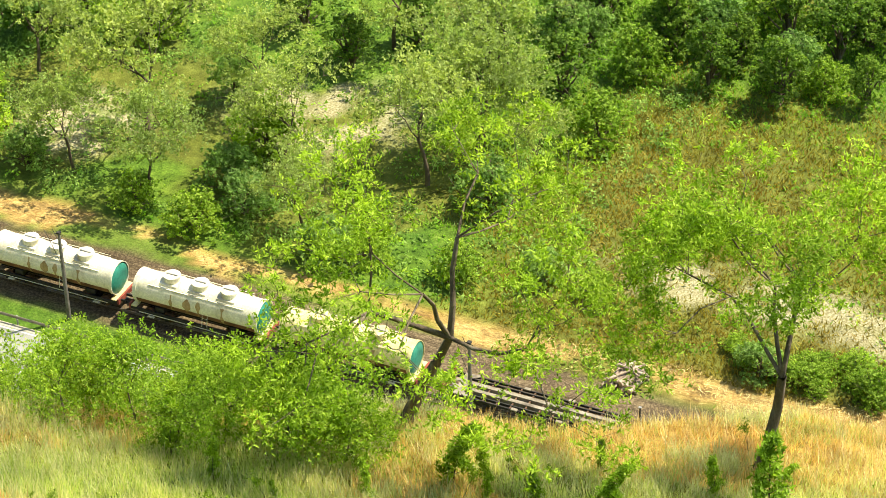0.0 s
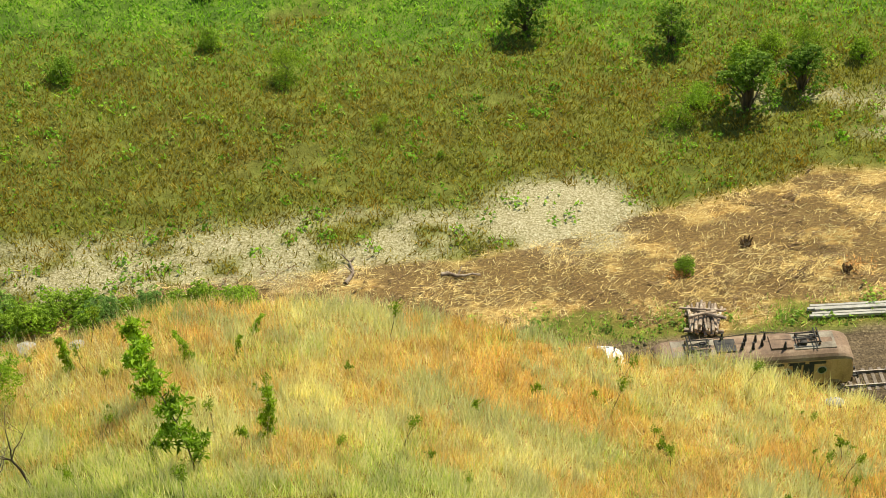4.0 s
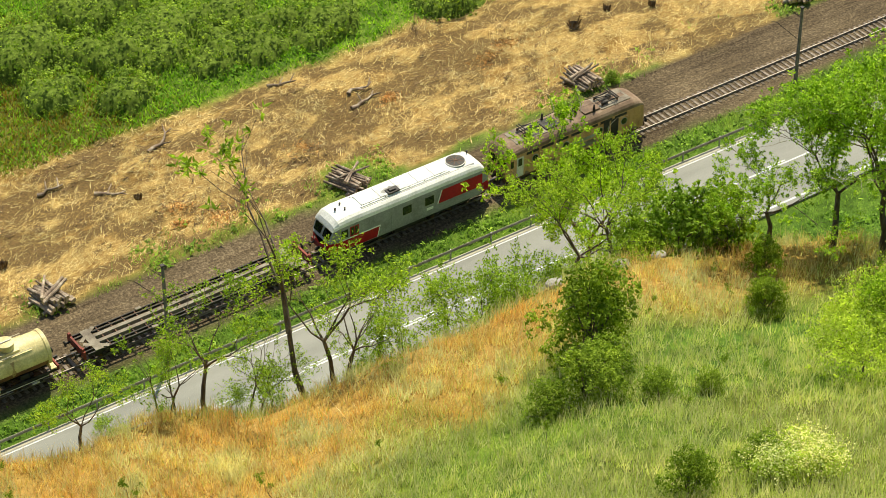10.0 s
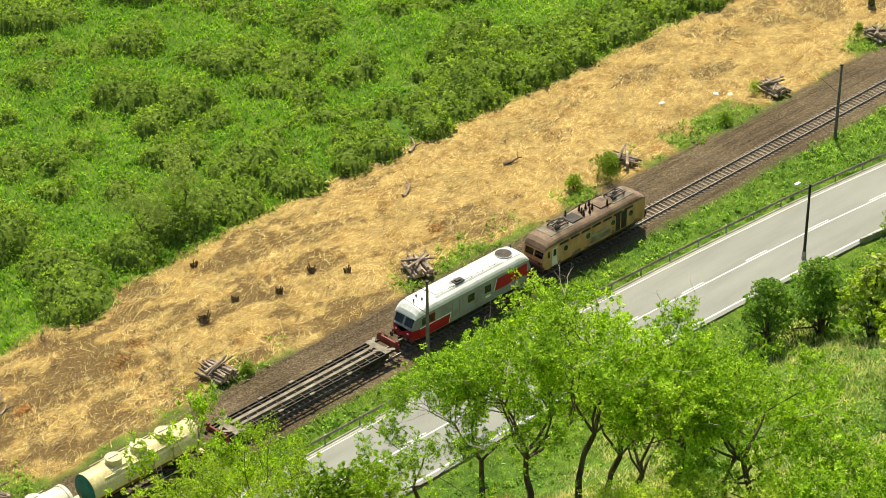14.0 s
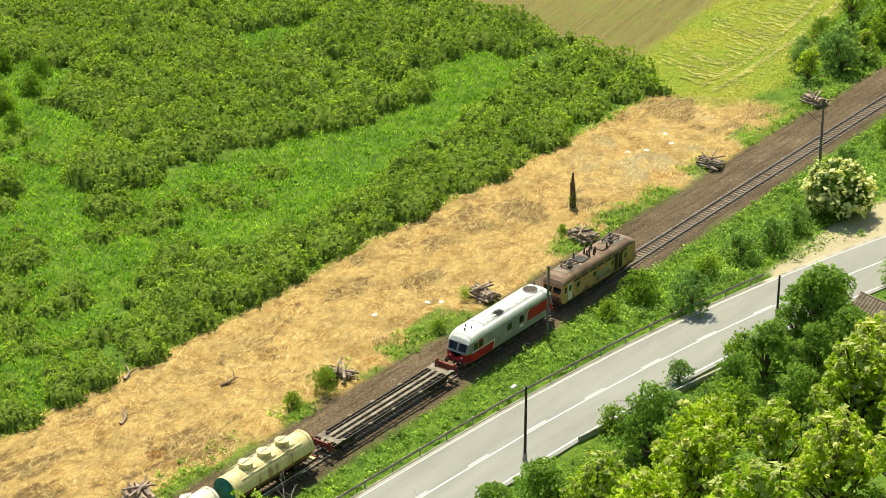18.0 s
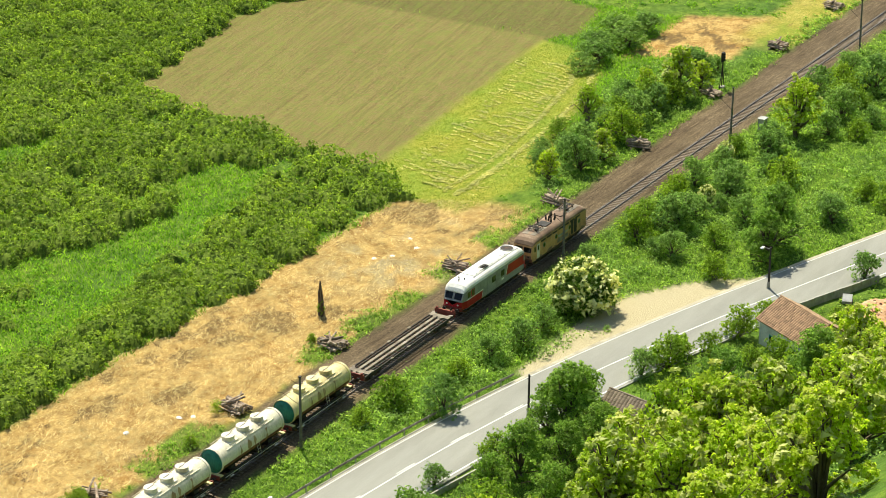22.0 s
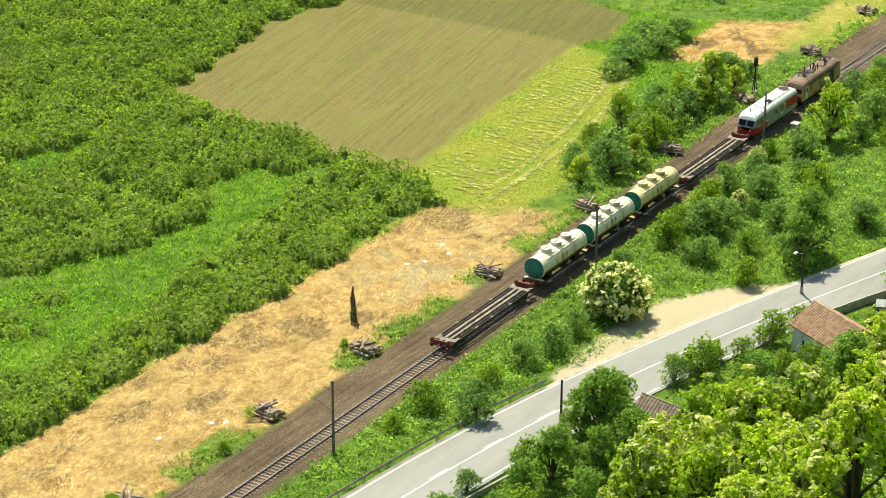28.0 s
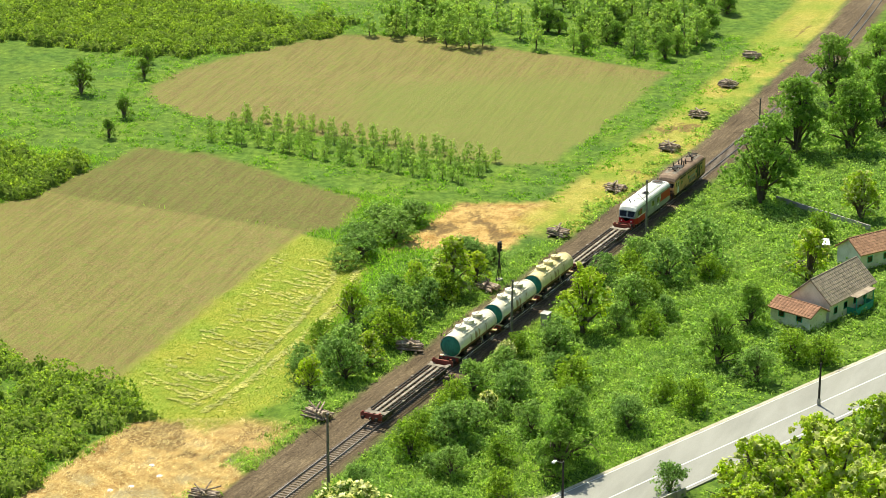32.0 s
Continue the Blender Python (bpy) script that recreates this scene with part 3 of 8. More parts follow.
def build_ground():
    gx = grid_lines([(-3000, -300, 180), (-300, -130, 10), (-130, 130, 1.2), (130, 280, 1.2), (280, 480, 1.6), (480, 700, 12), (700, 3200, 200)])
    gy = grid_lines([(-3000, -200, 180), (-200, -12, 10), (-12, 25, 1.4), (25, 60, 0.9), (60, 110, 1.6), (110, 160, 0.8), (160, 250, 1.5), (250, 420, 8), (420, 3200, 200)])
    X, Y = np.meshgrid(gx, gy, indexing="ij")
    Z = height(X, Y)
    nx, ny = len(gx), len(gy)
    i = np.arange(nx * ny).reshape(nx, ny)
    faces = np.stack([i[:-1, :-1], i[1:, :-1], i[1:, 1:], i[:-1, 1:]], -1).reshape(-1, 4)
    ob = link_mesh("ground", np.stack([X, Y, Z], -1).reshape(-1, 3), faces, M_GROUND, smooth=True)
    tagged(ob, "valley floor and steep grassy hillside with cleared and farmed strips", "ground", kind="structure")
    for name, w in zones(X.ravel(), Y.ravel()).items():
        a = ob.data.attributes.new(name, "FLOAT", "POINT")
        a.data.foreach_set("value", w.astype(np.float32))
    return ob


build_ground()


def strip(name, xs, y0, y1, z, material, label, category, thick=0.0, kind="structure"):
    """A ribbon along x between two edges, with thickness below it."""
    a = np.stack([xs, y0, z], -1)
    b = np.stack([xs, y1, z], -1)
    n = len(xs)
    v = [a, b]
    i = np.arange(n - 1)
    f = [np.stack([i, i + 1, i + 1 + n, i + n], -1)]
    if thick:
        v += [a - (0, 0, thick), b - (0, 0, thick)]
        f += [np.stack([i + 2 * n, i + 1 + 2 * n, i + 1, i], -1), np.stack([i + n, i + 1 + n, i + 1 + 3 * n, i + 3 * n], -1)]
    ob = link_mesh(name, np.concatenate(v), np.concatenate(f), material)
    return tagged(ob, label, category, kind=kind)


rx = np.arange(-330, 560, 3.0)
ry = road_y(rx)
slope = np.hypot(1, np.gradient(ry, rx))
road_z = np.full_like(rx, -0.36)
strip("road", rx, ry - 4.9 * slope, ry + 5.0 * slope, road_z, M_ASPHALT, "grey two-lane asphalt road below the hill", "road", 0.35)
strip("road_edge_line", rx, ry - 4.45 * slope, ry - 4.25 * slope, road_z + 0.006, M_LINE, "white painted edge line of the road", "road marking")
strip("road_shoulder", rx, ry + 4.55 * slope, ry + 5.0 * slope, road_z + 0.005, M_SHOULDER, "pale dusty shoulder of the road", "road shoulder")
strip("road_edge_line", rx, ry + 4.3 * slope, ry + 4.42 * slope, road_z + 0.006, M_LINE, "white painted edge line beside the guard rail", "road marking")
strip("road_centre_line", rx, ry - 0.13 * slope, ry + 0.03 * slope, road_z + 0.006, M_LINE, "white painted centre line of the road", "road marking")
for k in range(24):
    cx = np.arange(8 + k * 9.0, 8 + k * 9.0 + 3.1, 1.0)
    strip("road_dash", cx, road_y(cx) + 0.16, road_y(cx) + 0.3, np.full_like(cx, -0.354), M_LINE, "short white dash beside the centre line", "road marking")


# ---- railway ----
def sweep(xs, ys, profile, z0=0.0):
    """Vertices and quads of a closed (y, z) profile swept along x."""
    k, n = len(profile), len(xs)
    v = np.empty((n, k, 3))
    for j, (py, pz) in enumerate(profile):
        v[:, j, 0], v[:, j, 1], v[:, j, 2] = xs, ys + py, z0 + pz
    i, j = np.meshgrid(np.arange(n - 1), np.arange(k), indexing="ij")
    a, b = i * k + j, i * k + (j + 1) % k
    return v.reshape(-1, 3), np.stack([a, a + k, b + k, b], -1).reshape(-1, 4)


track = tagged(new("railway_track"), "single railway track on brown ballast along the valley", "railway track", kind="structure")
tx = np.concatenate([np.arange(-330, 360, 6.0), np.arange(360, 700, 4.0)])
RAIL = [(-0.075, -0.17), (0.075, -0.17), (0.075, -0.155), (0.012, -0.14), (0.012, -0.04), (0.036, -0.03), (0.036, 0.0), (-0.036, 0.0), (-0.036, -0.03), (-0.012, -0.04), (-0.012, -0.14), (-0.075, -0.155)]
for side in (-0.7525, 0.7525):
    v, f = sweep(tx, track_y(tx) + side, RAIL)
    link_mesh("rail", v, f, M_RAIL, track)
sleeper = part("sleeper", boxes((-0.13, 0.13, -1.25, 1.25, -0.33, -0.175), bevel=0.02), M_SLEEPER, track)
sleeper.matrix_basis = pose(60, TRACK_Y, 0)
for k in range(1, 290):
    again("sleeper", sleeper, track, pose(60 + 0.62 * k, float(track_y(60 + 0.62 * k)), random.uniform(-0.01, 0.01), 0, 0, random.uniform(-1, 1)))
far = bmesh.new()
for x in list(np.arange(-30, 59.6, 0.62)) + list(np.arange(240.2, 460, 0.62)):
    y = float(track_y(x))
    box(far, x - 0.13, x + 0.13, y - 1.25, y + 1.25, -0.33, -0.175)
tagged(part("sleepers_beyond", far, M_SLEEPER, track), kind="stuff")


def guard_rail():
    g = tagged(new("guard_rail"), "weathered galvanised steel guard rail along the road", "guard rail", kind="structure")
    xs = np.arange(-120, 214.5, 2.0)
    ys = road_y(xs) + 5.15 * np.hypot(1, np.gradient(road_y(xs), xs))
    W = [(-0.02, 0.16), (-0.07, 0.24), (-0.02, 0.31), (-0.07, 0.39), (-0.02, 0.46), (0.0, 0.46), (-0.05, 0.39), (0.0, 0.31), (-0.05, 0.24), (0.0, 0.16)]
    v, f = sweep(xs, ys, W, 0.0)
    link_mesh("beam", v, f, M_GUARD, g)
    post = None
    for x in np.arange(-100, 214, 4.0):
        m = pose(x, float(np.interp(x, xs, ys)) + 0.08, -0.55)
        if post is None:
            post = part("post", boxes((-0.06, 0.06, -0.05, 0.05, 0, 0.98), bevel=0.01), M_STEEL, g)
            post.matrix_basis = m
        else:
            again("post", post, g, m)


guard_rail()


# ---- train ----
def DIESEL_REAR(t):
    return float(np.interp(t, (0, 1, 6, 9, 11, 13, 19, 25, 28, 31, 32), (-37.9, -26.1, 33.0, 68.0, 91.5, 115.6, 188.4, 262.4, 299.6, 336.6, 349.0)))


TRAIN = []


def loft(sections, closed_ends=True):
    """A skin through closed (y, z) outlines at given x."""
    bm = bmesh.new()
    rings = [[bm.verts.new((x, y, z)) for y, z in pts] for x, pts in sections]
    k = len(rings[0])
    for a, b in zip(rings, rings[1:]):
        for j in range(k):
            bm.faces.new((a[j], b[j], b[(j + 1) % k], a[(j + 1) % k]))
    if closed_ends:
        bm.faces.new(rings[0])
        bm.faces.new(rings[-1][::-1])
    bmesh.ops.recalc_face_normals(bm, faces=bm.faces)
    return bm


def body_ring(w, z0, z1):
    return [(-w, z0), (w, z0), (w, z1 - 0.1), (w * 0.985, z1), (-w * 0.985, z1), (-w, z1 - 0.1)]


def roof_ring(w, z1, top):
    pts = []
    for k in range(11):
        a = math.pi * k / 10
        pts.append((w * math.copysign(abs(math.cos(a)) ** 0.62, math.cos(a)), z1 + (top - z1) * math.sin(a) ** 0.8))
    return pts


def panel(pts, y, thick=0.012):
    """A flat plate on a side wall: outline in (x, z), outwards along -y."""
    bm = bmesh.new()
    a = [bm.verts.new((x, y, z)) for x, z in pts]
    b = [bm.verts.new((x, y - thick, z)) for x, z in pts]
    n = len(pts)
    for j in range(n):
        bm.faces.new((a[j], a[(j + 1) % n], b[(j + 1) % n], b[j]))
    bm.faces.new(b)
    bm.faces.new(a[::-1])
    bmesh.ops.recalc_face_normals(bm, faces=bm.faces)
    return bm


def both_sides(name, pts, y, material, parent, label="", thick=0.012, mirror=None):
    """The same plate on the near and, turned about, on the far side."""
    first = part(name, panel(pts, -y, thick), material, parent, label)
    if mirror:
        far_pts = [(mirror - x, z) for x, z in pts]
        ob = part(name, panel(far_pts, -y, thick), material, parent, label)
        ob.matrix_basis = Matrix.Translation((0, 0, 0)) @ Matrix.Diagonal((1, -1, 1, 1))
        ob.data.flip_normals()
    return first


def disc(x, y, z, r, thick=0.05, axis="y", seg=16):
    d = {"y": (0, thick, 0), "x": (thick, 0, 0), "z": (0, 0, thick)}[axis]
    return tubes(((x, y, z), (x + d[0], y + d[1], z + d[2]), r, r), seg=seg)


def bogie(parent, x, axles, pitch=1.9, wheel=0.46):
    b = part("bogie", boxes((x - pitch * (axles - 1) / 2 - 0.7, x + pitch * (axles - 1) / 2 + 0.7, -1.08, -0.96, 0.42, 0.72), (x - pitch * (axles - 1) / 2 - 0.7, x + pitch * (axles - 1) / 2 + 0.7, 0.96, 1.08, 0.42, 0.72), (x - 0.3, x + 0.3, -1.0, 1.0, 0.45, 0.85), bevel=0.04), M_DARK, parent)
    for k in range(axles):
        wx = x + (k - (axles - 1) / 2) * pitch
        bm = tubes(((wx, -0.83, wheel), (wx, -0.69, wheel), wheel, wheel), ((wx, 0.69, wheel), (wx, 0.83, wheel), wheel, wheel), ((wx, -1.05, wheel), (wx, 1.05, wheel), 0.08, 0.08), seg=20)
        part("wheelset", bm, M_RUST, b)
        for s in (-1, 1):
            part("axle_box", boxes((wx - 0.17, wx + 0.17, s * 1.14 - 0.08, s * 1.14 + 0.08, wheel - 0.15, wheel + 0.15), bevel=0.03), M_DARK, b)


def buffers(parent, x, way, material):
    part("buffer_beam", boxes((x - 0.08, x + 0.08, -1.3, 1.3, 0.82, 1.28), bevel=0.02), material, parent)
    for s in (-0.875, 0.875):
        part("buffer", tubes(((x, s, 1.05), (x + way * 0.5, s, 1.05), 0.1, 0.09), ((x + way * 0.5, s, 1.05), (x + way * 0.56, s, 1.05), 0.24, 0.22), seg=12), M_DARK, parent)
    part("coupler", boxes((min(x, x + way * 0.55), max(x, x + way * 0.55), -0.08, 0.08, 0.9, 1.12), bevel=0.03), M_DARK, parent)


def diesel():
    th = thing("diesel_locomotive", pose(DIESEL_REAR(0), TRACK_Y, 0), "grey and red diesel locomotive with a clean white roof", "locomotive")
    L = 15.8
    o = -0.5
    # narrowing cabs: along x, half-width, lower edge, eave, roof top
    prof = [(0.0, 0.95, 1.15, 2.05, 2.2), (0.12, 1.22, 1.0, 2.15, 2.3), (0.55, 1.33, 0.95, 3.05, 3.45), (1.0, 1.42, 0.95, 3.2, 3.85), (1.8, 1.45, 0.95, 3.25, 4.02)]
    prof = prof + [(L - a, *rest) for a, *rest in prof[::-1]]
    part("body", loft([(o + x, body_ring(w, z0, z1)) for x, w, z0, z1, top in prof]), M_GREY, th, "grey-painted steel body")
    cap = [(0.40, 1.29, 2.98, 3.1), (0.60, 1.345, 3.06, 3.48), (1.0, 1.42, 3.2, 3.85), (1.8, 1.45, 3.25, 4.02)]
    cap = cap + [(L - a, *rest) for a, *rest in cap[::-1]]
    part("roof", loft([(o + x, roof_ring(w * 1.005, z1, top)) for x, w, z1, top in cap]), M_WHITE, th, "bright white rounded roof", smooth=False)
    part("underframe", boxes((o + 0.5, o + L - 0.5, -1.35, 1.35, 0.78, 0.98), (o + 6.4, o + 9.4, -1.15, 1.15, 0.3, 0.8), bevel=0.04), M_DARK, th)
    for e, mir in ((0, False), (1, True)):
        X = (lambda v: o + L - v) if mir else (lambda v: o + v)
        way = 1 if mir else -1
        # red band round the cab nose, pointed in the middle
        part("red_skirt", loft([(X(a), body_ring(w + 0.014, 1.02, 1.95)) for a, w in ((-0.014, 0.95), (0.12, 1.22), (0.55, 1.33), (0.98, 1.415))]), M_RED, th, "red band round the cab nose")
        nose = bmesh.new()
        nose.faces.new([nose.verts.new((X(-0.03), yy, zz)) for yy, zz in ((-0.8, 2.0), (0.0, 1.45), (0.8, 2.0))])
        bmesh.ops.solidify(nose, geom=nose.faces[:], thickness=0.012)
        part("nose_chevron", nose, M_GREY, th, "grey chevron on the nose")
        for s in (-1, 1):
            w = bmesh.new()
            q = [(0.14, 0.14, 2.2), (0.14, 1.1, 2.2), (0.50, 1.12, 2.92), (0.50, 0.12, 2.92)]
            w.faces.new([w.verts.new((X(a - 0.03), s * b, c)) for a, b, c in q])
            bmesh.ops.solidify(w, geom=w.faces[:], thickness=0.03)
            part("windscreen", w, M_GLASS, th, "dark windscreen pane")
            part("headlight", disc(X(0.0) + (0 if mir else -0.05), s * 0.75, 1.55, 0.11, 0.06, "x", 12), M_WHITE, th)
        buffers(th, X(0.05), way, M_REDOX)
    # side lettering bars, windows, doors, panels; the far side is the same turned about
    mirror = 2 * o + L
    y = 1.452
    both_sides("red_band", [(o + 0.85, 1.0), (o + 4.5, 1.0), (o + 4.75, 1.95), (o + 0.85, 1.95)], y, M_RED, th, "red side band below the cab", 0.014, mirror)
    both_sides("white_edge", [(o + 4.5, 1.0), (o + 4.58, 1.0), (o + 4.86, 2.05), (o + 0.85, 2.05), (o + 0.85, 1.95), (o + 4.75, 1.95)], y, M_WHITE, th, "", 0.016, mirror)
    both_sides("red_panel", [(o + 10.5, 1.75), (o + 14.9, 1.75), (o + 14.9, 2.95), (o + 10.9, 2.95)], y, M_RED, th, "red upper side panel", 0.014, mirror)
    both_sides("white_edge", [(o + 10.4, 1.75), (o + 10.5, 1.75), (o + 10.9, 2.95), (o + 10.8, 2.95)], y, M_WHITE, th, "", 0.016, mirror)
    for x in (7.0, 9.2):
        both_sides("window_frame", [(o + x - 0.06, 1.98), (o + x + 0.92, 1.98), (o + x + 0.92, 2.88), (o + x - 0.06, 2.88)], y, M_STEEL, th, "", 0.02, mirror)
        both_sides("side_window", [(o + x, 2.04), (o + x + 0.86, 2.04), (o + x + 0.86, 2.82), (o + x, 2.82)], y, M_GLASS, th, "dark square window", 0.03, mirror)
    for x, w in ((1.15, 0.6), (2.05, 0.28), (2.42, 0.28)):
        both_sides("cab_window", [(o + x, 2.2), (o + x + w, 2.2), (o + x + w, 2.92), (o + x, 2.92)], y, M_GLASS, th, "dark cab side window", 0.03, mirror)
    both_sides("door", [(o + 1.95, 1.1), (o + 2.78, 1.1), (o + 2.78, 3.0), (o + 1.95, 3.0)], y, M_RED, th, "red-painted cab door", 0.009, mirror)
    both_sides("number_plate_bar", [(o + 9.35, 1.5), (o + 10.0, 1.5), (o + 10.0, 1.75), (o + 9.35, 1.75)], y, M_WHITE, th, "", 0.02, mirror)
    for x in (5.0, 5.9):
        both_sides("louvre", [(o + x, 1.3), (o + x + 0.75, 1.3), (o + x + 0.75, 2.9), (o + x, 2.9)], y, M_GREY, th, "", 0.02, mirror)
    both_sides("soot_grille", [(o + 12.0, 1.1), (o + 15.0, 1.1), (o + 15.0, 1.6), (o + 12.0, 1.6)], y, M_GREY, th, "", 0.015, mirror)
    part("roof_hatch", boxes((o + 3.6, o + 11.9, -0.72, 0.72, 3.95, 4.1), bevel=0.05), M_WHITE, th, "white removable roof hatch")
    for x in (5.4, 7.2, 9.0, 10.6):
        part("hatch_joint", boxes((o + x, o + x + 0.05, -0.74, 0.74, 4.1, 4.13)), M_GREY, th)
    part("gutter_rail", boxes((o + 3.4, o + 14.4, -0.98, -0.9, 3.86, 3.96), bevel=0.01), M_STEEL, th, "grey rail along the roof")
    part("gutter_rail", boxes((o + 3.4, o + 14.4, 0.9, 0.98, 3.86, 3.96), bevel=0.01), M_STEEL, th, "grey rail along the roof")
    ex = boxes((o + 6.1, o + 7.2, -0.85, -0.2, 4.08, 4.22), (o + 6.3, o + 6.9, -0.7, -0.35, 4.2, 4.36), bevel=0.03)
    part("exhaust", ex, M_DARK, th, "sooty black exhaust outlet")
    # a broad grey bloom of soot, darker close to the outlet
    for nm, mt, z, rx, ry, seed, lb in (("soot_patch", M_SOOT_THIN, 4.118, 2.1, 0.62, 5, "thin grey soot bloom on the white roof"), ("soot_patch", M_SOOT, 4.126, 0.95, 0.4, 8, "dark soot stain round the exhaust")):
        rs = random.Random(seed)
        soot = bmesh.new()
        ring = []
        for k in range(26):
            a = k * math.tau / 26
            q = rs.uniform(0.72, 1.12)
            ring.append(soot.verts.new((o + 6.6 + rx * q * math.cos(a), max(-0.72, -0.3 + ry * q * math.sin(a)), z)))
        under = [soot.verts.new((w.co.x, w.co.y, z - 0.03)) for w in ring]
        for k in range(26):
            soot.faces.new((under[k], under[(k + 1) % 26], ring[(k + 1) % 26], ring[k]))
        mid = soot.verts.new((o + 6.6, -0.3, z))
        for k in range(26):
            soot.faces.new((mid, ring[k], ring[(k + 1) % 26]))
        part(nm, soot, mt, th, lb)
    part("hatch_ledge", boxes((o + 3.4, o + 12.1, -0.86, -0.74, 3.97, 4.03), (o + 3.4, o + 12.1, 0.74, 0.86, 3.97, 4.03), bevel=0.01), M_WHITE, th)
    for x in (4.3, 5.8, 8.1, 9.6, 11.2):
        part("lifting_eye", tubes(((o + x, -0.8, 4.02), (o + x, -0.8, 4.14), 0.04), seg=6), M_STEEL, th)
    fan = part("fan", disc(o + 13.2, 0, 3.98, 0.86, 0.12, "z", 28), M_STEEL, th, "round roof fan with a dark grille")
    part("grille", disc(o + 13.2, 0, 4.1, 0.78, 0.015, "z", 28), M_DARK, fan)
    for k in range(4):
        part("fan_blade", boxes((o + 12.5, o + 13.9, -0.025 + 0 * k, 0.025, 4.115, 4.13)), M_RUST, fan).matrix_basis = Matrix.Translation((o + 13.2, 0, 0)) @ pose(0, 0, 0, 0, 0, 45 * k) @ Matrix.Translation((-o - 13.2, 0, 0))
    for x, s in ((2.2, -0.35), (2.2, 0.4), (14.7, 0.5), (1.5, 0.0)):
        part("horn", tubes(((o + x, s, 3.9), (o + x, s, 4.22), 0.06, 0.09), seg=8), M_DARK, th)
    bogie(th, o + 3.6, 3, 1.75, 0.5)
    bogie(th, o + L - 3.6, 3, 1.75, 0.5)
    TRAIN.append((th, 0.0))


def pantograph(parent, x, way):
    p = part("pantograph", tubes(((x - 0.9, -0.55, 4.28), (x + 0.9, -0.55, 4.28), 0.055), ((x - 0.9, 0.55, 4.28), (x + 0.9, 0.55, 4.28), 0.055), ((x - 0.8, -0.6, 4.28), (x - 0.8, 0.6, 4.28), 0.04), ((x + 0.8, -0.6, 4.28), (x + 0.8, 0.6, 4.28), 0.04), seg=6), M_DARK, parent, "folded black pantograph")
    part("arm", tubes(((x - way * 0.8, 0, 4.31), (x + way * 0.9, -0.25, 4.4), 0.04), ((x - way * 0.8, 0, 4.31), (x + way * 0.9, 0.25, 4.4), 0.04), ((x + way * 0.9, -0.3, 4.4), (x - way * 0.5, -0.45, 4.5), 0.03), ((x + way * 0.9, 0.3, 4.4), (x - way * 0.5, 0.45, 4.5), 0.03), seg=6), M_DARK, p)
    part("contact_strip", tubes(((x - way * 0.5, -0.8, 4.5), (x - way * 0.5, 0.8, 4.5), 0.05), ((x - way * 0.75, -0.8, 4.5), (x - way * 0.75, 0.8, 4.5), 0.05), seg=6), M_DARK, p)
    for dx in (-0.8, 0.8):
        for s in (-0.55, 0.55):
            part("insulator", tubes(((x + dx, s, 4.08), (x + dx, s, 4.28), 0.1, 0.07), seg=8), M_RUST, p)
    for dx, dy, l in ((-0.35, -0.3, 0.5), (0.4, 0.25, 0.4)):
        part("roof_box", boxes((x + dx - l / 2, x + dx + l / 2, dy - 0.16, dy + 0.16, 3.97, 4.26), bevel=0.03), M_DARK, p)


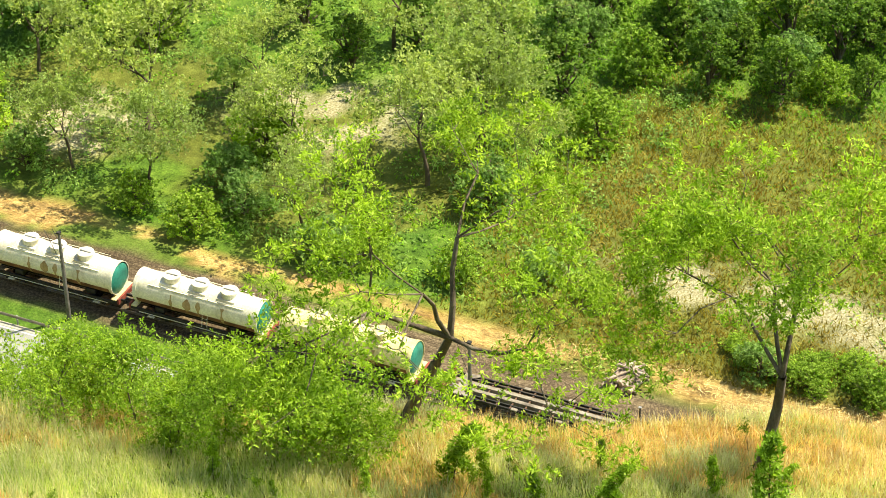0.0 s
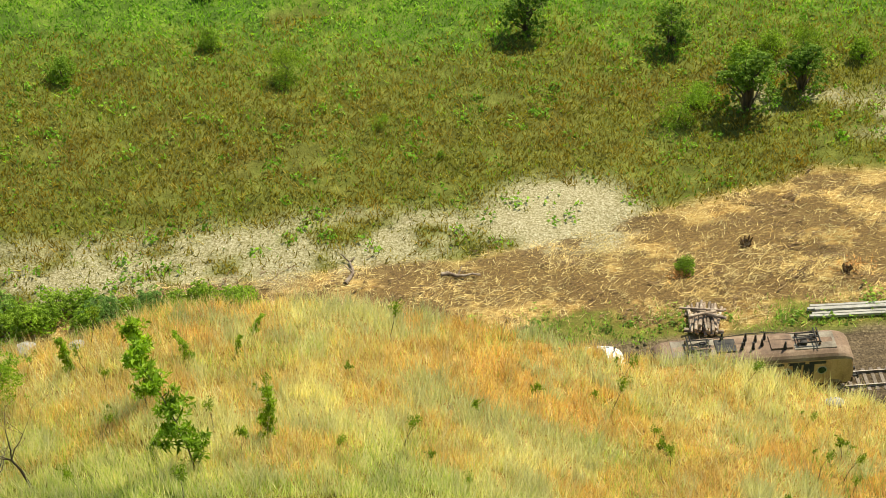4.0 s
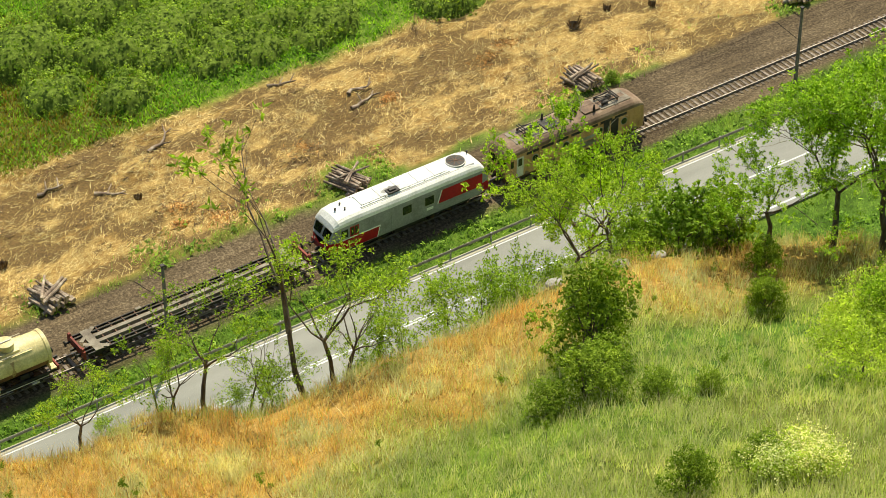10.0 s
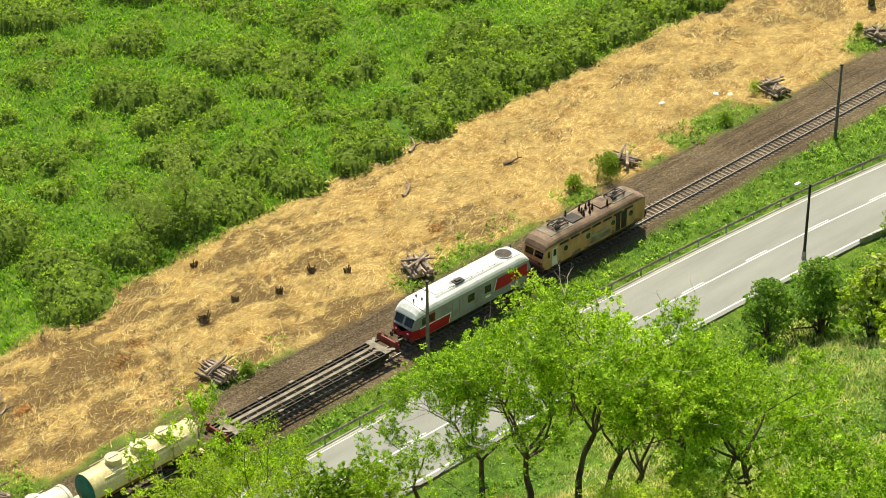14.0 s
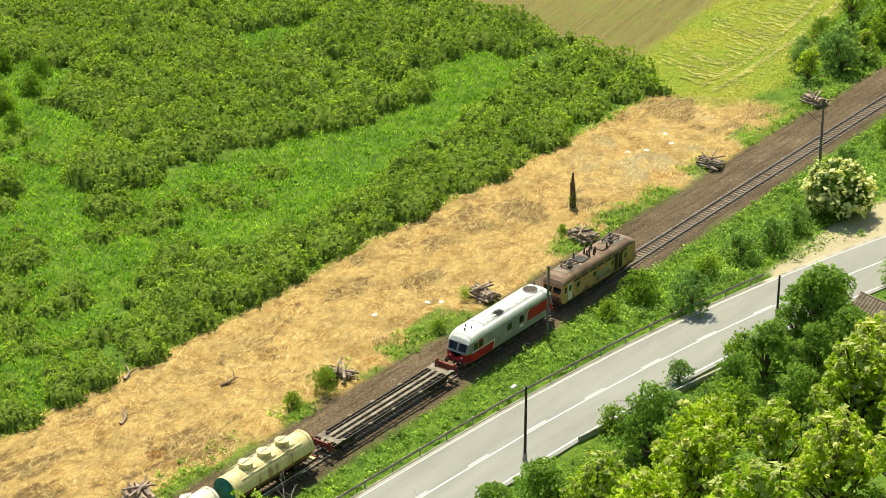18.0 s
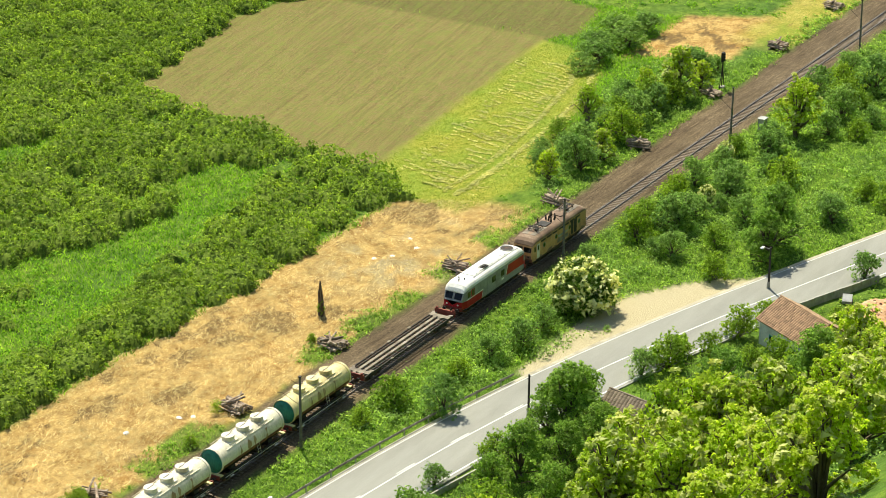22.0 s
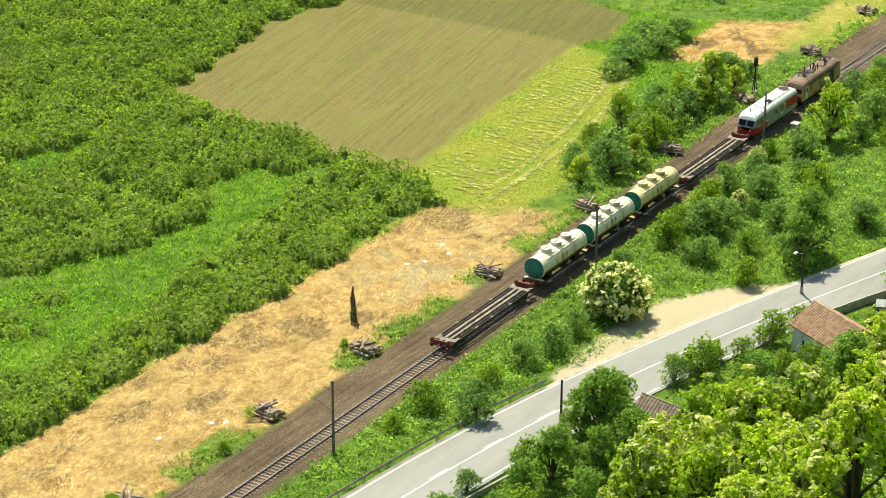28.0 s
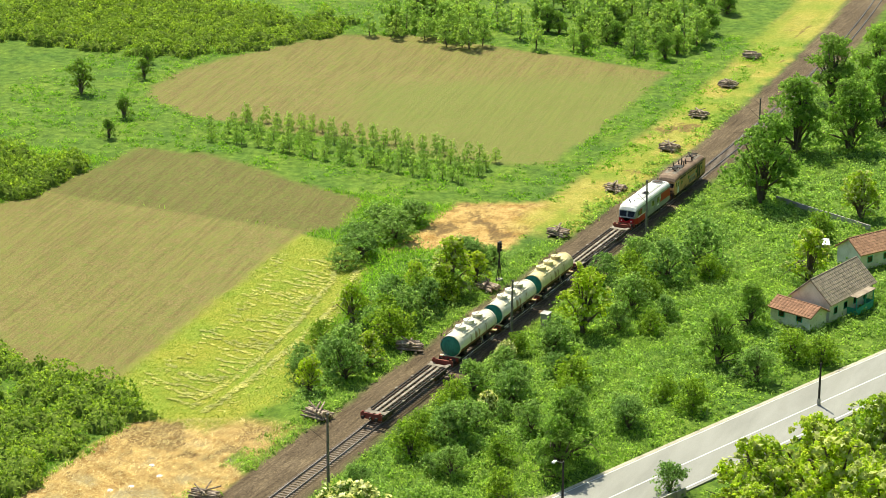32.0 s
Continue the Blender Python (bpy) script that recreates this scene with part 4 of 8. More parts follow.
def electric():
    th = thing("electric_locomotive", pose(DIESEL_REAR(0) + 16.9, TRACK_Y, 0), "unpainted-looking ochre electric locomotive with a rusty brown roof", "locomotive")
    L = 14.7
    prof = [(0.0, 1.2, 1.05, 2.0, 2.1), (0.2, 1.34, 0.95, 3.1, 3.4), (0.75, 1.45, 0.95, 3.28, 3.75), (1.5, 1.46, 0.95, 3.3, 4.0)]
    prof = prof + [(L - a, *rest) for a, *rest in prof[::-1]]
    part("body", loft([(x, body_ring(w, z0, z1)) for x, w, z0, z1, top in prof]), M_YELLOW, th, "faded ochre steel body, stained and patched")
    cap = [(0.06, 1.3, 3.0, 3.1), (0.3, 1.38, 3.14, 3.5), (0.75, 1.45, 3.28, 3.78), (1.5, 1.46, 3.3, 4.0)]
    cap = cap + [(L - a, *rest) for a, *rest in cap[::-1]]
    part("roof", loft([(x, roof_ring(w * 1.015, z1, top)) for x, w, z1, top in cap]), M_BROWN, th, "rusty brown arched roof")
    part("underframe", boxes((0.4, L - 0.4, -1.35, 1.35, 0.78, 0.98), (5.6, 9.0, -1.2, 1.2, 0.3, 0.8), bevel=0.04), M_DARK, th)
    y, mirror = 1.462, L
    for x in (2.9, 6.1, 9.7, 12.3):
        part("porthole_rim", disc(x, -y, 2.35, 0.36, -0.02), M_STEEL, th)
        part("porthole", disc(x, -y - 0.02, 2.35, 0.29, -0.015), M_GLASS, th, "round dark porthole")
        part("porthole", disc(x, y, 2.35, 0.3, 0.03), M_GLASS, th, "round dark porthole")
    for k in range(7):
        x = 2.0 + 1.55 * k
        both_sides("vent", [(x, 2.95), (x + 1.25, 2.95), (x + 1.25, 3.2), (x, 3.2)], y, M_DARK, th, "dark ventilation slot under the eaves", 0.02, mirror)
    both_sides("cab_door", [(1.0, 1.1), (1.7, 1.1), (1.7, 3.0), (1.0, 3.0)], y, M_PLASTER, th, "pale cab door", 0.018, mirror)
    both_sides("door_window", [(1.15, 2.15), (1.55, 2.15), (1.55, 2.85), (1.15, 2.85)], y, M_GLASS, th, "", 0.028, mirror)
    both_sides("cab_window", [(0.45, 2.15), (0.9, 2.15), (0.9, 2.8), (0.45, 2.8)], y - 0.07, M_GLASS, th, "", 0.05, mirror)
    both_sides("open_doorway", [(10.9, 1.15), (11.7, 1.15), (11.7, 3.0), (10.9, 3.0)], y, M_DARK, th, "dark open side doorway", 0.014, mirror)
    both_sides("door_leaf", [(10.1, 1.15), (10.75, 1.15), (10.75, 3.0), (10.1, 3.0)], y, M_DARK, th, "", 0.014, mirror)
    both_sides("name_bar", [(6.6, 2.0), (9.2, 2.0), (9.2, 2.3), (6.6, 2.3)], y, M_STEEL, th, "long grey plate with unreadable writing", 0.016, mirror)
    both_sides("pale_patch", [(6.4, 1.3), (9.4, 1.3), (9.3, 1.85), (6.5, 1.85)], y, M_DECK, th, "", 0.01, mirror)
    both_sides("rust_streak", [(3.6, 0.97), (5.2, 0.97), (5.0, 1.5), (3.9, 1.4)], y, M_BROWN, th, "", 0.01, mirror)
    for x, w, z in ((1.8, 0.5, 1.3), (5.4, 0.9, 1.2), (9.5, 0.5, 1.45), (12.6, 1.3, 1.3)):
        both_sides("rust_streak", [(x, 1.09), (x + w, 1.09), (x + w * 0.8, z), (x + w * 0.3, z + 0.1)], y, M_BROWN, th, "", 0.012, mirror)
    both_sides("sill_band", [(0.8, 0.96), (L - 0.8, 0.96), (L - 0.8, 1.08), (0.8, 1.08)], y, M_RUST, th, "", 0.02, mirror)
    for xe, way in ((0.0, -1), (L, 1)):
        for s in (-1, 1):
            w = bmesh.new()
            w.faces.new([w.verts.new((xe - way * a + way * 0.03, s * b, c)) for a, b, c in ((0.02, 0.1, 2.1), (0.02, 1.1, 2.1), (0.19, 1.15, 2.85), (0.19, 0.08, 2.85))])
            bmesh.ops.solidify(w, geom=w.faces[:], thickness=0.03)
            part("windscreen", w, M_GLASS, th, "dark windscreen pane")
            part("headlight", disc(xe + way * 0.0, s * 0.8, 1.5, 0.12, way * 0.06, "x", 12), M_DARK, th)
        part("nose_band", boxes((xe - 0.02, xe + 0.02, -1.18, 1.18, 1.1, 1.7)), M_BROWN, th)
        buffers(th, xe - way * 0.05, way, M_RUST)
    pantograph(th, 3.3, 1)
    pantograph(th, 11.4, -1)
    part("roof_hatch", boxes((4.6, 6.1, -0.7, 0.7, 3.95, 4.08), bevel=0.03), M_DARK, th, "dark roof hatch")
    part("roof_hatch", boxes((8.6, 10.2, -0.75, 0.75, 3.95, 4.1), bevel=0.03), M_BROWN, th)
    part("roof_plate", boxes((1.4, 4.6, -0.9, 0.9, 3.93, 3.99), bevel=0.02), M_DECK, th, "bare grey roof plate")
    part("roof_plate", boxes((10.3, 13.4, -0.9, 0.9, 3.93, 3.99), bevel=0.02), M_DECK, th, "bare grey roof plate")
    for x, s in ((6.5, -0.45), (6.7, 0.0), (6.9, 0.5), (7.3, -0.5), (7.6, 0.3), (8.0, -0.2), (8.3, 0.5), (5.2, 0.75), (9.6, -0.7)):
        part("insulator", tubes(((x, s, 3.95), (x, s, 4.2), 0.13, 0.13), ((x, s, 4.2), (x, s, 4.62), 0.1, 0.07), seg=8), M_DARK, th, "black roof insulator")
    part("roof_cable", tubes(((4.2, 0.3, 4.5), (6.9, 0.5, 4.62), 0.03), ((6.9, 0.5, 4.62), (8.3, 0.5, 4.62), 0.03), ((8.3, 0.5, 4.62), (10.5, 0.3, 4.5), 0.03), seg=5), M_DARK, th)
    bogie(th, 3.2, 2, 2.7, 0.6)
    bogie(th, L - 3.2, 2, 2.7, 0.6)
    TRAIN.append((th, 16.9))


def flat_wagon(ahead, L, label):
    th = thing("flat_wagon", pose(DIESEL_REAR(0) + ahead, TRACK_Y, 0), label, "wagon")
    for s in (-0.36, 0.36):
        part("centre_beam", boxes((1.0, L - 1.0, s - 0.17, s + 0.17, 0.85, 1.2), bevel=0.02), M_DECK, th, "pale worn centre beam")
    for s in (-1.3, -0.92, 0.92, 1.3):
        part("side_beam", boxes((0.3, L - 0.3, s - 0.05, s + 0.05, 0.95, 1.16), bevel=0.01), M_DARK, th)
    n = 15
    for k in range(n):
        x = 2.3 + (L - 4.6) * k / (n - 1)
        part("cross_member", boxes((x - 0.06, x + 0.06, -1.33, 1.33, 0.98, 1.12), bevel=0.01), M_RUST, th)
    for x in (L * 0.3, L * 0.48, L * 0.7):
        for s in (-1, 1):
            part("container_seat", boxes((x - 0.25, x + 0.25, s * 1.33 - 0.14, s * 1.33 + 0.14, 1.12, 1.24), bevel=0.02), M_DECK, th, "pale container seat")
    for e, way in ((0.0, -1), (L, 1)):
        c = e - way * 1.3
        plate = boxes((c - 0.35, c + 0.35, -1.35, 1.35, 1.17, 1.22), bevel=0.01)
        for s in (-1, 1):
            r = bmesh.new()
            box(r, -1.0, 1.0, -0.16, 0.16, 1.2, 1.235)
            bmesh.ops.rotate(r, verts=r.verts, cent=(0, 0, 0), matrix=Matrix.Rotation(s * 0.62, 3, "Z"))
            bmesh.ops.translate(r, verts=r.verts, vec=(c, s * 0.75, 0))
            me = bpy.data.meshes.new("tmp")
            r.to_mesh(me)
            r.free()
            plate.from_mesh(me)
        part("end_platform", plate, M_DECK, th, "pale star-shaped end plate")
        part("headstock", boxes((e - way * 0.02 - 0.09, e - way * 0.02 + 0.09, -1.38, 1.38, 0.8, 1.5), bevel=0.02), M_REDOX, th, "rust-red end board")
        buffers(th, e, way, M_REDOX)
        for s in (-1.1, 1.1):
            part("lamp_bracket", boxes((e - 0.1, e + 0.1, s - 0.12, s + 0.12, 1.45, 1.7), bevel=0.02), M_REDOX, th)
        bogie(th, e - way * 2.6, 2, 1.8)
    TRAIN.append((th, ahead))


def tank_wagon(ahead, paint, label):
    th = thing("tank_wagon", pose(DIESEL_REAR(0) + ahead, TRACK_Y, 0), label, "tank wagon")
    L, R, zc = 11.3, 1.36, 2.48
    bm = bmesh.new()
    bmesh.ops.create_cone(bm, cap_ends=False, segments=40, radius1=R, radius2=R, depth=L - 0.3, matrix=Matrix.Translation((L / 2, 0, zc)) @ pose(0, 0, 0, 0, 90, 0))
    part("barrel", bm, paint, th, smooth=True)
    for e, way in ((0.15, -1), (L - 0.15, 1)):
        rings = []
        for d, r in ((0.0, R - 0.02), (0.1, R * 0.9), (0.2, R * 0.62), (0.24, R * 0.3), (0.25, 0.02)):
            rings.append((e + way * d, [(r * math.cos(a), zc + r * math.sin(a)) for a in (2 * math.pi * k / 32 for k in range(32))]))
        part("tank_end", loft(rings, True), M_GREEN, th, "green dished tank end", smooth=True)
        ring = bmesh.new()
        bmesh.ops.create_cone(ring, cap_ends=False, segments=40, radius1=R + 0.05, radius2=R + 0.05, depth=0.3, matrix=Matrix.Translation((e - way * 0.02, 0, zc)) @ pose(0, 0, 0, 0, 90, 0))
        bmesh.ops.solidify(ring, geom=ring.faces[:], thickness=0.06)
        part("end_ring", ring, paint, th)
        buffers(th, e + way * 0.55, way, M_REDOX)
        part("end_step", boxes((e + way * 0.15 - 0.25, e + way * 0.15 + 0.25, -1.35, 1.35, 1.12, 1.22), bevel=0.02), M_CREAM, th, "cream end platform")
    for x in (L * 0.27, L * 0.5, L * 0.73):
        dome = part("dome", tubes(((x, 0, zc + R - 0.12), (x, 0, zc + R + 0.34), 0.68, 0.66), seg=24), paint, th, "flat-topped filling dome")
        part("dome_lid", tubes(((x, 0, zc + R + 0.34), (x, 0, zc + R + 0.42), 0.72, 0.7), seg=24), paint, dome)
        part("lid_clamp", boxes((x - 0.5, x + 0.5, -0.04, 0.04, zc + R + 0.42, zc + R + 0.5)), M_STEEL, dome)
    for s in (-0.86, 0.86):
        part("walkway", boxes((L * 0.12, L * 0.88, s - 0.16, s + 0.16, zc + R - 0.42, zc + R - 0.37), bevel=0.01), paint, th, "narrow painted walkway along the top")
        part("handrail", tubes(((L * 0.12, s * 1.2, zc + R - 0.2), (L * 0.88, s * 1.2, zc + R - 0.2), 0.025), seg=6), M_TANKW, th)
    for x in (L * 0.27, L * 0.5, L * 0.73):
        part("dome_saddle", boxes((x - 0.78, x + 0.78, -0.8, 0.8, zc + R - 0.34, zc + R - 0.1), bevel=0.05), paint, th)
    part("ladder", tubes(((L * 0.56, -1.0, zc + R - 0.25), (L * 0.56, -1.5, 1.1), 0.025), ((L * 0.6, -1.0, zc + R - 0.25), (L * 0.6, -1.5, 1.1), 0.025), *[((L * 0.56, -1.0 - 0.5 * k / 7, zc + R - 0.25 - (zc + R - 1.35) * k / 7), (L * 0.6, -1.0 - 0.5 * k / 7, zc + R - 0.25 - (zc + R - 1.35) * k / 7), 0.02) for k in range(1, 7)], seg=5), M_TANKW, th, "white steel ladder")
    # brown stripe: a shallow band standing just off the barrel, below its middle
    for s in (-1, 1):
        st = bmesh.new()
        rows = []
        for k in range(5):
            a = math.radians(-14 - 9 * k)
            rows.append([st.verts.new((x, s * (R + 0.012) * math.cos(a), zc + (R + 0.012) * math.sin(a))) for x in (0.3, L - 0.3)])
        for p, q in zip(rows, rows[1:]):
            st.faces.new((p[0], p[1], q[1], q[0]))
        part("stripe", st, M_BROWNSTRIPE, th, "brown stripe stained by spills", smooth=True)
    for s in (-1, 1):
        for x0, wide, low in ((L * 0.44, 0.9, 62), (L * 0.53, 0.5, 74), (L * 0.31, 0.35, 48), (L * 0.72, 0.4, 52)):
            st = bmesh.new()
            rows = []
            for k in range(7):
                a = math.radians(30 - (30 + low) * k / 6)
                half = wide * (0.28 + 0.22 * math.sin(k * 1.9 + x0))
                rows.append([st.verts.new((x0 + e * half, s * (R + 0.018) * math.cos(a), zc + (R + 0.018) * math.sin(a))) for e in (-1, 1)])
            for p, q in zip(rows, rows[1:]):
                st.faces.new((p[0], p[1], q[1], q[0]))
            part("spill_stain", st, M_STAIN, th, "rusty brown spill stain below a dome", smooth=True)
    for x in (L * 0.2, L * 0.8):
        part("saddle", boxes((x - 0.4, x + 0.4, -1.1, 1.1, 1.0, 1.45), bevel=0.03), M_DARK, th)
    part("underframe", boxes((-0.4, L + 0.4, -0.35, 0.35, 0.8, 1.05), (-0.3, L + 0.3, -1.34, -1.22, 0.86, 1.04), (-0.3, L + 0.3, 1.22, 1.34, 0.86, 1.04), bevel=0.02), M_DARK, th)
    part("brake_pipe", tubes(((0.5, -1.4, 0.8), (L - 0.5, -1.4, 0.8), 0.03), seg=5), M_TANKW, th)
    for x in (1.6, L - 1.6):
        part("step", boxes((x - 0.3, x + 0.3, -1.5, -1.3, 0.55, 0.6)), M_TANKW, th)
    bogie(th, 2.0, 2, 1.8)
    bogie(th, L - 2.0, 2, 1.8)
    TRAIN.append((th, ahead))


diesel()
electric()
flat_wagon(-22.4, 20.2, "long skeletal container flat wagon, empty, behind the locomotive")
tank_wagon(-36.3, M_CREAM, "cream tank wagon with green ends and three domes")
tank_wagon(-49.5, M_TANKW, "off-white tank wagon with green ends, soot-stained")
tank_wagon(-62.7, M_TANKW, "off-white tank wagon with green ends, brown stripe")
flat_wagon(-84.8, 19.8, "empty skeletal flat wagon at the end of the train")


# ---- plants ----
def leaf_quads(rng, pts, normals, size, spread=0.8, longer=1.6, corners=4, axis=None):
    """Leaves or leaf sprays turned about their normals, or set along an axis: diamonds near by, three-cornered far off."""
    n = len(pts)
    nrm = normals + spread * rng.normal(size=(n, 3))
    nrm /= np.linalg.norm(nrm, axis=1)[:, None] + 1e-9
    ref = rng.normal(size=(n, 3))
    u = np.cross(nrm, ref) if axis is None else axis + 0.35 * ref
    u /= np.linalg.norm(u, axis=1)[:, None] + 1e-9
    w = np.cross(nrm, u)
    w /= np.linalg.norm(w, axis=1)[:, None] + 1e-9
    s = (size * rng.uniform(0.6, 1.35, n))[:, None]
    bend = nrm * s * rng.uniform(-0.25, 0.25, (n, 1))
    if corners == 3:
        v = np.stack([pts - u * s * longer * 0.55, pts + u * s * longer * 0.4 + w * s * 0.55 + bend, pts + u * s * longer * 0.3 - w * s * 0.55], 1)
        return v.reshape(-1, 3), np.arange(3 * n).reshape(n, 3)
    v = np.stack([pts - u * s * longer / 2, pts + w * s / 2 + bend, pts + u * s * longer / 2, pts - w * s / 2 + bend], 1)
    return v.reshape(-1, 3), np.arange(4 * n).reshape(n, 4)


def lobe_leaves(rng, lobes, n, size, hollow=0.72, gaps=0.45, per=9, rough=1.0):
    """Tufts of leaves over the outer shells of ellipsoid lobes (centre, radii), with gaps between them."""
    lobes = np.asarray(lobes, float)
    vol = (lobes[:, 3] * lobes[:, 4]) + lobes[:, 3] * lobes[:, 5]
    tufts = max(4, n // per)
    pick = rng.choice(len(lobes), tufts, p=vol / vol.sum())
    d = rng.normal(size=(tufts, 3))
    d[:, 2] = np.where(d[:, 2] < -0.35, -d[:, 2] * 0.6, d[:, 2])
    d /= np.linalg.norm(d, axis=1)[:, None]
    lump = np.sin(d[:, 0] * 6.1 + pick * 2.1) * np.sin(d[:, 1] * 5.3 + pick) * np.sin(d[:, 2] * 6.7 + pick * 0.7)
    rad = (hollow + (1.08 - hollow) * rng.uniform(0, 1, tufts) ** 0.6) * (1 + rough * (0.22 * lump + 0.12 * rng.normal(size=tufts)))
    c = lobes[pick, :3] + d * lobes[pick, 3:6] * rad[:, None]
    wide = 0.34 * lobes[pick, 3:6].mean(1) * rng.uniform(0.6, 1.3, tufts)
    keep = (lump > -gaps) & (c[:, 2] > 0.02)
    k = np.repeat(np.flatnonzero(keep), per)
    e = rng.normal(size=(len(k), 3)) + 0.8 * d[k] + np.array((0, 0, 0.35))
    e /= np.linalg.norm(e, axis=1)[:, None]
    p = c[k] + e * (wide[k] * rng.uniform(0.35, 1.0, len(k)))[:, None]
    p[:, 2] = np.maximum(p[:, 2], 0.02)
    return leaf_quads(rng, p, e + np.array((0, 0, 0.45)), size * np.ones(len(k)), 0.5, 1.7, 3)


def twig_tubes(segs, sides=5):
    """Tapered bars from rows (start, end, radius, radius)."""
    segs = np.asarray(segs, float)
    a, b, r0, r1 = segs[:, 0:3], segs[:, 3:6], segs[:, 6], segs[:, 7]
    d = b - a
    d /= np.linalg.norm(d, axis=1)[:, None] + 1e-9
    ref = np.where(np.abs(d[:, 2:3]) > 0.9, np.array([[1.0, 0, 0]]), np.array([[0, 0, 1.0]]))
    u = np.cross(d, ref)
    u /= np.linalg.norm(u, axis=1)[:, None]
    w = np.cross(d, u)
    ang = np.arange(sides) * 2 * np.pi / sides
    ring = u[:, None] * np.cos(ang)[None, :, None] + w[:, None] * np.sin(ang)[None, :, None]
    v = np.concatenate([a[:, None] + ring * r0[:, None, None], b[:, None] + ring * r1[:, None, None]], 1)
    k = np.arange(sides)
    f = np.stack([k, (k + 1) % sides, (k + 1) % sides + sides, k + sides], -1)
    faces = (np.arange(len(segs)) * 2 * sides)[:, None, None] + f[None]
    return v.reshape(-1, 3), faces.reshape(-1, 4)


def grow(rng, tall, trunk=0.16, forks=3, depth=4, spread=0.75, lean=(0, 0), first=0.35, leafy_from=2):
    """Limbs of a tree as bars, and the ends of its twigs."""
    segs, tips = [], []

    def limb(p, d, ln, r, k):
        steps = 3 if k < 2 else 2
        for _ in range(steps):
            d = d + rng.normal(size=3) * 0.16 + np.array((0, 0, 0.06))
            d = d / np.linalg.norm(d)
            q = p + d * ln / steps
            segs.append((*p, *q, r, r * 0.84))
            r *= 0.84
            p = q
            if k >= leafy_from:
                tips.append(p)
        if k >= depth:
            tips.append(p)
            return
        for j in range(forks if k else forks + 1):
            side = rng.normal(size=3)
            side -= d * side.dot(d)
            side /= np.linalg.norm(side) + 1e-9
            nd = d * rng.uniform(0.55, 1.0) + side * spread * rng.uniform(0.6, 1.2)
            nd[2] = max(nd[2], -0.1)
            limb(p, nd / np.linalg.norm(nd), ln * rng.uniform(0.58, 0.82), r * rng.uniform(0.55, 0.75), k + 1)
    limb(np.zeros(3), np.array((lean[0], lean[1], 1.0)), tall * first, trunk, 0)
    return np.array(segs), np.array(tips)


def wand(rng, tall, trunk=0.03, lean=0.05):
    """An upright stem with short side twigs from foot to tip, as bars, and the ends of its twigs."""
    segs, tips, p = [], [], np.zeros(3)
    d = np.array((rng.normal() * lean, rng.normal() * lean, 1.0))
    for k in range(9):
        d = d + rng.normal(size=3) * 0.06
        q = p + d / np.linalg.norm(d) * tall / 9
        segs.append((*p, *q, trunk * (1 - k / 10), trunk * (1 - (k + 1) / 10)))
        for _ in range(3 if k else 1):
            a = rng.uniform(0, 6.28)
            e = q + np.array((math.cos(a), math.sin(a), rng.uniform(0.1, 0.9))) * tall * rng.uniform(0.06, 0.16) * (1.15 - k / 11)
            segs.append((*q, *e, trunk * 0.35, trunk * 0.15))
            tips += [e, (q + e) / 2]
        p = q
    return np.array(segs), np.array(tips + [p])


